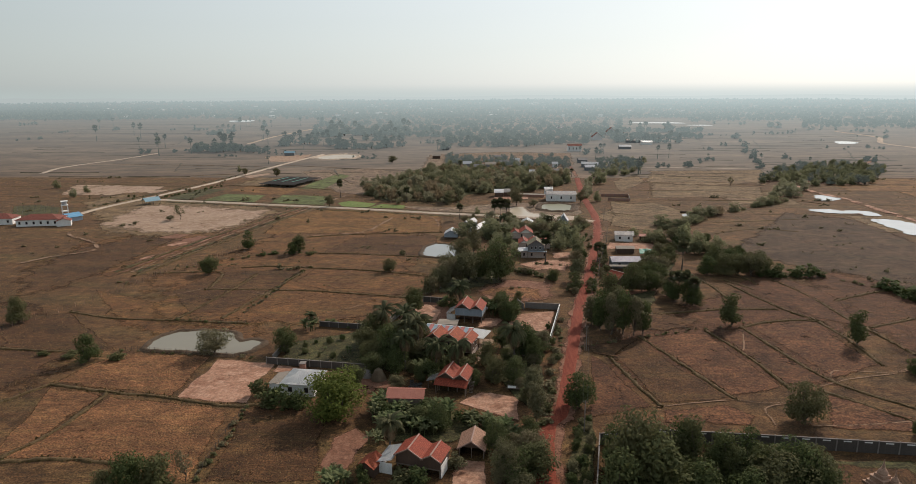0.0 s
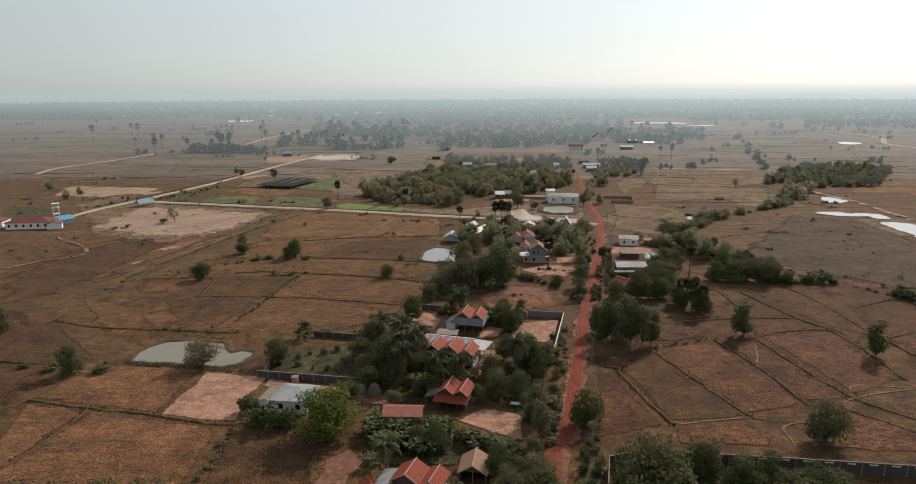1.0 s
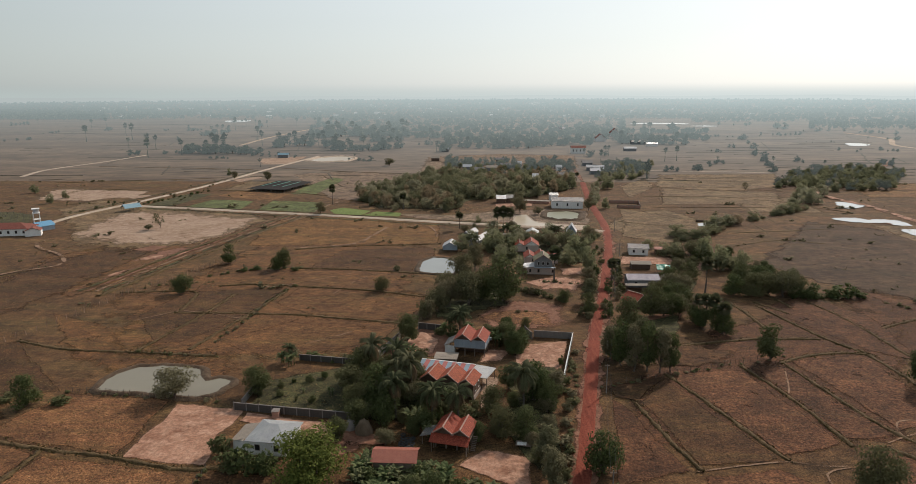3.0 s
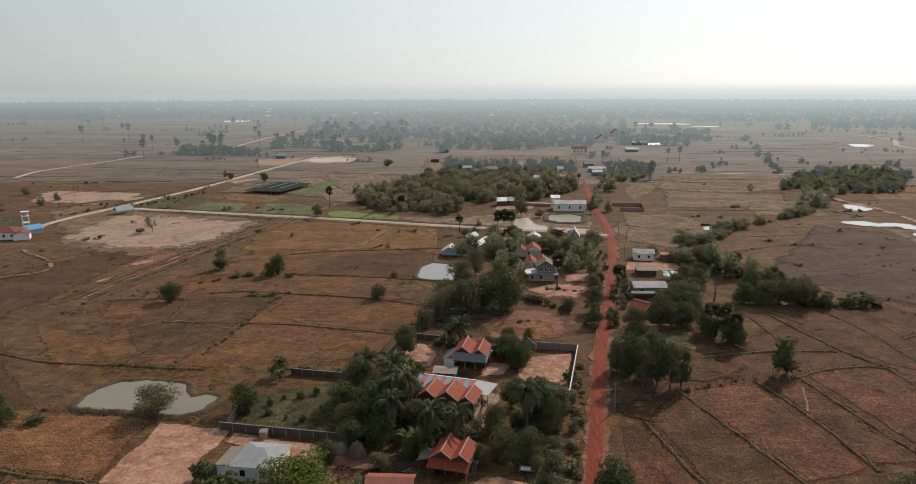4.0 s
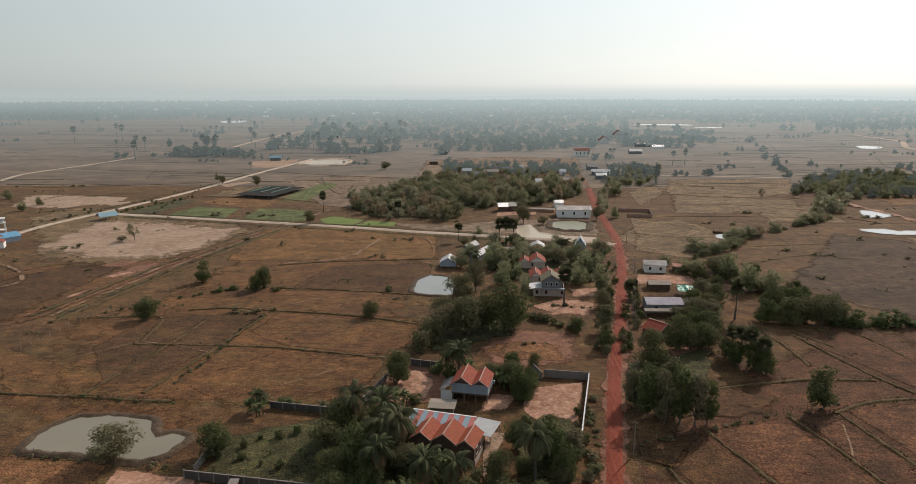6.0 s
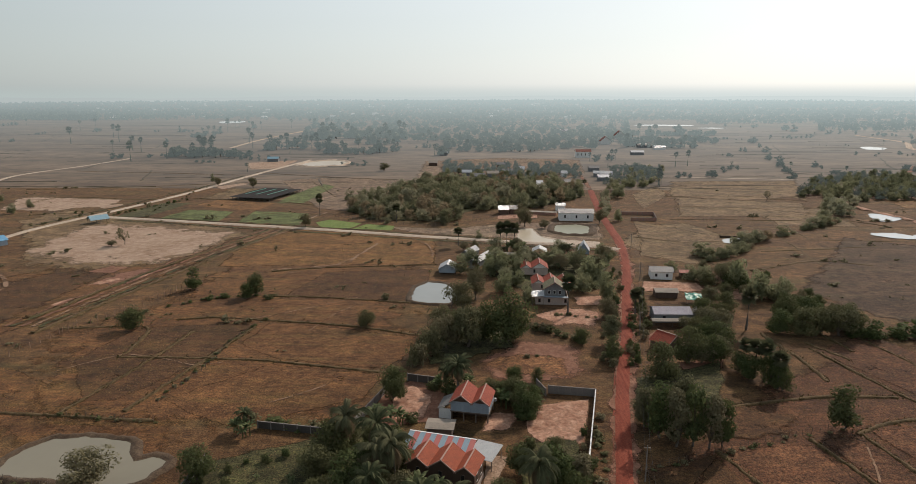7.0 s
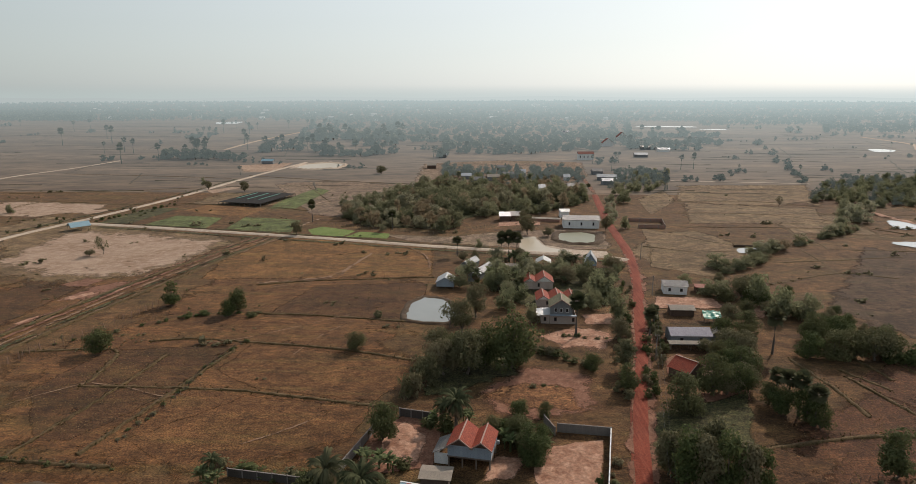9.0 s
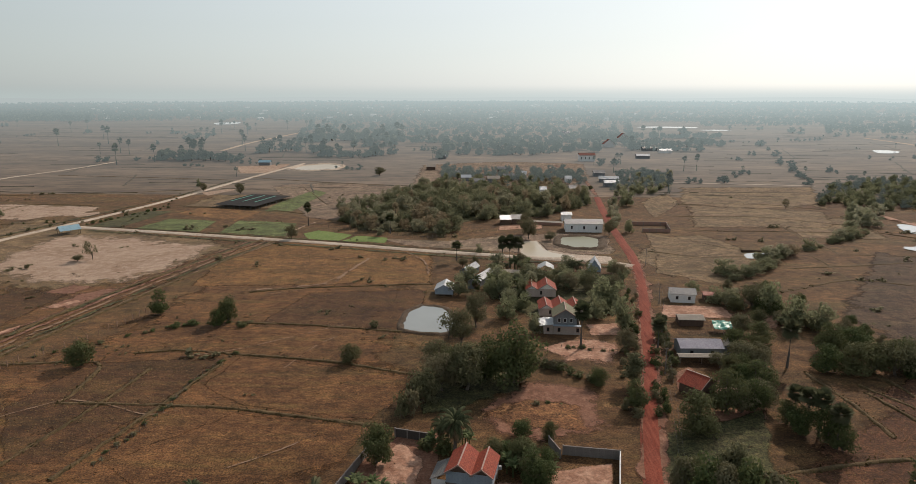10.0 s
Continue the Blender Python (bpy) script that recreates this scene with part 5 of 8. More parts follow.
patch("field", "rust_stubble", (92.0, 236.8, 113.9, 250.9, 125.1, 228.3, 117.8, 192.6, 107.5, 200.2), label="brown field inside bunds")
patch("field", "rust_pale", (83.3, 147.1, 97.5, 135.2, 93.2, 128.2, 75.9, 129.3), label="dry stubble field inside bunds")
# yards
patch("yard", "redsoft", (-26.4, 207.8, -14.6, 216.6, -9.4, 215.6, -9.8, 192.6, -25.9, 188.4), label="bare reddish yard", edge=1.5)
patch("yard", "bare", (-23.7, 205.7, -18.3, 212.0, -12.7, 206.1, -13.2, 193.5, -22.7, 193.1), label="pale bare yard", edge=2)
patch("yard", "bare", (9.8, 201.1, 24.6, 205.1, 20.9, 184.5, 13.3, 181.5, 8.4, 188.3), label="pale bare courtyard inside the wall", edge=1)
patch("yard", "bare", (0.9, 199.1, 8.9, 197.7, 5.7, 188.2, -1.2, 188.0, -1.0, 193.5), label="pale bare yard", edge=3.5)
patch("yard", "sand", (0.2, 179.7, 4.7, 179.3, 2.7, 169.9, -0.3, 161.2, -0.7, 169.8), label="pale bare yard", edge=1)
patch("yard", "redsoft", (-4.7, 226.4, 10.0, 246.3, 30.0, 240.2, 28.4, 217.1, 15.0, 209.5, -1.9, 215.9), label="reddish cleared plot", edge=14)
patch("yard", "stubble", (-4.6, 223.6, 7.9, 234.4, 24.2, 230.5, 24.4, 215.7, 8.2, 216.3), label="scraped plot with dry grass", edge=12)
patch("yard", "bare", (13.6, 264.3, 29.1, 274.1, 41.3, 269.9, 35.4, 252.9, 19.7, 252.3), label="dry pale plot", edge=7)
patch("yard", "bare", (30.6, 284.3, 42.0, 286.4, 41.4, 274.6, 30.9, 274.2), label="pale bare yard", edge=1.5)
patch("yard", "redsoft", (-30.4, 111.0, -30.4, 123.2, -26.2, 127.6, -21.7, 123.5, -24.2, 111.3, -26.3, 105.8), label="bare red earth", edge=2)
patch("yard", "redsoft", (-39.0, 153.7, -29.9, 154.0, -23.7, 144.2, -29.6, 137.9), label="bare red earth", edge=2)
patch("yard", "bare", (-5.0, 138.7, 0.4, 145.6, 10.2, 142.2, 9.6, 130.3, 1.9, 133.8), label="bare earth yard", edge=1.5)
patch("yard", "bare", (-4.7, 110.0, -1.5, 115.2, 2.5, 114.3, 2.0, 102.8, -4.2, 100.9), label="pale bare drive", edge=1)
patch("yard", "redsoft", (-35.4, 156.4, -23.7, 151.4, -16.5, 146.6, -27.3, 143.8), label="red earth yard", edge=1.5)
patch("yard", "bare", (-53.9, 158.7, -35.0, 155.1, -28.9, 151.2, -33.1, 147.2, -53.7, 154.4), label="pale earth behind the grey house", edge=1.5)
patch("yard", "redsoft", (48.0, 247.8, 54.2, 253.6, 55.6, 248.1, 46.6, 237.6), label="red earth yard", edge=1.5)
patch("yard", "redsoft", (51.0, 227.2, 65.5, 232.2, 63.3, 223.6, 50.5, 221.8), label="red earth yard", edge=2)
patch("yard", "bare", (59.8, 305.8, 80.9, 303.5, 80.5, 291.7, 56.0, 290.7), label="pale earth yard", edge=2)
patch("yard", "bare", (80.5, 291.7, 98.2, 307.3, 99.1, 298.2, 89.2, 281.4, 79.4, 283.6), label="pale earth yard", edge=2)
patch("yard", "bare", (5.2, 424.7, 30.1, 430.1, 33.4, 449.3, 8.8, 448.4), label="reddish earth yard", edge=3)
# weedy ground whose dark colour also paints the temple trees' shade
patch("yard", "weeds", (26.9, 119.4, 86.4, 117.2, 86.9, 97.8, 18.7, 95.3), label="weedy temple ground, tree shade painted dark", edge=3)
patch("yard", "weeds", (16.4, 105.1, 21.2, 128.7, 26.0, 135.5, 25.1, 121.6, 21.7, 105.3), label="weedy strip between road and temple wall, tree shade painted dark", edge=1.5)
patch("yard", "umber", (69.6, 116.6, 85.1, 115.1, 82.6, 105.7, 61.7, 105.0), label="bare temple ground", edge=3)

# ---- roads, tracks and paths ----
strip("verge", "redsoft", (10.0, -60.0, 14.5, 107.2, 20.1, 136.7, 26.6, 171.3, 34.5, 212.6, 42.7, 247.6, 49.9, 282.4, 58.8, 326.6, 64.5, 366.1), 7.0, z=0.06, label="red dusty verge of the road", wander=0.6)
strip("road", "red", (10.0, -60.0, 13.7, 107.2, 19.7, 136.6, 26.3, 171.3, 34.1, 212.6, 42.4, 247.6, 49.5, 282.4, 58.4, 326.5, 63.9, 366.0, 65.9, 403.6, 67.9, 442.4, 71.9, 491.6, 76.1, 537.4), 4.6, z=0.106, label="red laterite village road with wheel ruts", crown=0.12, wander=0.1)
strip("road", "redsoft", (76.1, 537.4, 79.1, 588.0, 79.9, 658.8, 67.5, 735.9), 4.0, z=0.112, label="red earth lane")
strip("road", "track", (61.6, 355.3, 51.8, 361.6, 32.3, 365.8, 4.4, 372.0, -36.2, 381.6, -65.2, 389.9, -105.2, 399.7, -161.5, 412.6, -220.6, 425.3), 5.0, z=0.118, label="pale dusty side road", crown=0.15)
strip("road", "track", (-242.5, 344.5, -239.8, 392.0, -227.5, 444.7, -212.9, 521.8, -203.7, 604.1, -194.1, 678.9, -184.7, 743.2), 4.6, z=0.124, label="pale dusty embanked road", crown=0.15)
strip("road", "track", (-395.9, 564.8, -405.7, 614.7, -390.8, 685.8, -383.8, 753.2), 5.0, z=0.130, label="pale far track")
strip("road", "track", (-324.8, 883.6, -333.4, 1035.0, -324.9, 1255.0), 6.0, z=0.136, label="pale far track")
strip("road", "bare", (234.9, 526.1, 230.4, 468.7, 237.0, 431.0, 236.3, 396.8, 237.3, 360.9, 242.2, 335.2), 7.0, z=0.142, label="red embanked road by the shallow pools", crown=0.3)
strip("road", "redsoft", (310.3, 576.0, 359.3, 634.2, 406.6, 699.0), 5.0, z=0.148, label="pale far track")
strip("road", "track", (581.2, 1126.7, 571.2, 991.2, 519.3, 885.8, 518.9, 815.6), 7.0, z=0.154, label="pale far track")
strip("road", "track", (145.4, 613.1, 204.3, 605.2, 252.0, 597.3), 3.0, z=0.160, label="pale far track")
strip("verge", "weeds", (55.1, 353.1, 31.5, 358.9, 4.2, 364.8, -35.3, 373.8, -63.5, 381.7, -102.4, 390.9, -157.6, 404.4, -210.4, 416.6), 3.0, z=0.05, label="dark weedy roadside ditch", wander=0.5)
strip("verge", "weeds", (1.8, 377.4, -36.7, 386.2, -66.2, 394.8, -106.9, 405.0, -164.1, 418.3, -204.0, 427.5), 2.5, z=0.055, label="dark weedy roadside ditch", wander=0.5)
strip("verge", "weeds", (-246.5, 401.0, -233.8, 455.1, -217.6, 531.8, -207.6, 614.5), 3.0, z=0.06, label="dark weedy roadside ditch", wander=0.8)
strip("path", "path", (-197.5, 259.1, -188.9, 273.3, -179.6, 280.0, -180.6, 289.0, -190.0, 300.8, -203.7, 309.6, -212.7, 317.5, -215.6, 327.5), 2.2, z=0.16, label="pale winding wheel track", wander=0.35)
strip("path", "path", (-51.6, 363.6, -57.0, 339.9, -59.6, 326.6, -73.1, 319.9, -88.0, 314.9), 1.6, z=0.165, label="pale footpath across the field", wander=0.5)
strip("path", "path", (-38.5, 378.1, -27.4, 360.5, -23.1, 339.5), 1.0, z=0.168, label="pale footpath across the field", wander=0.5)
strip("path", "sand", (-145.4, 496.3, -139.4, 519.6, -132.1, 559.4), 1.6, z=0.165, label="pale sandy lane beside the shade house", wander=0.3)
strip("path", "sand", (-111.8, 491.1, -104.9, 509.0, -100.2, 513.9), 2.0, z=0.165, label="pale sandy lane", wander=0.3)
strip("path", "sand", (-102.6, 410.6, -99.2, 431.4, -94.5, 444.6), 2.0, z=0.168, label="pale sandy lane", wander=0.3)
# the raised ditch line across the western fields
for d0, w0, c0 in ((0, 1.6, "path"), (2.8, 2.2, "weeds"), (-3.4, 1.6, "redsoft"), (5.4, 1.1, "path"), (-6.2, 2.2, "weeds"), (-8.4, 1.2, "redsoft")):
    strip("track", c0, tuple(v + (d0 if i % 2 == 0 else 0.0) for i, v in enumerate((-141.8, 247.4, -140.1, 258.2, -132.3, 298.3, -121.9, 344.5, -106.7, 397.1))), w0, z=0.09 + d0 * 0.001, label="worn earth track along the ditch", wander=0.5, seed=20 + int(d0))
strip("dyke", "bund", (-137.4, 241.9, -135.5, 252.1, -127.5, 293.5, -117.1, 341.9, -104.0, 395.9), 2.0, z=-0.1, crown=0.45, label="brown earth dyke", wander=0.3)
strip("dyke", "bund", (-148.5, 255.7, -145.0, 264.9, -138.1, 304.6, -126.4, 348.9, -110.4, 402.2), 2.0, z=-0.1, crown=0.45, label="brown earth dyke", wander=0.3)
for i, pts in enumerate(((-51.8, 361.6, -57.1, 338.1, -59.0, 325.8, -72.7, 318.4, -86.4, 313.6),
            (41.5, 138.2, 50.9, 140.6, 60.6, 142.4, 65.8, 141.1, 71.2, 141.2),
            (71.6, 140.7, 68.6, 140.0, 65.9, 138.2, 65.2, 136.0, 65.4, 133.8, 65.1, 130.7),
            (84.2, 150.3, 92.7, 154.5, 106.4, 158.5, 113.9, 161.6),
            (88.6, 152.7, 90.4, 157.9, 94.2, 160.2, 108.8, 160.0, 126.9, 174.5),
            (80.5, 191.5, 75.8, 177.2, 73.9, 172.8),
            (72.7, 130.5, 83.1, 131.3, 95.4, 133.3),
            (-57.9, 336.6, -66.8, 319.2, -79.7, 310.9),
            (-115.2, 211.8, -109.9, 218.8, -104.9, 223.7, -101.3, 227.2),
            (-96.6, 199.3, -95.1, 203.5, -93.9, 207.4, -92.9, 217.0, -91.7, 224.9),
            (-51.5, 199.7, -45.4, 204.6, -39.8, 210.1, -36.6, 215.6),
            (-85.2, 253.4, -72.0, 259.2, -60.8, 267.9, -45.3, 280.7),
            (-99.6, 227.3, -89.2, 225.0, -79.1, 221.0, -75.2, 221.2, -70.4, 223.2),
            (-54.0, 247.3, -49.5, 262.7, -43.0, 274.5))):
    strip("path", "path", pts, 0.55, step=1.2, z=-0.03 + 0.002 * i, label="narrow worn footpath", wander=0.07)

# ---- bunds between the fields ----
for i, pts in enumerate(((-101.4, 225.5, -74.6, 225.4, -58.9, 224.3, -40.2, 220.8, -26.1, 218.0),
            (-71.1, 256.3, -53.9, 254.1, -40.3, 251.4, -19.6, 244.8),
            (-99.2, 255.6, -87.0, 258.2, -71.1, 256.3),
            (-77.7, 281.1, -57.8, 280.3, -25.7, 275.4),
            (-86.4, 313.6, -68.5, 319.4, -20.9, 326.5),
            (-131.2, 246.3, -115.1, 248.8, -104.4, 247.3, -101.1, 231.7, -101.4, 225.5),
            (-107.2, 145.3, -91.0, 141.9, -75.1, 139.3, -57.9, 135.5, -50.0, 136.6),
            (-114.7, 130.7, -112.4, 135.1, -107.2, 145.3), (-95.1, 111.9, -90.7, 123.6, -90.0, 140.7),
            (-94.1, 110.6, -83.2, 112.1, -70.6, 111.0), (-137.0, 167.9, -125.7, 166.6, -109.7, 165.4),
            (-136.4, 199.3, -117.2, 193.5, -101.2, 192.4, -73.9, 190.5),
            (-97.4, 192.5, -92.0, 222.4, -89.3, 245.6), (-83.0, 194.6, -77.1, 222.8, -71.8, 250.3),
            (36.0, 166.3, 39.5, 150.1, 42.5, 138.6), (47.1, 183.1, 54.4, 162.3, 60.7, 142.7),
            (68.5, 188.1, 73.6, 168.7, 76.1, 148.7), (80.1, 191.5, 84.0, 171.1, 88.9, 152.7, 100.1, 139.4),
            (105.6, 200.1, 107.4, 182.7, 106.7, 163.6), (92.5, 238.4, 99.5, 211.4, 106.1, 197.4),
            (79.2, 190.4, 89.3, 195.9, 101.2, 198.4, 107.4, 196.4), (117.5, 192.6, 119.7, 171.0),
            (83.2, 148.3, 91.1, 139.1, 96.1, 132.8), (109.3, 250.7, 115.2, 224.7, 116.3, 203.2, 117.2, 191.6),
            (122.1, 218.3, 141.7, 228.8, 158.0, 232.8), (114.7, 190.0, 138.3, 201.1),
            (98.7, 272.2, 100.2, 253.6, 103.0, 236.7), (82.9, 249.2, 85.9, 230.1, 86.1, 217.0),
            (92.8, 242.7, 99.2, 230.6), (54.5, 201.4, 79.0, 207.8, 98.2, 208.4))):
    strip("bund", "bund", pts, 1.3, z=-0.12, crown=0.32, seed=i, label="low bund with dark dry grass", wander=0.16, step=1.5)
for i, pts in enumerate(((-269.1, 431.4, -237.7, 439.2), (-199.9, 494.3, -143.0, 483.7, -109.5, 469.0), (-206.0, 636.9, -128.2, 606.7, -60.1, 589.3),
            (-297.8, 469.8, -293.3, 495.3, -252.6, 492.4), (123.5, 510.6, 176.2, 512.6, 210.6, 492.7), (108.6, 469.7, 158.4, 467.9, 194.1, 447.2),
            (103.4, 428.4, 142.6, 428.4, 180.8, 427.0), (108.1, 321.1, 139.7, 337.5, 161.4, 330.5), (124.7, 354.0, 183.3, 365.7),
            (-342.5, 529.9, -267.4, 546.1, -218.6, 562.1), (-374.1, 642.9, -262.6, 627.2, -213.8, 617.9), (74.1, 382.4, 94.8, 372.3, 118.8, 375.4),
            (201.9, 427.8, 213.7, 414.5), (-140.0, 580.1, -103.3, 502.3))):
    strip("bund", "bund", pts, 1.2, z=-0.1, crown=0.2, seed=50 + i, label="low far bund with dark grass", wander=0.5, step=5.0)

# ---- ponds ----
def sheet(name, pts, label, z, step, seed, wander=0.4, material="pond_bright"):
    """Shallow water without banks."""
    shore = [(p.x, p.y, z) for p in rounded(pairs(pts), step, closed=True, wander=wander, seed=seed)]
    if sum(a1[0] * b1[1] - b1[0] * a1[1] for a1, b1 in zip(shore, shore[1:] + shore[:1])) < 0:
        shore.reverse()
    return tagged(raw(name, shore, [tuple(range(len(shore)))], material), label, kind="structure")


pond("pond", "pond", (-94.7, 168.8, -94.7, 177.4, -90.6, 181.8, -84.7, 183.0, -74.0, 180.9, -71.3, 176.2, -69.3, 174.0, -66.8, 175.9, -63.3, 174.7, -64.2, 168.5, -68.1, 165.4, -76.9, 166.8, -85.8, 167.8), label="murky grey-green village pond", bank=1.7, height=0.45)
pond("pond", "pond_clear", (-26.0, 277.5, -26.3, 287.6, -25.2, 295.0, -21.6, 299.8, -15.0, 297.2, -11.0, 288.0, -9.8, 279.0, -12.5, 275.2, -18.5, 274.7), label="grey pond below the blue hut", bank=1.8, height=0.45)
pond("pond", "pond_green", (37.7, 409.1, 49.2, 412.3, 55.4, 405.8, 51.7, 388.4, 41.6, 388.0, 35.5, 395.0), label="olive pond by the white barn", bank=3, height=0.8)
patch("sand_flat", "track", (15.4, 369.3, 16.1, 397.9, 24.3, 402.1, 27.5, 382.8, 39.8, 374.5, 54.7, 370.8, 54.1, 360.7, 32.1, 363.8), label="pale sandy landing", edge=2.5)
sheet("pool", (114.1, 371.0, 120.5, 369.2, 130.8, 375.8, 133.2, 380.2, 117.9, 379.6), "small bright pool in the field", 0.25, 2.0, 71, 0.4, "pond_sky")
strip("bund", "bank", (116.1, 381.8, 127.7, 384.4, 136.5, 383.6), 1.6, z=0.0, crown=0.9, label="raised bank of the small pool", wander=0.2, step=3.0)
sheet("pool", (16.6, 371.5, 16.5, 389.4, 19.0, 399.3, 23.7, 400.8, 25.4, 390.9, 27.8, 380.6, 33.8, 374.2, 39.4, 371.3, 27.5, 368.7), "shallow clay water by the road", 0.21, 2.5, 72)
for i, pts in enumerate(((195.6, 394.2, 209.4, 394.4, 211.6, 388.7, 217.7, 390.7, 227.5, 387.1, 226.9, 374.3, 218.7, 374.2, 217.7, 381.3, 207.7, 381.2, 197.8, 384.7),
                         (215.2, 363.8, 226.3, 362.4, 230.8, 354.4, 233.3, 339.3, 221.4, 325.1, 211.4, 324.9, 213.1, 337.4, 212.4, 346.3),
                         (224.5, 447.7, 234.9, 445.3, 233.4, 433.3, 220.5, 423.9, 218.3, 430.8))):
    patch("mud", "redsoft", pts, edge=4, label="wet red mud round a pool", seed=i)
    sheet("pool", pts, "shallow bright pool on red mud", 0.30, 2.0, 30 + i, 1.1, "pond_sky")
pond("pond", "pond_bright", (-182.0, 693.0, -178.9, 722.3, -159.7, 738.6, -141.7, 723.6, -143.6, 694.3, -163.1, 684.4), bank=4, height=1.0, label="pale clay pond", lip="track", seed=41)
for i, pts in enumerate(((300.0, 1420.0, 330.0, 1452.0, 405.0, 1440.0, 412.0, 1400.0, 352.0, 1408.0), (395.0, 1330.0, 428.0, 1345.0, 452.0, 1326.0, 420.0, 1312.0),
                         (474.9, 916.3, 496.3, 905.8, 481.0, 877.1, 459.0, 877.6), (-622.5, 1595.1, -578.8, 1624.7, -554.8, 1542.5, -587.6, 1516.0), (2557.9, 5975.2, 2824.6, 6178.1, 2379.9, 5263.7, 2250.8, 5266.3))):
    sheet("lake", pts, "bright sheet of far water", 0.3, 6.0, 60 + i, 1.0, "pond_sky")

# ---- compound by the road: blue-grey stilt house ----
A, aw = stilt_house((-7.8, 192.9), (0.8, 192.7), (1.25, 1), 7.0, 2.4, 2.3, 1.75, "tile_red", "blue_wall", "brown_wall", "stilt house with blue-grey sheet walls under two red tiled gables", lower="brown_wall", windows=0, turn=-9)
lean_to(A, -2.9, -0.05, 0.6, 6.0, 2.5, 3.9, "left", "zinc_old", "white")
part("water_tank", tube(bmesh.new(), [(aw + 0.6, 5, 3.2), (aw + 0.6, 5, 3.9)], [0.3, 0.3], 10), "zinc_bright", A)

# ---- three-gabled house with striped awning ----
B, bw = stilt_house((-14.9, 168.0), (-1.7, 168.0), (1, 1.25, 0.85), 5.8, 1.2, 3.0, 1.9, "tile_old", "brown_wall", "brown_wall", "old timber house under three orange tiled gables", windows=3, turn=-16)
side_window(B, bw, 1.8, 1.9, 1.0, 1.4, "white")
side_window(B, bw, 4.2, 1.9, 1.0, 1.4, "white")
part("porch_wall", boxed(bw + 0.02, bw + 0.16, 0.2, 5.6, 0, 1.15), "cream", B)
mB, wB = base_of((-16.6, 178.5), (-2.8, 175.2))
aw_o = empty("awning", mB, "long sheet awning striped red and blue-grey", "awning")
n_s = 12
for k in range(n_s):
    o = slope(aw_o, (wB * k / n_s, 4.6, 3.3), (1, 0, 0), (0, -1, -0.16), wB / n_s - 0.01, 5.6, "stripe_red" if k % 2 else "stripe_blue", 0.04, "sheet")
posts(aw_o, 0.2, wB - 0.2, -0.6, 4.4, 2.3, 5, 2, r=0.07)
part("ridge_cap", boxed(-0.1, wB + 0.1, 4.5, 4.8, 3.27, 3.36), "white", aw_o)
mR, wR = base_of((-3.2, 175.2), (1.2, 173.4))
flat_o = empty("carport", mR, "low carport with a pale flat metal roof", "carport")
slope(flat_o, (-0.3, 5.6, 2.9), (1, 0, 0), (0, -1, -0.05), wR + 0.6, 6.2, "zinc_bright", 0.08, "roof_sheet")
posts(flat_o, 0, wR, 0, 5.2, 2.6, 2, 2, r=0.08)
shed((-12.3, 186.1), (-7.1, 185.7), 4.0, 2.2, 0.25, "fibro", "timber", "low hut with a tan fibre-sheet roof", name="hut", along="x")

# ---- old house with a red skirt roof ----
C, cw = stilt_house((-9.6, 144.9), (-2.4, 144.2), (1.2, 1), 5.8, 2.3, 1.5, 1.35, "tile_red", "brown_wall", "brown_wall", "old stilt house with two red tiled gables and a skirt roof", windows=0, turn=-8)
lean_to(C, -0.2, cw + 0.2, -2.0, -0.1, 2.5, 3.4, "front", "tile_red")
lean_to(C, -3.0, -0.2, 0.5, 4.0, 2.0, 2.9, "left", "zinc_old")
st = part("stair", tube(bmesh.new(), [(cw + 0.3, 0.5, 0.0), (cw + 0.3, 2.9, 2.2)], [0.08, 0.08], 4), "timber", C)
for k in range(9):
    part("tread", boxed(cw + 0.36, cw + 1.2, 0.5 + k * 0.27, 0.8 + k * 0.27, 0.24 * k + 0.1, 0.24 * k + 0.16), "timber", st)
shed((-20.2, 134.1), (-12.4, 134.0), 5.0, 3.6, 1.0, "rust", "timber", "low shed with a rusty red sheet roof", along="x", open_front=True)

# ---- white house with bright hipped metal roof ----
Gh, gw = hip_house((-46.9, 141.4), (-38.9, 140.6), 8.0, 3.2, 1.7, "zinc_bright", "white", "white plastered house under a bright hipped metal roof", windows=2, inset=3.2)
lean_to(Gh, -3.6, -0.05, 0.8, 7.0, 2.5, 3.2, "left", "fibro", "white")
tk, tw = base_of((-46.8, 156.0), (-45.3, 156.1))
tank = empty("water_tower", tk, "brick stand behind the white house", "tank")
part("stand", boxed(0, tw, 0, tw, 0, 1.6), "brick_wall", tank)
part("lid", boxed(-0.1, tw + 0.1, -0.1, tw + 0.1, 1.6, 1.75), "concrete", tank)

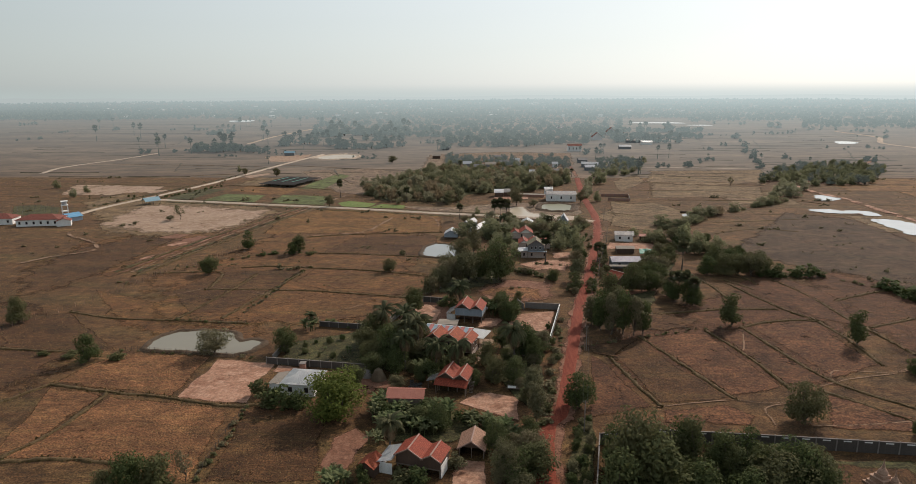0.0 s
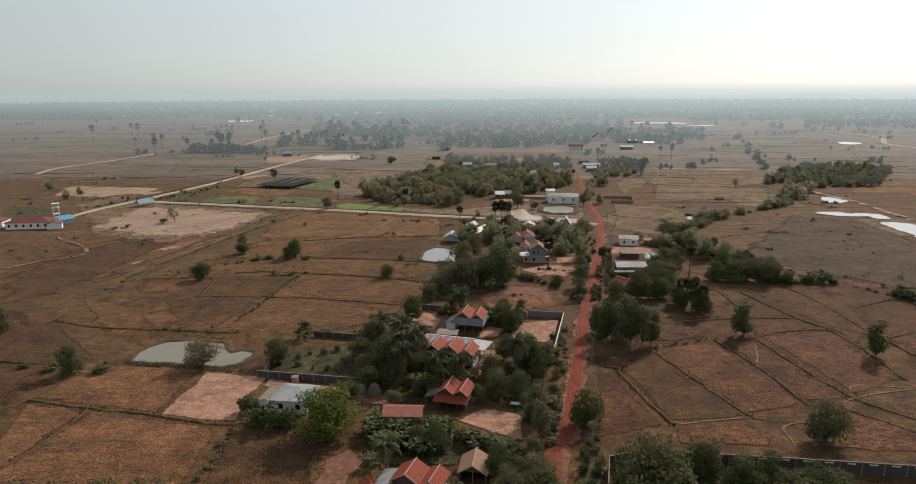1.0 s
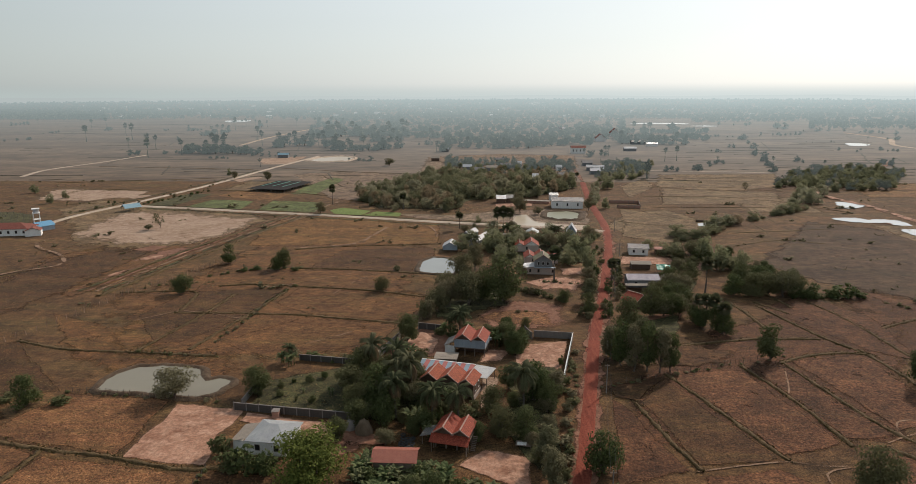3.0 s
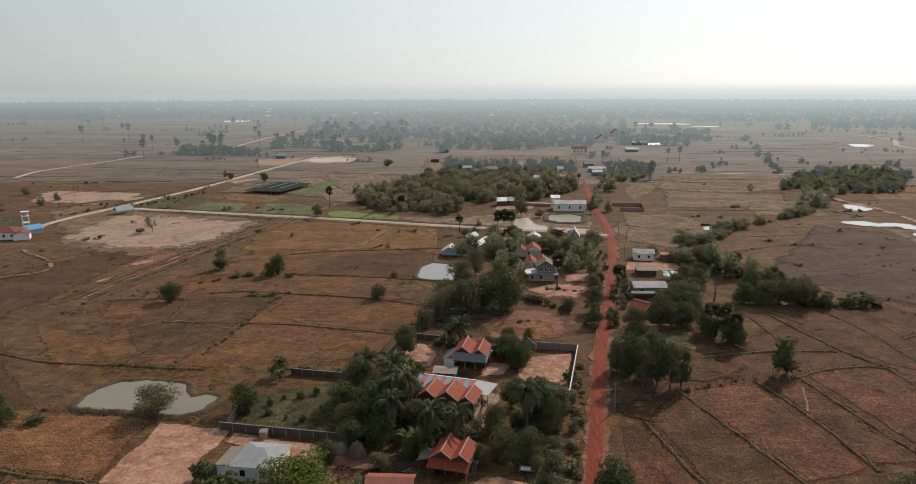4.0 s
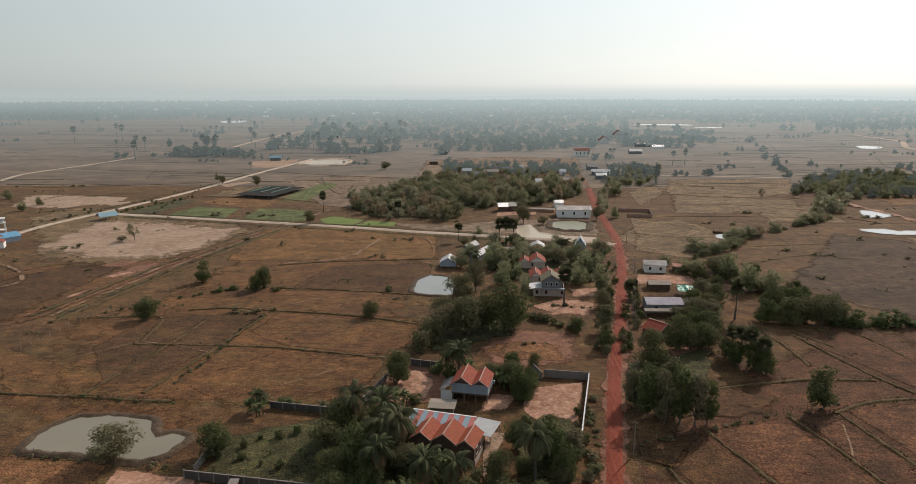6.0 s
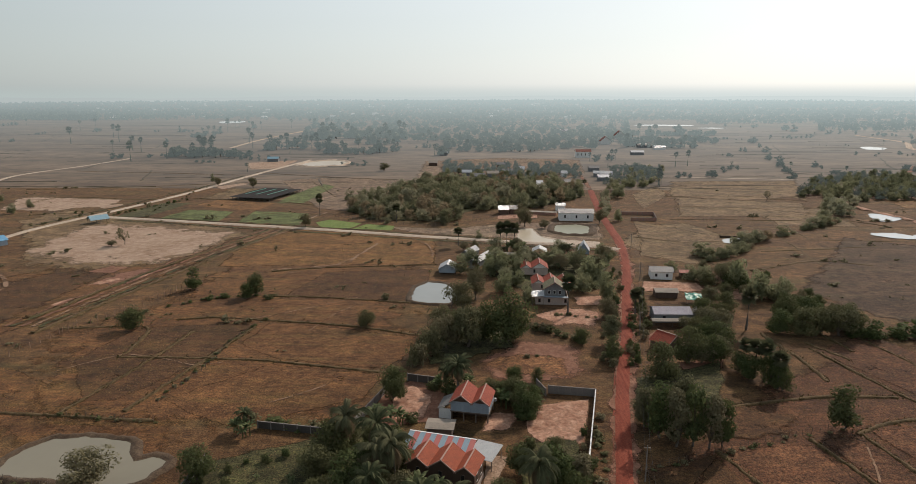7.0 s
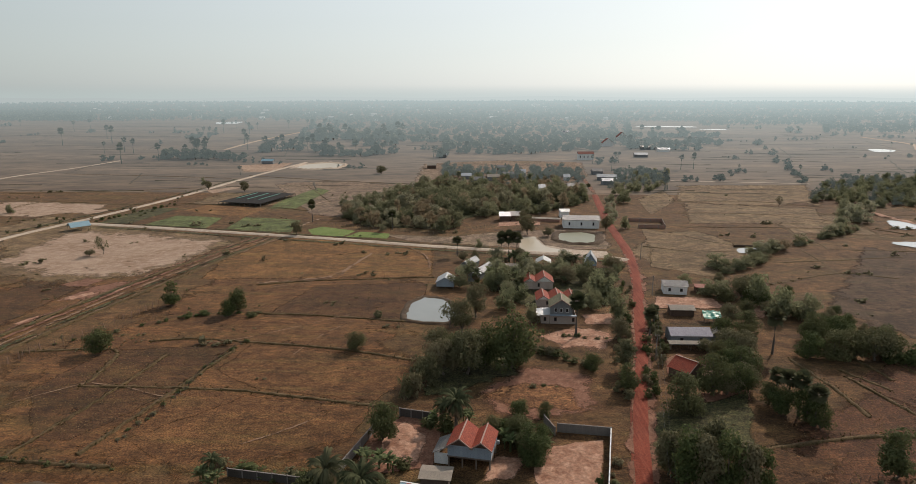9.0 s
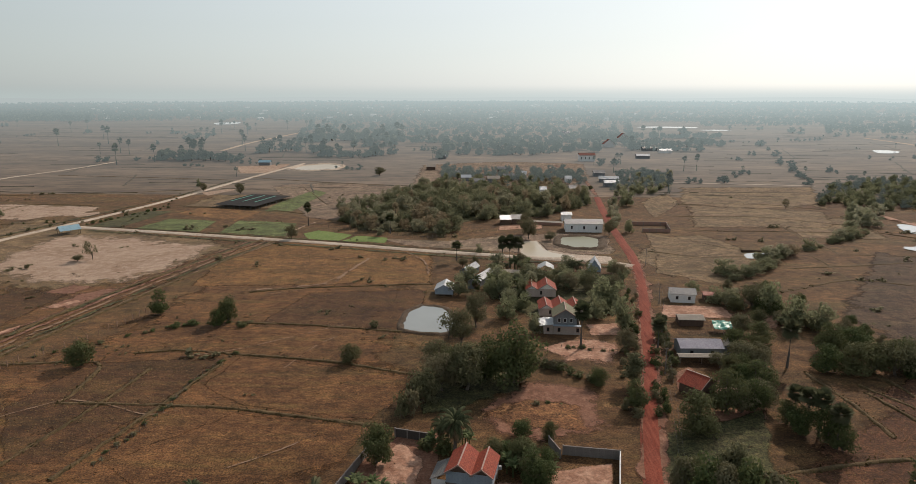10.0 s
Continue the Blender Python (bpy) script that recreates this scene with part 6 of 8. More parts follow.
# ---- front house by the drive ----
D, dw = stilt_house((-15.3, 109.4), (-6.2, 109.2), (1.5, 1), 4.8, 1.8, 2.0, 1.6, "tile_red", "brown_wall", "brown_wall", "timber house with weathered red tiled gables", windows=0, turn=-15)
part("plaster_wall", boxed(dw + 0.02, dw + 0.14, 0.1, 3.5, 0, 2.6), "white", D)
lean_to(D, -3.2, -0.1, -1.6, 4.2, 2.4, 3.3, "left", "zinc", "white")
shed((-22.1, 109.0), (-19.0, 107.9), 3.6, 2.2, 1.0, "tile_old", "brown_wall", "small hut with an old tiled roof", name="hut")
shed((-3.3, 115.7), (1.8, 115.1), 5.5, 2.3, 1.6, "tile_brown", "brown_wall", "dark open hut under a brown tiled gable", name="hut", open_front=True, cap="ridge")

# haystacks, tyres, table
for x, y, r, h, mt, lb in ((-28.3, 152.3, 1.5, 2.2, "concrete", "grey covered heap beside the haystack"), (-25.1, 150.8, 2.0, 3.1, "straw", "brown haystack behind the houses")):
    bm = bmesh.new()
    bmesh.ops.create_icosphere(bm, subdivisions=4, radius=1)
    for v in bm.verts:
        k = 1 + 0.12 * noise.noise(v.co * 3)
        v.co = Vector((v.co.x * r * k * (1 - 0.3 * max(0, v.co.z)), v.co.y * r * k * (1 - 0.3 * max(0, v.co.z)), max(-0.05, v.co.z) * h * k))
    o = obj("haystack", bm, mt, smooth=True)
    o.location = (x, y, 0)
    tagged(o, lb, "haystack")
tyre_rng = random.Random(3)
tx, ty = -15.0, 147.4
bm = bmesh.new()
for k in range(12):
    a1 = [(0.45 + 0.17 * math.cos(q * math.tau / 6), 0.13 * math.sin(q * math.tau / 6)) for q in range(6)]
    rings = [[bm.verts.new((r0 * math.cos(k * math.tau / 12), r0 * math.sin(k * math.tau / 12), z0 + 0.13)) for r0, z0 in a1]]
    if k:
        for q in range(6):
            bm.faces.new((last[q], last[(q + 1) % 6], rings[0][(q + 1) % 6], rings[0][q]))
    else:
        first_ring = rings[0]
    last = rings[0]
for q in range(6):
    bm.faces.new((last[q], last[(q + 1) % 6], first_ring[(q + 1) % 6], first_ring[q]))
tyre = obj("tyre", bm, "rubber", smooth=True)
tagged(tyre, "grey old tyre lying in the yard", "tyre", "tyres in the yard")
tyre.location = (tx, ty, 0)
for k in range(13):
    copy_thing(tyre, pose(tx + (k % 3) * 1.0 - 1.4 + tyre_rng.uniform(-0.2, 0.2), ty + (k // 3) * 1.05 - 2 + tyre_rng.uniform(-0.2, 0.2), 0 if k % 4 else 0.27))
mt_, _ = base_of((7.1, 145.6), (10.6, 145.1))
tb = empty("platform", mt_, "low timber platform with pale sheets on it", "platform")
part("deck", boxed(0, 3.2, 0, 2.0, 0.6, 0.72), "timber", tb)
part("sheet", boxed(0.3, 2.2, 0.2, 1.4, 0.725, 0.76), "white", tb)
posts(tb, 0.1, 3.1, 0.1, 1.9, 0.6, 2, 2, r=0.05)

# ---- walls of the compounds ----
wall_run((15.2, 207.7), (26.4, 206.3), 2.0, "concrete", label="stained concrete garden wall behind the courtyard")
wall_run((26.4, 206.3), (20.4, 176.6), 1.9, "concrete_dark", panel=2.6, cap="white", label="roadside wall with pale posts")
wall_run((-19.7, 213.3), (-11.7, 211.3), 2.0, "concrete_dark", label="dark concrete garden wall")
wall_run((-28.5, 190.0), (-24.2, 206.3), 2.0, "concrete", label="concrete garden wall seen along its length")
wall_run((12.7, 211.4), (14.5, 206.2), 1.9, "concrete", label="short concrete wall")
wall_run((-56.8, 159.8), (-26.4, 155.6), 1.8, "concrete_dark", label="long dark concrete wall behind the white house")
wall_run((-55.7, 161.6), (-55.4, 174.8), 1.6, "concrete", label="concrete wall beside the garden")
wall_run((-49.6, 188.5), (-34.4, 186.1), 1.6, "concrete_dark", label="dark wall behind the garden plot")
wall_run((25.5, 121.2), (32.5, 123.7), 2.6, "concrete_dark", panel=4.0, label="dark temple wall with white vent strips", slot=True)
wall_run((57.0, 122.0), (112.2, 117.5), 2.6, "concrete_dark", panel=4.0, label="dark temple wall with white vent strips", slot=True)
wall_run((32.5, 123.7), (56.8, 122.0), 2.6, "concrete_dark", panel=4.0, label="dark temple wall with white vent strips", slot=True)
wall_run((25.4, 120.7), (20.5, 95.4), 2.6, "concrete_dark", panel=4.0, label="dark temple wall along the road")
wall_run((79.7, 442.9), (97.9, 442.0), 1.8, "brick_wall", label="low raw brick enclosure")
wall_run((81.2, 424.7), (95.1, 423.8), 1.8, "brick_wall", label="low raw brick enclosure")
wall_run((95.1, 423.8), (97.9, 442.0), 1.8, "brick_wall", label="low raw brick enclosure")
fence((-129.2, 243.7, -125.2, 251.6, -115.6, 275.9, -112.1, 299.1), 3.0, 1.8, label="line of pale posts along the field", r=0.12, material="stone")
fence((-147.6, 182.1, -139.9, 198.6, -132.8, 221.3, -127.8, 248.9), 3.2, 1.8, label="line of pale posts along the field", r=0.12, material="stone")
fence((-101.6, 167.3, -94.1, 167.6, -79.5, 165.1, -62.4, 163.6), 1.6, 1.3, label="rough stake fence by the pond")
fence((-97.4, 192.5, -87.6, 191.7, -73.9, 190.5), 2.0, 1.1, label="rough stake fence beside the field")
fence((30.1, 174.9, 48.2, 182.2, 67.7, 190.1, 81.9, 195.1), 2.0, 1.3, label="rough stake fence across the fields")
fence((-52.7, 106.3, -53.6, 121.2, -53.2, 135.6), 1.8, 1.2, label="rough stake fence beside the field")
fence((-77.3, 199.3, -74.5, 219.5, -74.5, 237.7, -71.2, 256.7), 2.2, 1.1, label="overgrown field fence with thin posts")
fence((-89.7, 431.8, -58.2, 415.1, -27.3, 406.7, -1.0, 424.5), 2.5, 1.5, label="stake fence along the grove", r=0.1)
fence((12.0, 266.5, 27.6, 263.6, 38.6, 261.0), 2.2, 1.2, label="rough stake fence by the house")

fence((-297.6, 392.4, -274.9, 399.3), 3.0, 1.5, label="row of pale stakes in the vegetable garden", r=0.12, material="concrete", seed=40)
fence((-290.2, 382.6, -265.8, 389.2), 3.0, 1.5, label="row of pale stakes in the vegetable garden", r=0.12, material="concrete", seed=41)
fence((-283.7, 373.2, -258.5, 378.4), 3.0, 1.5, label="row of pale stakes in the vegetable garden", r=0.12, material="concrete", seed=42)

# ---- northern farmstead ----
h1, _ = stilt_house((17.0, 290.3), (30.9, 290.2), (1, 1.2, 1), 8, 0.6, 2.5, 1.7, "tile_red", "cream", "white", "long house under three red tiled gables with white ends")
h2, _ = stilt_house((13.9, 310.7), (24.4, 310.4), (0.8, 1.3), 8, 0.6, 2.8, 2.1, "tile_red", "cream", "white", "house under red tiled gables with white ends", windows=1)
mI, wI = base_of((17.1, 275.5), (28.0, 274.9))
I = empty("house", mI, "two-storey house, pink walls below, grey timber above, mossy roof", "house")
walls(I, 0, wI, 0, 7.5, 0, 2.9, "cream")
walls(I, wI * 0.27, wI * 0.9, 0.4, 7.3, 2.9, 5.6, "grey_wall")
gable(I, wI * 0.25, wI * 0.92, 0.4, 7.3, 5.6, 2.4, "tile_green", "grey_wall")
part("skirt_roof", boxed(wI * 0.25, wI * 1.02, -0.9, 0.35, 2.9, 3.0), "blue_wall", I)
lean_to(I, -1.2, wI * 0.27, -0.5, 6.0, 2.9, 3.3, "left", "zinc")
for fx in (0.42, 0.58, 0.75):
    window(I, wI * fx, 0.4, 3.8, 0.9, 1.2, "white")
for fx in (0.12, 0.42, 0.93):
    window(I, wI * fx, 0, 0.9, 0.9, 1.2, "brick_wall")
shed((-18.7, 311.5), (-12.2, 311.1), 7, 2.6, 1.9, "zinc", "blue_wall", "blue hut on the pond's bank under a pale metal gable", name="hut", category="hut", lift=0.8)
shed((-7.2, 321.6), (-4.0, 320.2), 16, 2.6, 1.6, "zinc", "grey_wall", "long barn with a grey metal roof", name="barn", category="barn")
shed((-10.6, 336.9), (-7.3, 335.4), 10, 2.6, 1.6, "zinc_bright", "grey_wall", "barn with a bright metal roof", name="barn", category="barn")
shed((4.4, 335.8), (12.3, 335.3), 4, 2.5, 0.5, "fibro", "brown_wall", "low dark shed under a flat grey roof", along="x", open_front=True)
shed((20.6, 343.4), (26.5, 342.8), 6, 2.0, 1.6, "zinc_bright", None, "open pale pavilion roof", name="pavilion", category="pavilion")
shed((40.1, 339.8), (44.9, 339.1), 6, 3.6, 3.4, "zinc", "blue_wall", "tall narrow stilt hut under a steep grey roof", name="stilt_hut", category="hut", lift=1.9)
shed((41.1, 423.2), (60.0, 422.4), 11, 4.6, 1.5, "zinc_old", "white", "long whitewashed barn under a grey metal roof", name="barn", along="x", category="barn", windows=3)
shed((42.6, 453.1), (47.9, 453.3), 5, 3.6, 1.2, "zinc_bright", "white", "small white hut with a pale roof", name="hut", along="x", category="hut")
shed((24.2, 442.4), (40.9, 439.3), 4, 1.7, 0.4, "fibro", "brick_wall", "long low brown brick shed", along="x")
for p1, p2, rf, wl_ in (((7.7, 440.2), (13.1, 440.4), "zinc", "brown_wall"), ((14.1, 442.0), (19.3, 442.2), "zinc_old", "brown_wall"), ((26.0, 645.0), (34.0, 645.3), "zinc_bright", "white"),
                   ((14.1, 625.9), (22.8, 626.2), "zinc_old", "grey_wall"), ((1.1, 611.3), (10.5, 611.7), "fibro", "grey_wall"), ((-9.9, 594.3), (-1.3, 594.6), "zinc_old", "grey_wall"),
                   ((-20.3, 617.5), (-12.7, 617.8), "zinc", "grey_wall"), ((-31.4, 646.9), (-22.4, 647.2), "zinc_old", "grey_wall"), ((63.5, 613.6), (68.2, 613.7), "zinc_bright", "white"),
                   ((38.4, 551.7), (42.5, 551.8), "zinc", "white"), ((59.9, 557.9), (64.5, 558.1), "zinc_old", "grey_wall"), ((90.2, 614.5), (105.0, 611.6), "zinc_bright", "grey_wall"),
                   ((92.3, 651.3), (101.3, 651.6), "zinc_old", "grey_wall"), ((90.3, 588.4), (101.4, 588.8), "zinc", "grey_wall"), ((10.2, 677.2), (18.6, 677.5), "zinc_old", "brown_wall"),
                   ((-55.6, 692.7), (-47.5, 693.0), "fibro", "brown_wall"), ((-52.0, 794.0), (-43.8, 794.3), "zinc", "grey_wall"), ((113.4, 1203.8), (139.8, 1204.6), "zinc", "white"),
                   ((190.9, 900.2), (208.7, 900.8), "zinc_old", "grey_wall"), ((204.3, 870.0), (218.0, 870.5), "zinc", "white"),
                   ((-224.9, 725.9), (-213.9, 726.3), "sky_sheet", "grey_wall"), ((162.4, 804.8), (176.4, 804.6), "zinc", "grey_wall")):
    shed(p1, p2, 7, 3.2, 1.8, rf, wl_, "small far farmhouse under a low gable roof", name="farmhouse", category="house", along="x")

shed((97.0, 775.0), (113.0, 775.5), 9, 6.4, 2.2, "tile_dull", "white", "far white two-storey house under a pink tiled roof", name="farmhouse", category="house", along="x", windows=4)
shed((152.0, 949.6), (166.4, 950.2), 9, 4.5, 6.0, "tile_dull", "white", "far temple hall under a steep red roof", name="temple", category="temple")
shed((190.0, 1051.0), (206.0, 1051.5), 10, 5.0, 7.0, "tile_dull", "white", "far temple hall under a steep red roof", name="temple", category="temple")

# ---- east side of the road ----
shed((64.0, 307.9), (72.1, 306.9), 7, 3.2, 1.2, "zinc_old", "white", "white house under a dark grey metal roof", name="house", along="x", category="house", windows=2)
shed((76.0, 309.6), (79.7, 309.1), 4, 2.3, 0.6, "rust", "brown_wall", "small shed with a rusty roof", along="x")
shed((60.2, 283.9), (67.5, 283.7), 5, 2.3, 0.7, "fibro", "brown_wall", "low hut under a tan fibre roof", name="hut", along="x")
S, sw = shed((53.5, 258.7), (64.7, 258.8), 7, 3.0, 1.3, "slate", "grey_wall", "grey house under a broad grey metal roof", name="house", along="x", category="house", windows=2)
shed((52.1, 254.7), (63.6, 254.8), 2.2, 2.1, 0.3, "fibro", None, "low open porch roof of tan sheets", name="porch", along="x")
shed((65.4, 260.9), (68.0, 260.1), 4, 2.6, 1.0, "fibro", "grey_wall", "small annex under a tan roof", name="annex")
gm, gw2 = base_of((68.6, 277.2), (74.1, 276.4))
tarp = empty("tarpaulin", gm, "green tarpaulin stretched over poles", "tarpaulin")
bm = bmesh.new()
bmesh.ops.create_grid(bm, x_segments=12, y_segments=8, size=1)
for v in bm.verts:
    v.co = Vector(((v.co.x + 1) / 2 * gw2, (v.co.y + 1) * 2.6, 2.2 + 0.5 * noise.noise(Vector((v.co.x * 2, v.co.y * 2, 3))) + 0.5 * v.co.y))
bmesh.ops.solidify(bm, geom=bm.faces[:], thickness=0.03)
part("sheet", bm, "green_tarp", tarp)
posts(tarp, 0.1, gw2 - 0.1, 0.1, 5.0, 2.0, 3, 2, r=0.05)
shed((50.6, 233.7), (56.2, 238.6), 5.5, 2.6, 1.9, "tile_red", "brown_wall", "small house with a worn tiled gable and pale ridge", name="house", category="house", cap="ridge")
shed((54.6, 233.5), (58.9, 231.9), 4, 2.0, 0.5, "tile_brown", "brown_wall", "low shed under a brown roof", along="x")

# ---- mosque-like school with tower, blue roofs, shade house on the west ----
hip_house((-253.5, 335.8), (-232.0, 339.4), 11, 3.6, 2.3, "tile_dull", "white", "long white school under a red hipped roof", windows=6, name="school", category="building")
hip_house((-277.9, 338.5), (-260.0, 342.0), 10, 3.4, 2.2, "tile_dull", "white", "white school wing under a red hipped roof", windows=4, name="school", category="building")
shed((-231.2, 336.3), (-225.1, 339.5), 6, 3.0, 1.4, "tile_dull", "white", "white porch under a red roof", name="porch", category="building")
shed((-232.6, 349.1), (-228.7, 355.9), 8, 2.6, 1.8, "blue_sheet", "blue_wall", "shed with a strong blue sheet roof", along="x")
tm, tww = base_of((-244.8, 362.6), (-242.1, 364.5))
tow = empty("water_tower", tm, "white concrete water tower", "tower")
for px in (0.2, tww - 0.2):
    for py in (0.2, tww - 0.2):
        part("leg", boxed(px - 0.2, px + 0.2, py - 0.2, py + 0.2, 0, 7.0), "white", tow)
for z in (3.2, 6.8, 9.0):
    part("platform", boxed(-0.2, tww + 0.2, -0.2, tww + 0.2, z, z + 0.35), "white", tow)
part("tank", tube(bmesh.new(), [(tww / 2, tww / 2, 7.15), (tww / 2, tww / 2, 9.0)], [tww * 0.42, tww * 0.42], 12), "zinc", tow)
shed((-216.7, 404.5), (-210.8, 411.3), 7, 2.4, 1.9, "sky_sheet", None, "open field shelter with a pale blue roof", name="shelter", along="x", category="shelter")
mV, wV = base_of((-172.9, 488.8), (-143.0, 481.6))
V = empty("shade_house", mV, "long shade house roofed with black net", "greenhouse")
for k in range(4):
    slope(V, (wV * k / 4, 44, 2.0 + 0.1 * (k % 2)), (1, 0, 0), (0, -1, 0), wV / 4 - 0.05, 44, "net", 0.05, "net_roof")
posts(V, 0, wV, 0, 44, 1.95, 9, 12, "concrete", r=0.08)
for k in range(3):
    slope(V, (wV * (0.1 + 0.28 * k), 40, 2.2), (1, 0, 0), (0, -1, 0), 1.0, 26, "green_tarp", 0.03, "green_net")

# temple stupa
def stupa(x, y, s):
    bm = bmesh.new()
    z = 0.0
    for w, h in ((2.2, 0.5), (1.8, 0.5), (1.4, 0.9), (1.55, 0.15), (1.0, 0.6)):
        box(bm, -w, w, -w, w, z, z + h)
        z += h
    prof = ((0.9, 0), (0.95, 0.4), (0.7, 0.9), (0.4, 1.2), (0.45, 1.35), (0.28, 1.5), (0.3, 1.7), (0.15, 2.3), (0.04, 3.2))
    tube(bm, [(0, 0, z + q) for _, q in prof], [r for r, _ in prof], 12)
    o = obj("stupa", bm, "stone")
    o.matrix_world = pose(x, y, 0, 0, 0, 20) @ Matrix.Scale(s, 4)
    tagged(o, "small weathered stone stupa with a tiered spire", "stupa", "stupas of the temple")


stupa(74.8, 108.7, 0.95)
stupa(76.3, 107.3, 0.7)

# ---- power line along the road ----
pole_xy = ((23.1, 126.3), (30.1, 171.5), (46.2, 247.7), (59.4, 305.8), (66.7, 356.4))
pl0 = None
for x, y in pole_xy:
    if pl0 is None:
        pl0 = empty("power_pole", Matrix.Translation((x, y, 0)), "slim concrete power pole beside the road", "pole", "poles along the road")
        part("pole", tube(bmesh.new(), [(0, 0, -0.2), (0, 0, 7.5)], [0.14, 0.09], 8), "concrete", pl0)
        part("crossarm", boxed(-0.6, 0.6, -0.05, 0.05, 7.0, 7.12), "timber", pl0)
    else:
        copy_thing(pl0, Matrix.Translation((x, y, 0)))
for dx in (-0.5, 0.5):
    pts = []
    for (x1, y1), (x2, y2) in zip(pole_xy, pole_xy[1:]):
        for k in range(8):
            t = k / 8
            pts.append((x1 + (x2 - x1) * t + dx, y1 + (y2 - y1) * t, 7.13 - 2.4 * t * (1 - t)))
    w_o = obj("power_line", tube(bmesh.new(), pts, [0.012] * len(pts), 4), "wire")
    tagged(w_o, "thin grey power line strung between poles", "wire")

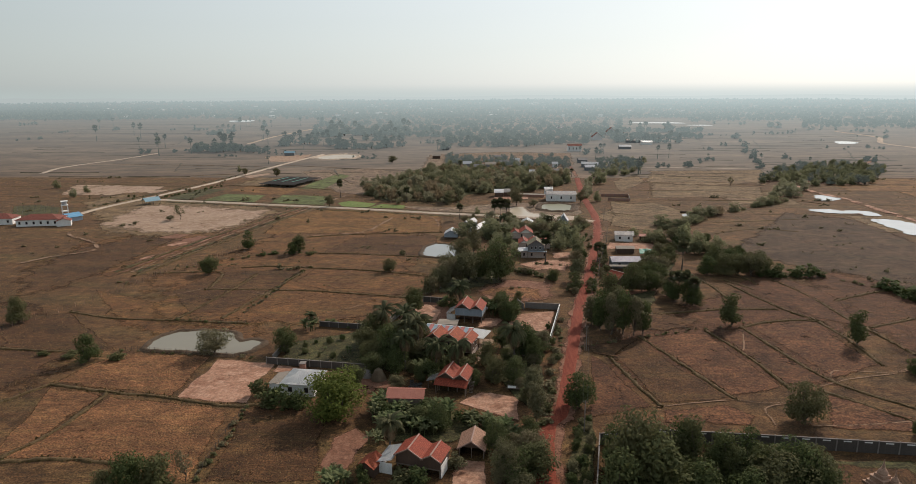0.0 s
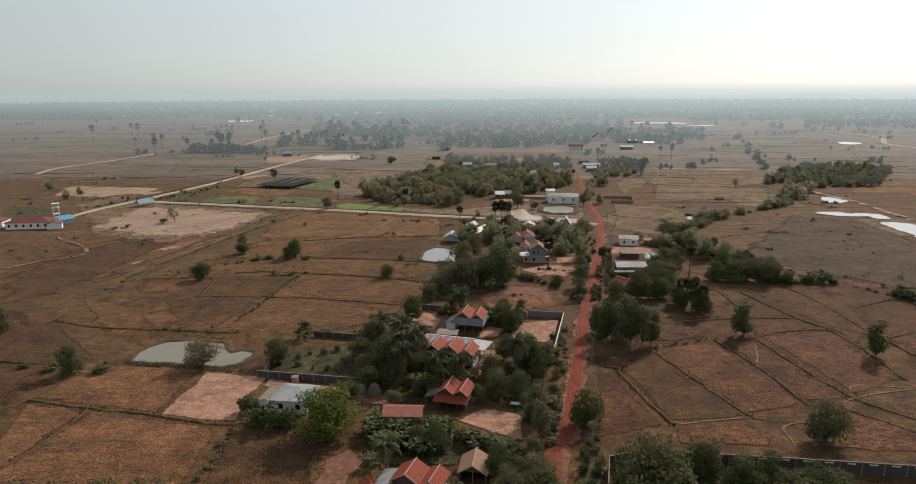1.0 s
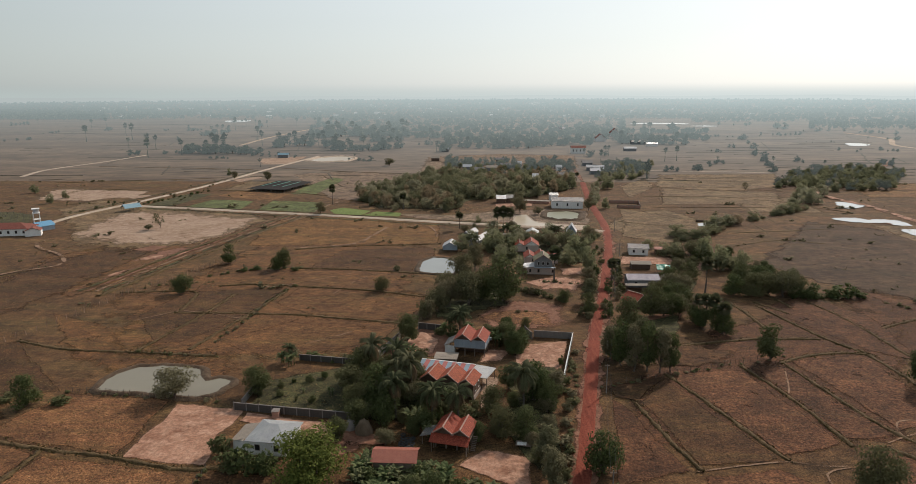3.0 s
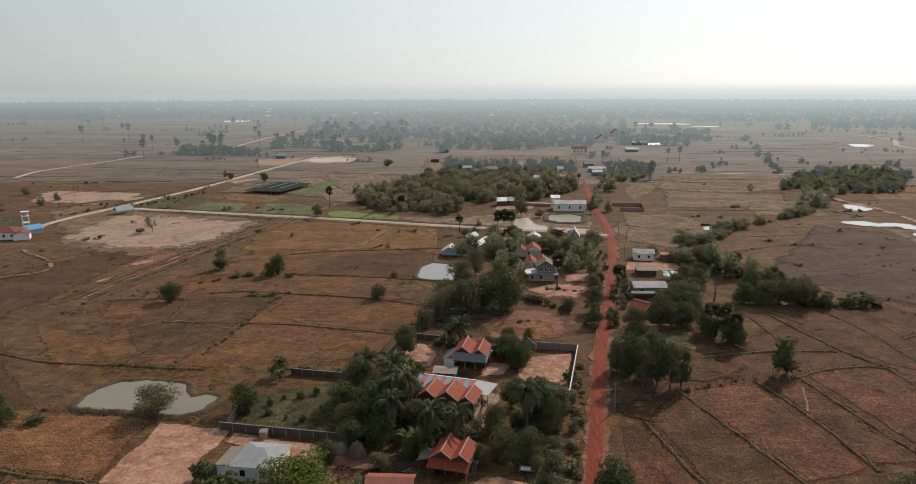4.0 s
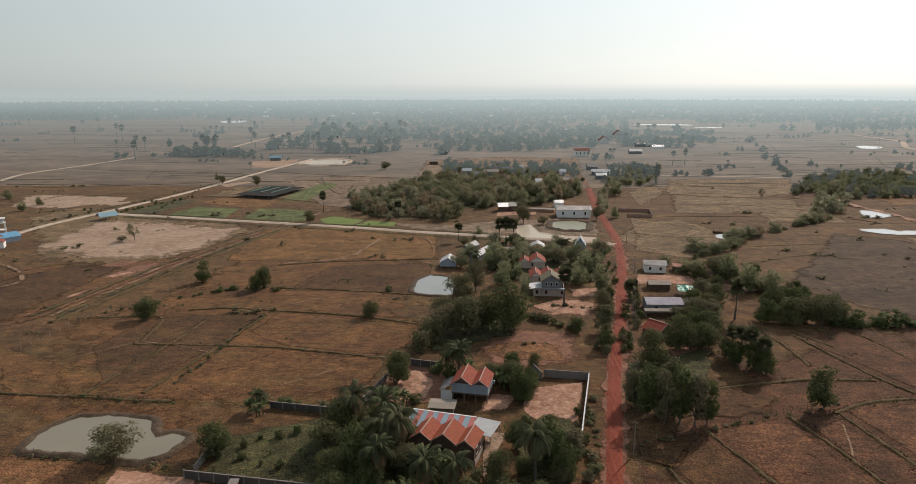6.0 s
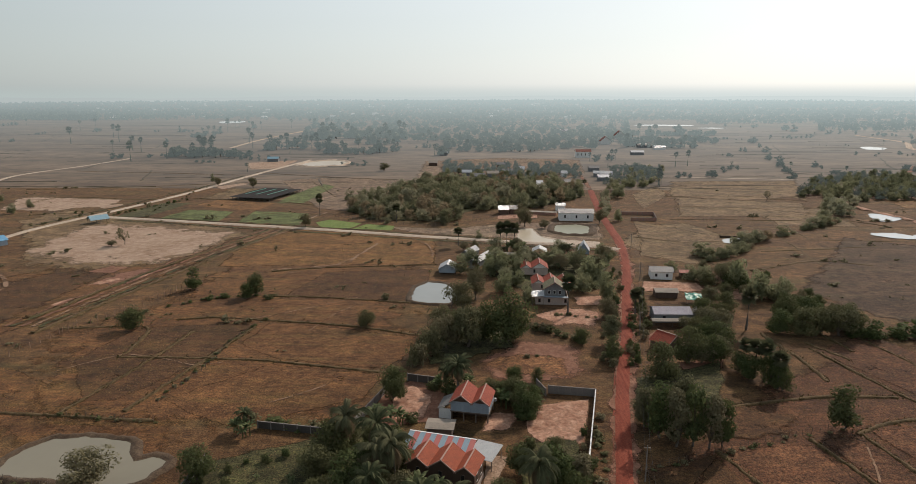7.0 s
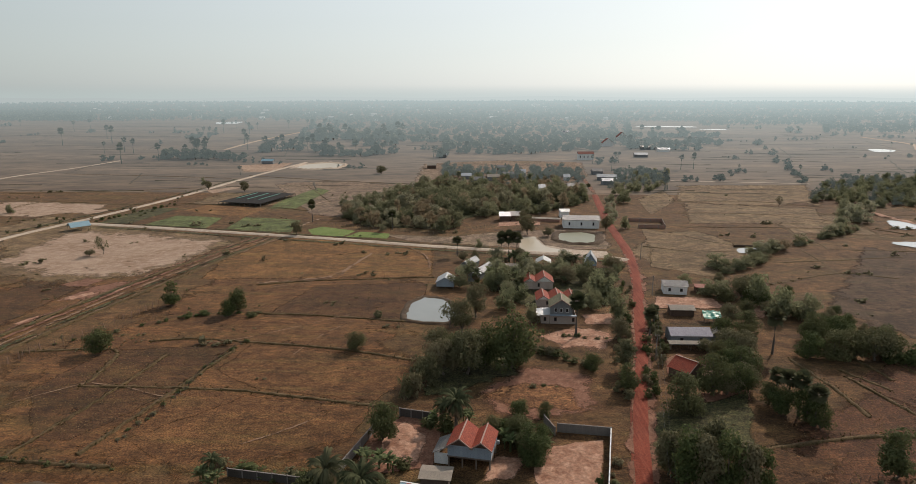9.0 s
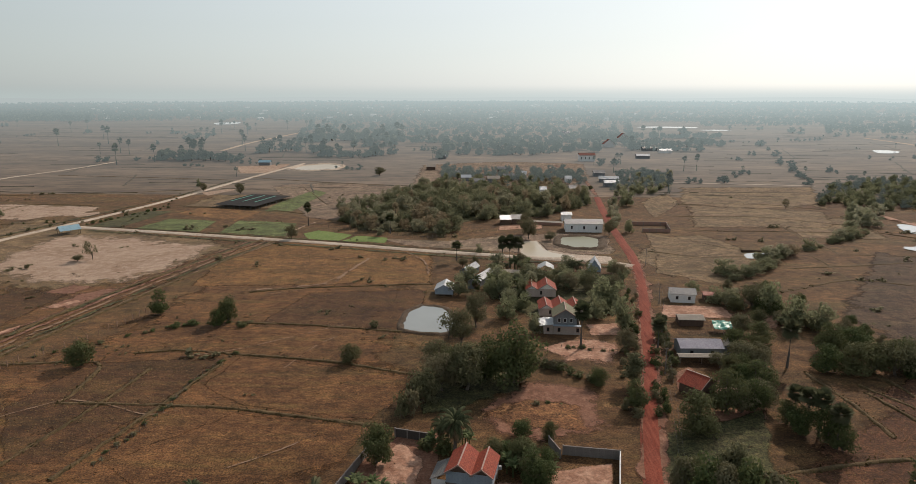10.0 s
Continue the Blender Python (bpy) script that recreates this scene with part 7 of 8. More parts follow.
# ---- trees near and far ----
for k, x, y, h, r in (
        ("broad", -146.0, 188.3, 9.9, 3.5), ("broad", -106.3, 159.8, 8.8, 3.5), ("broad", -108.8, 246.8, 7.7, 4.5), ("broad", -108.3, 288.3, 9.4, 3.0), ("broad", -82.4, 282.2, 9.2, 3.5), ("broad", -84.7, 277.9, 6.9, 2.6),
        ("broad", -37.1, 252.1, 6.3, 3.1), ("dusty", -73.9, 165.7, 8.3, 5.6), ("broad", -54.5, 168.0, 8.0, 3.8), ("mango", -31.8, 131.6, 12.0, 8.0),
        ("broad", -62.0, 100.5, 9.6, 3.9), ("broad", -57.8, 101.5, 9.6, 3.2), ("sparse", -54.1, 105.3, 7.3, 2.4), ("broad", -65.8, 98.7, 7.0, 2.8),
        ("broad", 107.8, 178.2, 11.2, 2.9), ("broad", 72.2, 132.5, 10.9, 4.6), ("broad", 77.3, 192.4, 11.5, 3.5), ("dusty", 34.7, 192.2, 10.6, 2.7), ("broad", 36.8, 187.2, 14.0, 3.2), ("dusty", 39.4, 184.3, 16.4, 2.9), ("broad", 42.9, 184.4, 17.4, 3.2), ("dusty", 46.0, 183.6, 16.3, 2.9), ("broad", 48.8, 184.6, 13.5, 2.4), ("dusty", 42.5, 191.4, 14.7, 2.8),
        ("broad", 23.7, 137.6, 10.0, 4.0), ("broad", 111.6, 158.6, 4.8, 2.3),
        ("broad", 29.9, 106.5, 17.0, 6.1), ("broad", 41.5, 113.6, 12.0, 3.1), ("broad", 46.7, 110.8, 10.6, 3.2), ("broad", 51.7, 111.6, 10.6, 3.0), ("broad", 54.0, 103.9, 10.4, 6.1), ("broad", 61.3, 105.8, 9.7, 4.9),
        ("broad", 26.3, 113.1, 9.9, 2.4), ("broad", 32.6, 100.6, 14.6, 5.0), ("broad", 39.5, 100.0, 10.2, 3.4), ("broad", 25.2, 98.7, 13.4, 3.9),
        ("broad", -22.0, 203.0, 9.4, 4.0), ("broad", 6.1, 202.7, 7.2, 3.3), ("broad", 9.2, 195.1, 7.1, 3.1), ("broad", 11.1, 199.4, 6.8, 2.6),
        ("broad", 12.4, 166.9, 10.7, 3.5), ("broad", 15.4, 162.8, 8.4, 3.1), ("broad", 2.5, 161.3, 7.3, 3.1), ("broad", 6.5, 172.9, 7.8, 2.4), ("dusty", 17.8, 170.5, 7.3, 2.4),
        ("broad", -30.3, 176.5, 10.8, 4.1), ("broad", -28.2, 160.1, 8.2, 3.4), ("broad", -23.8, 162.3, 11.6, 3.7), ("broad", -21.3, 154.6, 8.4, 3.3), ("broad", -17.3, 173.5, 10.0, 2.8),
        ("broad", 4.0, 149.9, 8.0, 3.5), ("broad", 9.1, 150.1, 8.0, 3.2), ("dusty", 12.5, 138.7, 10.2, 2.7), ("dusty", 13.2, 130.5, 10.7, 2.3), ("dusty", 6.1, 106.9, 9.9, 3.7), ("broad", 11.3, 120.7, 5.3, 2.9),
        ("broad", -26.9, 154.1, 6.4, 3.6), ("broad", -30.1, 147.2, 5.9, 2.6), ("dusty", -19.7, 145.9, 3.9, 2.9), ("broad", -12.1, 127.5, 5.5, 2.8), ("broad", -8.2, 126.4, 7.5, 3.0),
        ("broad", 6.4, 240.9, 17.6, 7.7), ("dusty", -5.0, 236.1, 13.8, 6.4), ("dusty", -11.2, 235.3, 12.5, 5.1), ("dusty", -14.6, 231.0, 10.0, 4.2), ("broad", -8.0, 240.3, 11.0, 4.6), ("broad", -0.7, 242.3, 12.7, 5.1),
        ("wood", -10.3, 313.0, 7.7, 4.3), ("dusty", -3.5, 280.3, 12.4, 4.4), ("dusty", -7.6, 266.0, 12.0, 4.6), ("sparse", -11.5, 270.0, 10.0, 4.0), ("dusty", -13.0, 247.0, 11.0, 4.4), ("wood", 5.5, 313.6, 10.7, 4.3), ("wood", 14.0, 314.0, 8.1, 4.2), ("wood", 11.1, 297.7, 8.2, 3.9), ("wood", 34.1, 331.8, 7.0, 4.4),
        ("wood", 40.7, 335.3, 7.1, 4.5), ("wood", 41.1, 301.9, 14.4, 6.0), ("wood", 42.0, 281.1, 11.7, 3.9), ("wood", 35.2, 289.9, 9.3, 3.8), ("wood", 29.0, 339.8, 5.8, 5.0), ("wood", 2.3, 310.1, 8.6, 3.3), ("wood", 22.3, 332.9, 5.9, 4.1),
        ("wood", -7.6, 331.8, 7.0, 4.4), ("wood", 6.5, 288.8, 8.9, 3.8), ("wood", 14.4, 276.0, 9.3, 2.5),
        ("broad", 27.4, 240.1, 5.3, 2.9), ("dusty", 36.2, 240.4, 9.7, 3.2), ("broad", 34.6, 228.0, 8.0, 2.7), ("dusty", 39.1, 263.2, 7.0, 3.3),
        ("wood", 83.4, 302.3, 8.1, 4.6), ("dusty", 90.5, 303.8, 9.7, 5.1), ("wood", 93.4, 295.0, 13.1, 5.6), ("wood", 94.3, 284.2, 11.8, 5.4), ("wood", 102.1, 281.9, 10.0, 4.8), ("broad", 89.1, 250.7, 8.5, 4.3),
        ("broad", 95.4, 250.0, 9.6, 5.0), ("dusty", 105.6, 249.4, 12.0, 5.6), ("broad", 110.3, 250.6, 9.5, 4.0), ("broad", 95.9, 263.3, 10.4, 4.5), ("broad", 55.0, 227.4, 12.2, 4.7), ("broad", 65.2, 246.7, 7.2, 3.2), ("broad", 61.3, 227.7, 9.4, 3.7),
        ("broad", 44.6, 217.3, 10.9, 4.9), ("wood", 75.1, 319.9, 4.9, 2.9), ("wood", 99.4, 284.4, 7.6, 4.6), ("broad", 103.6, 265.7, 7.7, 4.8), ("broad", 70.5, 264.4, 7.7, 3.9), ("broad", 78.9, 269.1, 8.0, 4.0), ("wood", 80.0, 306.6, 8.0, 4.4),
        ("wood", 95.1, 344.0, 7.2, 5.9), ("dusty", 31.0, 402.7, 5.5, 3.4), ("dusty", 62.4, 416.2, 9.0, 3.6), ("dusty", 20.9, 406.3, 13.0, 4.6), ("wood", -3.7, 376.3, 5.2, 1.9), ("dusty", 19.2, 418.0, 11.6, 4.1), ("wood", 73.9, 423.0, 8.0, 3.0), ("wood", 89.4, 505.0, 12.0, 5.6), ("wood", 55.3, 342.5, 3.6, 2.7),
        ("wood", -91.9, 491.8, 7.8, 3.7), ("sparse", -172.1, 357.0, 9.1, 4.1), ("dusty", -177.3, 354.8, 3.4, 2.6), ("dusty", -96.5, 400.1, 9.4, 3.5), ("sparse", 184.5, 494.2, 7.9, 3.5), ("dusty", -93.0, 652.7, 7.6, 6.3), ("dusty", -175.6, 543.9, 9.2, 3.9),
        ("dusty", -206.8, 554.3, 7.6, 3.0), ("wood", -323.9, 477.6, 7.1, 3.6), ("wood", -283.6, 434.1, 6.5, 3.3), ("wood", -286.7, 454.9, 6.3, 2.9), ("wood", -220.7, 577.2, 7.2, 2.3)):
    plant(k, x, y, h, r)
for k, x, y, h, r in (
        ("coconut", -6.7, 205.4, 9.4, 4.2), ("coconut", 9.7, 161.6, 11.8, 3.4), ("coconut", -21.7, 174.3, 11.3, 3.8), ("coconut", -16.4, 166.5, 11.9, 3.6), ("coconut", -19.2, 157.5, 10.6, 3.3), ("coconut", -10.7, 155.0, 10.2, 3.4),
        ("coconut", -5.0, 153.9, 9.8, 3.4), ("coconut", -28.0, 178.1, 10.8, 3.2), ("coconut", -17.2, 116.8, 8.1, 3.3), ("coconut", -51.7, 187.5, 4.8, 2.6), ("coconut", -19.1, 165.8, 11.0, 4.1),
        ("sugar_palm", 26.7, 264.0, 14.0, 2.5), ("sugar_palm", -13.0, 361.1, 8.8, 3.1), ("sugar_palm", 6.5, 351.3, 13.2, 3.2), ("sugar_palm", 9.4, 351.4, 13.7, 3.2), ("sugar_palm", 13.0, 351.5, 13.2, 3.1), ("sugar_palm", 79.7, 253.1, 13.3, 2.5),
        ("sugar_palm", 48.0, 262.7, 9.9, 2.6), ("sugar_palm", 52.3, 275.1, 6.5, 2.6), ("sugar_palm", 68.9, 219.2, 10.0, 2.7), ("sugar_palm", 70.3, 216.8, 10.8, 2.4), ("sugar_palm", 71.8, 212.2, 9.8, 2.6), ("sugar_palm", 68.0, 223.3, 8.7, 2.5),
        ("sugar_palm", -97.5, 434.6, 12.6, 2.9), ("sugar_palm", -215.0, 640.5, 8.5, 2.5), ("sugar_palm", -448.8, 834.2, 14.1, 2.9), ("sugar_palm", -571.6, 945.3, 23.1, 3.1), ("sugar_palm", -584.4, 1074.5, 20.2, 3.6), ("sugar_palm", -526.3, 986.2, 24.1, 3.3),
        ("sugar_palm", -368.6, 726.2, 20.8, 2.4), ("sugar_palm", -432.8, 849.3, 18.5, 2.9), ("sugar_palm", -414.6, 835.3, 17.5, 2.7), ("sugar_palm", -344.2, 754.5, 18.6, 2.5), ("sugar_palm", -458.5, 1218.5, 22.9, 4.4), ("sugar_palm", -331.8, 972.1, 20.4, 3.1),
        ("sugar_palm", -296.0, 884.6, 19.9, 3.8), ("sugar_palm", -402.6, 1189.1, 19.4, 3.0), ("sugar_palm", 179.8, 691.8, 14.3, 2.6), ("sugar_palm", 192.9, 696.8, 14.9, 2.6), ("sugar_palm", 132.4, 566.1, 14.5, 2.5), ("sugar_palm", 305.8, 629.1, 8.0, 1.9),
        ("sugar_palm", 113.5, 676.5, 13.5, 2.6), ("sugar_palm", 72.5, 544.9, 7.0, 2.5), ("sugar_palm", -49.7, 415.4, 10.7, 3.0), ("sugar_palm", -753.3, 1260.3, 18.8, 3.3), ("sugar_palm", -978.5, 1434.0, 13.2, 3.7), ("sugar_palm", -779.3, 1353.2, 17.9, 5.0)):
    plant(k, x, y, h, r)
for k, x, y, h, r in (("coconut", -6.6, 208.6, 7.6, 2.9), ("broad", 1.2, 204.6, 5.5, 2.8), ("broad", 6.8, 202.7, 6.5, 3.2), ("broad", 8.6, 196.0, 6.5, 3.0), ("coconut", -9.7, 209.6, 6.2, 2.7), ("banana", 3.9, 199.6, 4.3, 1.8), ("banana", 11.0, 198.0, 4.3, 1.8), ("banana", -4.2, 209.8, 3.6, 1.9), ("banana", -12.1, 209.5, 3.3, 1.7)):
    plant(k, x, y, h, r)
rb = random.Random(8)
for x, y in ((-23.1, 131.9), (-21.4, 133.9), (-18.1, 134.0), (-15.2, 132.2), (-12.7, 133.3), (-10.2, 135.6), (-14.5, 126.2), (-11.1, 123.9), (-8.7, 124.7), (-19.6, 126.0), (-0.7, 129.2), (1.9, 127.5), (4.4, 126.9), (6.9, 125.2), (8.7, 123.8),
             (-18.1, 128.1), (-15.3, 128.2), (-12.7, 129.1), (-9.6, 131.1), (-6.8, 132.0), (-20.6, 128.0), (-27.7, 106.8), (-24.2, 105.8), (-25.3, 103.6), (-21.1, 120.0), (-27.3, 166.5), (-54.2, 186.4), (-51.3, 185.3), (-21.5, 192.7), (-18.6, 192.1), (-23.9, 193.4)):
    plant("banana", x, y, rb.uniform(2.6, 4.0), 2.2)
for k, x, y, h, r in (("shrub", -49.1, 135.8, 5.1, 3.0), ("shrub", -45.5, 135.3, 6.1, 3.6), ("shrub", -41.3, 135.2, 4.8, 3.0), ("shrub", -52.5, 141.6, 5.3, 2.3), ("shrub", -99.0, 161.2, 2.2, 2.9), ("shrub", -113.1, 162.8, 1.7, 2.7), ("shrub", -121.0, 163.4, 1.4, 1.7),
                      ("shrub", -13.3, 106.2, 4.0, 2.6), ("shrub", -10.0, 106.0, 4.8, 2.6), ("shrub_dry", -3.7, 112.0, 3.8, 2.3), ("shrub_dry", -19.5, 221.3, 7.3, 2.2), ("shrub_dry", -17.6, 222.8, 8.1, 2.2), ("shrub_dry", -16.3, 227.4, 8.1, 2.7), ("shrub_dry", -13.7, 229.0, 7.4, 2.5),
                      ("shrub", -16.0, 192.9, 2.6, 2.0), ("shrub", 8.7, 181.3, 4.3, 2.1), ("shrub_dry", -35.3, 279.1, 2.9, 1.9), ("shrub", -76.4, 277.5, 2.3, 1.9), ("shrub", -93.0, 279.4, 1.7, 2.6), ("shrub", -97.4, 276.6, 1.9, 2.2), ("shrub", 92.8, 127.5, 4.0, 1.2)):
    plant(k, x, y, h, r)
hedge((-77.9, 200.3, -74.9, 220.3, -74.5, 237.7, -71.1, 256.3), 0.8, 0.9, seed=12)
hedge((-125.2, 251.6, -110.2, 266.2, -92.8, 278.9, -75.1, 281.7), 0.8, 1.0, step=3.5, seed=13)
hedge((12.0, 253.9, 19.3, 248.5, 26.2, 243.4), 2.2, 2.0, seed=14)
hedge((116.5, 363.1, 134.9, 377.1, 153.2, 391.1, 173.8, 407.8, 194.3, 424.7), 4.5, 3.8, step=3.6, kinds=("wood", "wood_dusty", "wood_deep", "wood_brown"), seed=15)
hedge((96.7, 335.8, 110.9, 349.0, 124.0, 363.4), 4.5, 3.8, step=3.4, kinds=("wood", "wood_deep", "wood_brown"), seed=16)
hedge((109.9, 246.7, 124.5, 249.5, 139.0, 247.4), 4.5, 4.0, step=3, kinds=("scrub", "shrub"), seed=17)
hedge((147.1, 234.6, 149.5, 219.1, 153.4, 204.3), 3.5, 3.5, step=3, kinds=("scrub", "shrub"), seed=18)
hedge((138.0, 243.4, 145.8, 232.4), 1.2, 1.4, step=3, seed=28)
hedge((-101.1, 166.5, -84.8, 165.7, -62.4, 163.6), 0.7, 0.8, step=2.5, seed=19)
hedge((-97.2, 191.9, -73.7, 190.0), 0.7, 0.8, step=2.5, seed=20)
hedge((29.9, 174.0, 48.1, 181.8, 81.7, 194.6), 0.8, 0.9, step=2.5, seed=21)
hedge((12.0, 265.6, 37.3, 262.3), 1.0, 1.0, step=2.0, seed=22)
hedge((7.6, 229.8, 17.3, 230.2), 0.8, 1.0, step=2.5, seed=23)
hedge((10.4, 112.5, 13.8, 125.9, 17.1, 142.4, 21.4, 171.2), 1.6, 1.5, step=2.5, seed=24)
hedge((25.3, 198.3, 23.0, 175.5), 1.0, 1.2, step=2.5, seed=25)
hedge((-52.7, 106.3, -53.0, 135.0), 0.7, 0.8, step=2.0, seed=26)
hedge((-51.8, 191.7, -38.1, 187.9, -30.8, 188.1), 1.6, 1.8, step=2.5, seed=27)
hedge((-67.5, 401.2, -54.6, 394.0), 0.6, 0.6, step=3, seed=29)
KEEP = [(52.3, 434.0, 24), (11.7, 435.6, 14), (29.1, 657.0, 12), (30.9, 439.5, 14), (4.9, 618.4, 9), (-5.8, 597.7, 9), (64.4, 613.6, 9)]
KEEP3 = [(30.0, 645.2, 10), (18.4, 626.1, 9), (5.8, 611.5, 9), (-5.8, 594.4, 9), (-16.5, 617.7, 9), (-26.9, 647.1, 9), (65.8, 613.6, 9), (40.5, 551.8, 8), (62.0, 558.0, 8), (14.4, 677.3, 8)]
OUTLINE = (-85.0, 447.0, -66.1, 421.1, -45.3, 419.0, -22.2, 412.5, -12.0, 446.0, 5.1, 459.0, 32.9, 463.2, 67.7, 508.6, 72.9, 569.7, 53.5, 557.7, 39.1, 536.0, 15.5, 550.9, -13.8, 555.3, -32.9, 590.2, -47.6, 577.3, -58.5, 540.2, -66.6, 499.2, -81.9, 472.0)
# weeds, with the grove's shade painted into the ground colour
patch("yard", "weeds", OUTLINE, label="weedy ground under the grove, shade painted dark", edge=5)
# these leaves carry painted haze besides their dust
grove(("wood", "wood_dusty", "wood_deep", "wood_brown"), (-44.0, 560.0, -20.0, 545.0, 20.0, 552.0, 68.0, 560.0, 74.0, 618.0, 40.0, 632.0, -30.0, 640.0), 75, 6.2, seed=58, gap=4.5, spread=0.4, keep=KEEP + KEEP3, joined="dusty trees between the grove and the village, haze painted into their leaves")
grove(("wood", "wood_deep", "wood_deep", "wood_dusty", "wood_brown"), OUTLINE, 150, 9.6, seed=31, gap=5.0, spread=0.35, keep=KEEP, joined="dense village grove of dusty green trees, haze painted into their leaves")
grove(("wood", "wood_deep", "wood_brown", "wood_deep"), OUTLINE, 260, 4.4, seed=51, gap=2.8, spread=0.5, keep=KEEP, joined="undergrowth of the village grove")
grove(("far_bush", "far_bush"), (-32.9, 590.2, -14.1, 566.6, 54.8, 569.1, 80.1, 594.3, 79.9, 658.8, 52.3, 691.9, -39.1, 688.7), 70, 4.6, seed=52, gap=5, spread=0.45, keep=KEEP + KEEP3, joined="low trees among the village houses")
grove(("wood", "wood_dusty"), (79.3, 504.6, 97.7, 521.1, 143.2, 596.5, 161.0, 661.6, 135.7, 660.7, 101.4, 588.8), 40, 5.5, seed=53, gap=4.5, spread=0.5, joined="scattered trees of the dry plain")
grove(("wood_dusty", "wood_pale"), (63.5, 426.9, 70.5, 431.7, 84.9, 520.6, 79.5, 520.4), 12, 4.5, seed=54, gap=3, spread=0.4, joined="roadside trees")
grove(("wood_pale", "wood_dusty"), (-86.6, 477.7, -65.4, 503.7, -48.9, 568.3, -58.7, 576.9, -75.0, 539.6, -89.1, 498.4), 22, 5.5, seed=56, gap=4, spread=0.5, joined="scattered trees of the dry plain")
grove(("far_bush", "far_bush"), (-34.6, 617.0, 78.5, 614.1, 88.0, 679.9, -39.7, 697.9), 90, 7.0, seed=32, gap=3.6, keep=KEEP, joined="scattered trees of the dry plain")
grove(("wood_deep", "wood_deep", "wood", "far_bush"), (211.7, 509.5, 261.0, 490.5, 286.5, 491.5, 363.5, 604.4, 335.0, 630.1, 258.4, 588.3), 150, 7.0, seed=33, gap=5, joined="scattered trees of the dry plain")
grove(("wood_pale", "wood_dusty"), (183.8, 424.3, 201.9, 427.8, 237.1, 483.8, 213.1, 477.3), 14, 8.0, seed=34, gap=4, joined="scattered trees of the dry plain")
grove(("far_bush", "far_bush"), (87.2, 558.9, 141.5, 590.2, 161.0, 661.6, 118.7, 676.7), 50, 6.0, seed=37, gap=4.2, joined="scattered trees of the dry plain")
grove(("wood_pale", "wood_dusty"), (-82.0, 431.7, -54.5, 404.7, -53.3, 457.5, -82.2, 479.9), 10, 6.5, seed=44, gap=5, joined="scattered trees of the dry plain")

KEEP2 = [(24.0, 290.6, 8), (19.4, 313.0, 7), (22.7, 276.7, 9), (-15.4, 314.5, 7), (-4.8, 328.8, 8), (-8.9, 342.3, 7), (8.2, 337.7, 6), (23.6, 345.4, 6), (42.7, 341.6, 6), (-15.7, 285.2, 15),
         (69.4, 311.4, 8), (64.2, 285.1, 7), (60.1, 261.5, 9), (71.4, 277.3, 5), (53.0, 237.8, 7), (57.3, 234.2, 5), (33.5, 279.2, 8)]
grove(("wood", "dusty", "wood_dusty"), (-15.6, 353.2, 16.6, 359.3, 55.6, 349.5, 42.3, 277.1, 32.1, 281.7, 35.6, 318.3, 13.6, 307.2, 7.3, 303.7, -9.6, 323.9), 34, 6.0, seed=71, gap=4, keep=KEEP2)
grove(("broad", "dusty"), (59.7, 253.9, 77.2, 264.7, 64.3, 229.2, 54.7, 224.6), 13, 6.5, seed=72, gap=4, keep=KEEP2)
grove(("broad", "dusty"), (86.8, 320.3, 109.2, 328.5, 92.1, 284.1, 72.2, 268.9, 73.9, 283.4), 12, 6.0, seed=73, gap=4.5, keep=KEEP2)
grove(("broad", "dusty"), (102.8, 304.3, 115.6, 298.8, 131.9, 283.1, 112.6, 252.2, 93.6, 249.6, 94.2, 269.7), 12, 5.0, seed=75, gap=4.5)
grove(("shrub", "shrub", "shrub_dry"), (17.7, 107.0, 21.8, 127.5, 25.3, 132.7, 24.6, 121.6, 21.0, 105.3), 16, 2.4, seed=82, gap=2.2)
grove(("broad", "broad"), (27.4, 116.2, 68.5, 114.6, 61.3, 100.0, 23.9, 97.1), 16, 8.0, seed=76, gap=4.5)
grove(("broad", "broad", "dusty"), (-33.4, 174.6, -28.7, 187.0, -18.0, 184.5, -14.7, 167.0, -15.0, 155.2, -29.2, 154.6), 16, 6.0, seed=77, gap=3.5)
grove(("dusty", "broad", "dusty"), (6.0, 181.9, 18.4, 184.7, 17.6, 155.6, 11.9, 136.4, 6.2, 151.7), 9, 4.6, seed=78, gap=3.5)
grove(("dusty", "broad"), (4.3, 118.6, 11.9, 125.9, 12.7, 112.6, 9.9, 103.1, 4.1, 102.9), 9, 6.0, seed=79, gap=3.5)
grove(("broad", "dusty"), (6.2, 215.1, 13.7, 214.1, 10.8, 194.5, 7.2, 192.8), 6, 5.0, seed=80, gap=3)
grove(("broad", "shrub"), (-21.7, 131.1, -7.7, 138.6, -2.0, 129.2, -5.5, 124.1, -16.7, 123.7), 9, 3.6, seed=81, gap=3)
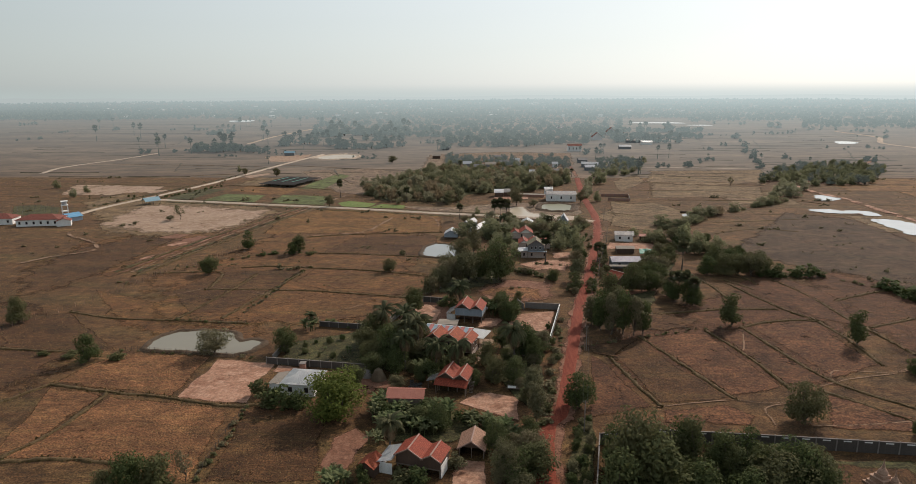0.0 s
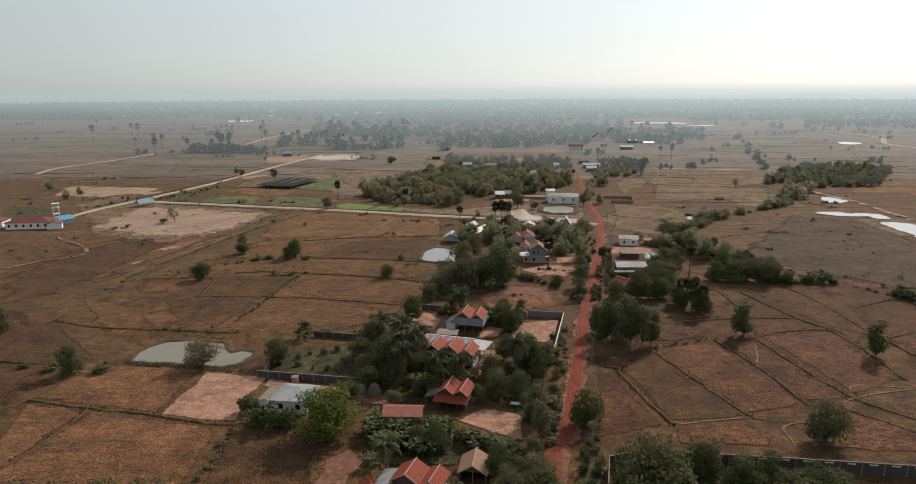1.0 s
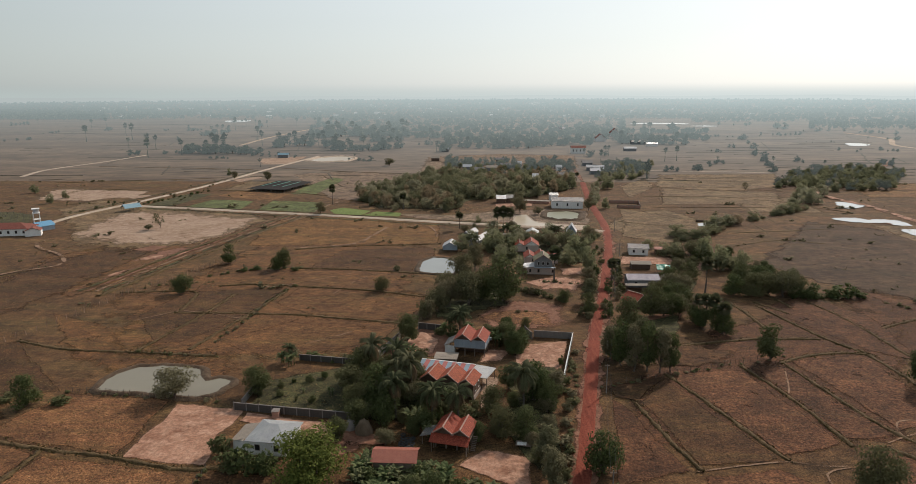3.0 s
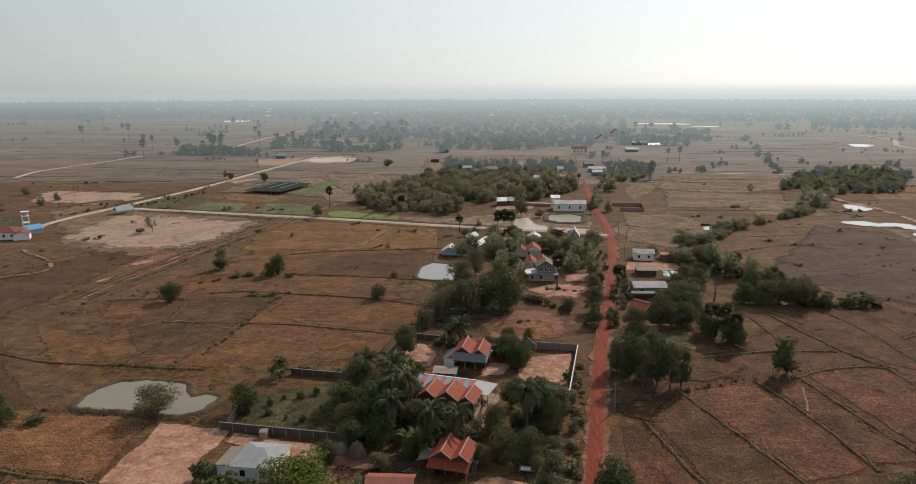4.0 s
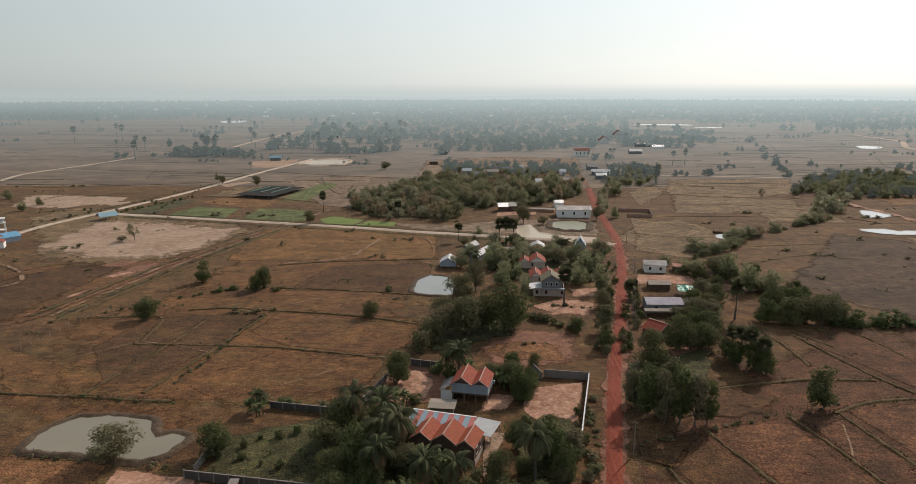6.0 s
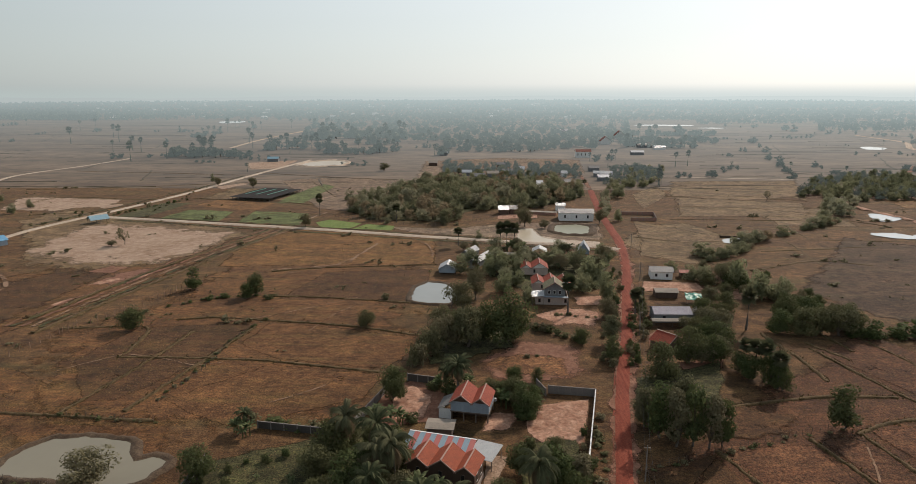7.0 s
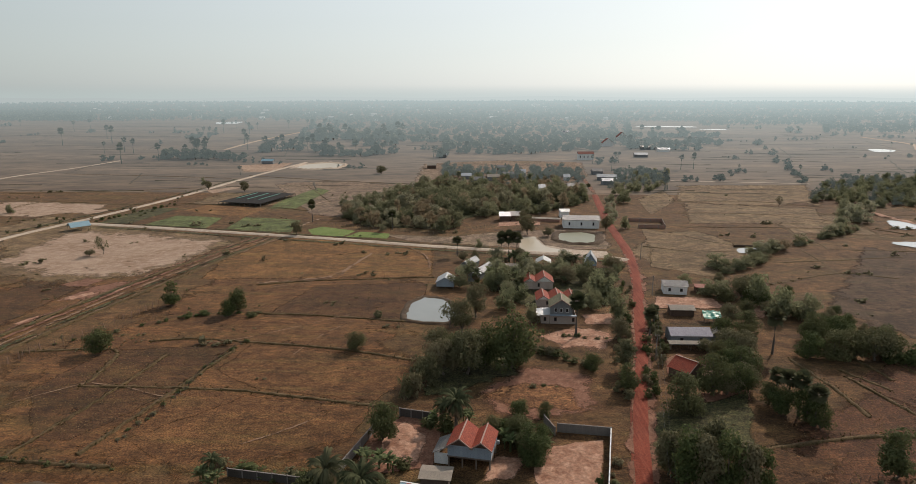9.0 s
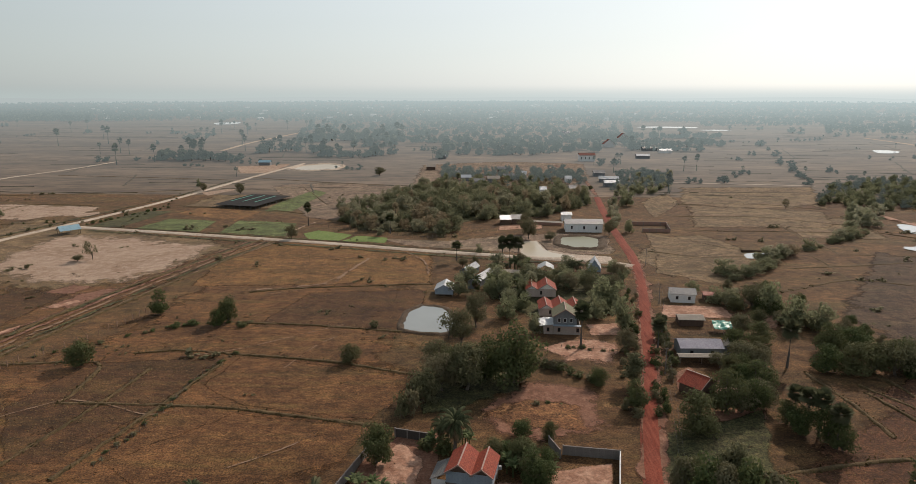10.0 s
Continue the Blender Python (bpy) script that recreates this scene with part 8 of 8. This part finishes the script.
for k, x, y, h, r in (("broad", 67.2, 218.2, 7.1, 3.7), ("broad", 70.7, 214.7, 9.2, 3.3), ("broad", 72.5, 211.4, 7.8, 2.8), ("broad", 66.0, 222.4, 6.3, 2.8), ("broad", 36.0, 192.7, 9.9, 4.1), ("dusty", 43.3, 191.3, 11.4, 4.2), 
        ("broad", 8.3, 196.0, 9.0, 2.6), ("shrub", -8.9, 207.4, 4.3, 2.9), ("shrub", -12.6, 208.4, 3.3, 2.4), ("shrub", 4.1, 205.8, 4.5, 2.8), ("broad", 100.6, 250.9, 9.1, 4.6), ("broad", 110.6, 255.2, 8.8, 4.0)):
    plant(k, x, y, h, r)
# dark weedy patches that also paint the shade under the plants
patch("yard", "weeds", (-23.7, 135.2, -7.7, 138.6, 1.9, 128.5, -4.1, 120.6, -18.7, 120.1), label="weedy ground under the bananas, shade painted dark", edge=2)
patch("yard", "weeds", (-34.9, 178.4, -26.9, 193.2, -17.7, 187.4, -13.4, 155.3, -29.2, 154.6), label="weedy ground under the palms, shade painted dark", edge=3)
patch("yard", "weeds", (7.0, 184.3, 19.5, 187.1, 16.4, 142.4, 11.2, 136.4, 4.8, 151.7), label="weedy ground under the trees, shade painted dark", edge=2)
patch("yard", "weeds", (37.2, 217.5, 64.3, 229.2, 55.3, 199.2, 30.2, 194.2), label="weedy ground under the trees, shade painted dark", edge=3)
patch("yard", "weeds", (65.6, 264.2, 82.3, 269.3, 66.9, 232.2, 54.8, 228.8), label="weedy ground under the trees, shade painted dark", edge=3)
patch("yard", "weeds", (-17.4, 245.2, 10.4, 253.8, 9.4, 236.1, -4.7, 226.4, -16.4, 221.8), label="weedy ground under the trees, shade painted dark", edge=4)
patch("yard", "weeds", (-0.8, 349.2, 53.0, 342.4, 46.2, 293.2, 12.5, 289.0, -0.8, 310.0), label="weedy ground round the houses, shade painted dark", edge=4)

grove(("broad", "shrub", "banana", "shrub"), (-15.0, 149.0, -16.0, 164.0, -2.0, 162.0, 1.5, 152.0, -1.0, 148.5), 20, 4.2, seed=104, gap=2.4, spread=0.4, keep=((-6.0, 146.0, 5.5),))
grove(("banana", "banana", "shrub"), (-24.1, 138.0, -18.6, 137.6, -6.9, 135.8, -5.5, 124.1, -15.3, 122.5, -21.1, 123.5), 26, 3.2, seed=95, gap=1.8)
grove(("banana", "shrub"), (-2.0, 131.0, 8.2, 126.2, 8.6, 122.2, -1.8, 125.4), 10, 2.8, seed=96, gap=1.8)
grove(("shrub", "shrub_dry"), (-28.6, 108.1, -19.3, 109.4, -18.0, 102.1, -27.5, 101.8), 8, 2.5, seed=97, gap=2)
grove(("shrub", "shrub_dry"), (12.5, 189.4, 22.4, 189.7, 17.3, 136.6, 12.9, 131.0), 12, 2.4, seed=98, gap=2.5)
grove(("shrub", "shrub_dry", "banana"), (-56.0, 173.0, -33.4, 185.0, -25.8, 159.7, -53.0, 160.2), 16, 1.8, seed=99, gap=2.5)
grove(("shrub", "shrub", "shrub_dry"), (37.0, 222.6, 45.3, 255.2, 53.7, 290.6, 57.9, 290.8, 52.7, 263.7, 41.2, 222.8), 26, 2.6, seed=101, gap=2.4, spread=0.5, keep=KEEP2)
grove(("shrub", "shrub_dry"), (29.7, 222.3, 38.3, 263.1, 50.5, 318.9, 54.8, 319.1, 43.1, 263.3, 33.6, 222.5), 26, 2.4, seed=102, gap=2.4, spread=0.5, keep=KEEP2)
grove(("banana", "coconut", "shrub", "coconut"), (-10.2, 340.0, 16.5, 357.3, 52.2, 344.1, 45.7, 305.2, 35.6, 318.3, 13.4, 304.0, -4.9, 309.8), 22, 5.0, seed=103, gap=4, spread=0.4, keep=KEEP2)
hedge((-268.0, 429.8, -251.9, 435.3, -236.0, 439.2), 1.6, 1.2, step=5, seed=90)
hedge((-246.5, 401.0, -241.3, 419.9, -234.5, 434.3), 1.6, 1.2, step=6, seed=91)
hedge((-219.6, 431.6, -208.7, 467.3, -199.6, 485.7), 1.6, 1.5, step=3.5, seed=92)
hedge((-199.3, 427.7, -212.4, 548.1, -205.3, 584.1), 0.9, 1.0, step=7, seed=93)
# umber patch that paints the tree group's shadow on the weedy plot
patch("field", "umber", (44.1, 200.7, 60.9, 205.2, 73.3, 199.4, 65.8, 188.9, 42.0, 185.9), label="dark weedy plot, the trees' shade painted into its colour", edge=6)
patch("field", "umber", (30.1, 174.9, 47.3, 181.7, 36.8, 166.7, 30.8, 169.0), label="dark plot beside the road", edge=2)

# low bushes dotted over the open plain
br = random.Random(61)
spots = []
while len(spots) < 420:
    y = br.uniform(230, 545)
    x = br.uniform(-0.78, 0.78) * (y + 40)
    if -60 < x - 0.12 * y < 60 and y < 620:
        continue
    hh = br.choice((0.6, 0.8, 1.0, 1.4, 2.2))
    for k in range(br.choice((1, 1, 2, 4))):
        spots.append(("bush", x + br.uniform(-5, 5), y + br.uniform(-2, 2), hh * br.uniform(0.7, 1.3), hh * br.uniform(0.7, 1.2)))
merge_plants("scrub", spots, "dusty low bushes dotted over the dry plain", br)

# ---- the far country ----
def belt(x0, y0, x1, y1, deep, count, h, palms=0.15, low=0.5):
    """Trees and sugar palms strewn along a line, deep metres to either side of it."""
    for _ in range(count):
        t = far_rng.random()
        x, y = x0 + (x1 - x0) * t + far_rng.gauss(0, 0.3) * deep * 0.6, y0 + (y1 - y0) * t + far_rng.uniform(-1, 1) * deep
        if far_rng.random() < palms:
            far_spots.append(("far_palm", x, y, h * far_rng.uniform(1.0, 1.5), 2.4))
        else:
            hh = h * far_rng.uniform(low, 1.1)
            far_spots.append(("far_tree", x, y, hh, hh * far_rng.uniform(0.42, 0.75)))


far_rng, far_spots = random.Random(23), []
belt(-353.2, 782.0, -270.4, 769.4, 10, 25, 12.8, 0.1, 0.5)
belt(-328.6, 796.3, -310.7, 796.5, 4, 7, 15.7, 0.9, 0.5)
belt(-553.1, 1197.7, -512.5, 1214.2, 15, 8, 7.1, 0.1, 0.5)
belt(-463.6, 1078.9, -431.9, 1106.1, 14, 12, 9.1, 0.2, 0.5)
belt(-590.3, 1198.0, -579.7, 1197.9, 16, 5, 4.0, 0, 0.5)
belt(-406.6, 754.7, -396.7, 754.8, 10, 5, 6.8, 0, 0.5)
belt(-377.0, 774.9, -353.4, 775.2, 10, 6, 3.8, 0, 0.5)
belt(-298.8, 719.3, -273.6, 713.9, 4, 8, 2.9, 0, 0.5)
belt(-757.0, 1121.3, -754.7, 1166.7, 16, 7, 3.8, 0, 0.5)
belt(-696.9, 959.6, -684.1, 992.7, 14, 6, 4.9, 0, 0.5)
belt(-996.8, 1395.1, -1012.6, 1441.9, 20, 6, 9.6, 0, 0.5)
belt(-465.2, 993.2, -449.4, 982.1, 6, 4, 4.9, 0, 0.5)
belt(-456.2, 1106.2, -444.3, 1149.8, 14, 8, 11.3, 0.5, 0.5)
belt(-697.7, 1215.4, -691.1, 1215.4, 8, 4, 7.1, 0, 0.5)
belt(-508.1, 1388.1, -430.1, 1285.0, 17, 7, 10.1, 0.7, 0.5)
belt(-274.5, 858.6, -260.5, 858.7, 10, 6, 14.2, 0.2, 0.5)
belt(-260.5, 875.6, -216.6, 884.7, 10, 12, 13.8, 0.35, 0.5)
belt(-218.2, 876.0, -184.4, 843.1, 10, 8, 14.2, 0.4, 0.5)
belt(-249.7, 1040.5, -222.8, 1040.5, 12, 12, 20.8, 0.15, 0.5)
belt(-187.9, 812.3, -132.3, 812.9, 9, 19, 12.1, 0.2, 0.5)
belt(-134.9, 827.9, -101.6, 843.8, 10, 13, 12.4, 0.2, 0.5)
belt(-211.7, 1065.6, -121.7, 1078.5, 13, 25, 17.9, 0.25, 0.5)
belt(-202.5, 941.0, -116.3, 961.7, 11, 14, 12.7, 0.25, 0.5)
belt(-126.2, 1040.5, -36.6, 1016.8, 12, 19, 10.3, 0.2, 0.5)
belt(-98.2, 876.8, -33.4, 932.0, 10, 8, 6.0, 0.1, 0.5)
belt(-262.4, 756.4, -232.2, 744.2, 10, 6, 7.4, 0.1, 0.5)
belt(-286.2, 775.9, -261.8, 783.0, 9, 7, 9.0, 0.1, 0.5)
belt(-379.5, 1323.3, -281.5, 1407.1, 16, 8, 13.8, 0.8, 0.5)
belt(-142.1, 710.1, -111.4, 688.9, 8, 6, 5.1, 0.2, 0.5)
belt(-58.7, 799.2, -41.9, 799.4, 12, 6, 11.2, 0.1, 0.5)
belt(-236.5, 731.9, -206.4, 732.3, 9, 6, 3.6, 0, 0.5)
belt(-30.1, 844.4, 48.1, 845.1, 10, 22, 9.8, 0.05, 0.5)
belt(48.1, 845.1, 107.2, 895.7, 10, 14, 8.6, 0.1, 0.5)
belt(148.4, 994.5, 189.4, 933.1, 11, 14, 11.2, 0.2, 0.5)
belt(174.1, 914.2, 259.5, 896.7, 11, 29, 12.0, 0.12, 0.5)
belt(217.8, 1091.1, 333.8, 1146.5, 13, 11, 14.0, 0.6, 0.5)
belt(106.0, 736.5, 135.7, 748.9, 8, 7, 8.5, 0.4, 0.5)
belt(276.5, 1040.6, 396.4, 1040.7, 13, 19, 4.3, 0, 0.5)
belt(401.1, 1052.7, 498.7, 1077.7, 13, 14, 5.3, 0.05, 0.5)
belt(370.5, 995.1, 310.3, 803.1, 12, 7, 7.5, 0.05, 0.5)
belt(310.3, 803.1, 272.4, 670.0, 10, 10, 6.6, 0.05, 0.5)
belt(272.4, 670.0, 252.5, 597.7, 8, 9, 6.2, 0.05, 0.5)
belt(134.7, 644.6, 143.3, 636.0, 5, 5, 8.8, 0.1, 0.5)
belt(106.2, 566.2, 124.0, 584.1, 8, 6, 5.6, 0.1, 0.5)
belt(131.4, 560.0, 136.3, 566.8, 4, 3, 7.3, 0.3, 0.5)
belt(157.4, 611.4, 173.2, 619.7, 6, 6, 5.0, 0, 0.5)
belt(184.9, 619.9, 191.1, 616.0, 5, 5, 6.0, 0.1, 0.5)
belt(203.3, 645.8, 231.7, 674.1, 8, 6, 5.4, 0.1, 0.5)
belt(261.1, 802.6, 269.4, 788.9, 10, 5, 3.9, 0, 0.5)
belt(312.5, 705.8, 309.1, 665.9, 10, 6, 5.0, 0.05, 0.5)
belt(296.0, 638.7, 322.8, 639.2, 10, 6, 4.7, 0.2, 0.5)
belt(545.5, 1312.6, 530.0, 1240.2, 16, 5, 10.7, 0, 0.5)
belt(408.1, 804.1, 472.8, 804.8, 14, 10, 4.6, 0, 0.5)
belt(381.5, 671.8, 387.6, 649.0, 12, 7, 6.5, 0.2, 0.5)
belt(298.9, 847.2, 304.4, 847.3, 3, 3, 7.0, 0, 0.5)
belt(462.5, 1353.4, 529.0, 1352.5, 17, 6, 8.0, 0, 0.5)
belt(554.5, 1175.3, 661.5, 1090.3, 15, 13, 6.6, 0, 0.5)
belt(514.0, 934.7, 602.7, 995.6, 13, 6, 6.4, 0.1, 0.5)
belt(400.5, 934.1, 476.3, 934.5, 12, 6, 2.3, 0, 0.5)
merge_plants("backdrop_trees", far_spots, "clumps of trees and sugar palms between far fields, haze painted as glow", far_rng)

rng = np.random.default_rng(5)
vs, fs, at0 = [], [], 0
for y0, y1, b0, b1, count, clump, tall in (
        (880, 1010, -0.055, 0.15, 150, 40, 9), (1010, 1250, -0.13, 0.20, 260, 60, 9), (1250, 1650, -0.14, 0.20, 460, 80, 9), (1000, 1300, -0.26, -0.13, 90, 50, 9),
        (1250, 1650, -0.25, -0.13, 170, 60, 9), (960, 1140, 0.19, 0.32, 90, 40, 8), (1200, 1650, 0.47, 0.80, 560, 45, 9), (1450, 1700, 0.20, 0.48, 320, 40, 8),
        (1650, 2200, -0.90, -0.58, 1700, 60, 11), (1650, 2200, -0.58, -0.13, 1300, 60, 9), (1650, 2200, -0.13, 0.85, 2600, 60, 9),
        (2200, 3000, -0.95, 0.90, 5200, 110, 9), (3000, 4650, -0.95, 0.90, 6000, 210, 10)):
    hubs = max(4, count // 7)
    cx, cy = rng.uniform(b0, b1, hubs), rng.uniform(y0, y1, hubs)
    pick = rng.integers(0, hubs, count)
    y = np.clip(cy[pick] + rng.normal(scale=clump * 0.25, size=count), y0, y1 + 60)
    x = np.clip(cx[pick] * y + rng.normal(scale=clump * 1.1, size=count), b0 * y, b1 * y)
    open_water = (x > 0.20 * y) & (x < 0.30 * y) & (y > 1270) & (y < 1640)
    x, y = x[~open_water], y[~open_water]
    n = len(x)
    h = tall * rng.uniform(0.5, 1.2, n)
    k = 26 if y1 < 1300 else 14 if y1 < 2300 else 7
    d = rng.normal(size=(n, k, 3))
    d /= np.linalg.norm(d, axis=2)[:, :, None]
    p = np.stack([x, y, h * 0.55], 1)[:, None, :] + d * np.stack([h * 0.55, h * 0.55, h * 0.42], 1)[:, None, :] * rng.uniform(0.6, 1.1, (n, k, 1))
    v, f = cards(p.reshape(-1, 3), d.reshape(-1, 3), (h[:, None] * rng.uniform(0.16, 0.36, (n, k)) * (1.5 if k == 7 else 1.0)).reshape(-1), rng, aspect=0.8, bend=0.1)
    vs.append(v)
    fs.append(f + at0)
    at0 += len(v)
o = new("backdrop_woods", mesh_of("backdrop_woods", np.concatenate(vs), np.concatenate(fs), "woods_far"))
tagged(o, "far woods scattered over the plain, haze painted as glow", kind="stuff")
# second sheet over the ground, added to carry the painted haze glow
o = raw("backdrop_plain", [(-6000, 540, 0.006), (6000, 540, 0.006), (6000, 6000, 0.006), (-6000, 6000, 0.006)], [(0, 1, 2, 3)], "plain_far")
tagged(o, "far plain towards the horizon, haze painted as glow", kind="structure")
# horizon trees whose colour is nearly all painted haze glow
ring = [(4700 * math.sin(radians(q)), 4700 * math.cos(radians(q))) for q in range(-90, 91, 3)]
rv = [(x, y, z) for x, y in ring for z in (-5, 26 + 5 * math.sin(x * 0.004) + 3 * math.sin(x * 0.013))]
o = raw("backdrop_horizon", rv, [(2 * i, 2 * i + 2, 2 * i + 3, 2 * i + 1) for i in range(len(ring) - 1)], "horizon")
tagged(o, "tree line at the horizon, pale blue from painted haze glow", kind="structure")

# added see-through shell that glows to imitate haze over the horizon
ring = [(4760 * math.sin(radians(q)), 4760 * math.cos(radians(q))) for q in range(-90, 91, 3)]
o = raw("backdrop_haze_glow", [(x, y, z) for x, y in ring for z in (-5, 125)], [(2 * i, 2 * i + 2, 2 * i + 3, 2 * i + 1) for i in range(len(ring) - 1)], "veil")
tagged(o, "added glowing band that imitates soft haze over the horizon", kind="structure")
# pale roofs of the far town, with haze painted in as glow
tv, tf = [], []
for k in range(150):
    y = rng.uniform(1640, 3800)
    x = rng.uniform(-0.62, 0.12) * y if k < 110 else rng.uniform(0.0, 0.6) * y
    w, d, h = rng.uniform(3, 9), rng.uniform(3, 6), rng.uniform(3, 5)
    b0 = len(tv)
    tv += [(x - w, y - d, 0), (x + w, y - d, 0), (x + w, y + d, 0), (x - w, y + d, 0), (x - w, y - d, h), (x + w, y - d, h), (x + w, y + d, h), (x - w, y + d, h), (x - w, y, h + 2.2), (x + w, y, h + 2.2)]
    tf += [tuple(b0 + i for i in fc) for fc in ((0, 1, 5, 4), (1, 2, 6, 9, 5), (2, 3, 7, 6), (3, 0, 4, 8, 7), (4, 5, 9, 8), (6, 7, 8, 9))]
tagged(raw("far_town", tv, tf, "town_far"), "pale houses of a far town among the trees, haze painted as glow", kind="stuff")

# ---- dry grass and stubble on the nearer fields ----
tr = np.random.default_rng(17)
spots = np.array(TUFTS)
centre = np.concatenate([spots, np.full((len(spots), 1), 0.12)], 1)
nrm = tr.normal(size=centre.shape)
nrm[:, 2] = np.abs(nrm[:, 2]) + 0.8
nrm /= np.linalg.norm(nrm, axis=1)[:, None]
v, f = cards(centre, nrm, tr.uniform(0.10, 0.30, len(spots)), tr, aspect=0.5)
v[:, 2] = np.maximum(v[:, 2], 0.02)
tagged(new("dry_grass", mesh_of("dry_grass", v, f, "grass")), "dry tufts of stubble on the fields", kind="stuff")
centre = np.array(BUND_TUFTS)
nrm = tr.normal(size=centre.shape)
nrm[:, 2] = np.abs(nrm[:, 2]) * 0.5 + 0.2
nrm /= np.linalg.norm(nrm, axis=1)[:, None]
v, f = cards(centre, nrm, tr.uniform(0.12, 0.42, len(centre)), tr, aspect=0.5)
tagged(new("bund_grass", mesh_of("bund_grass", v, f, "bund_grass")), "tufts of dark olive grass along the bunds", kind="stuff")
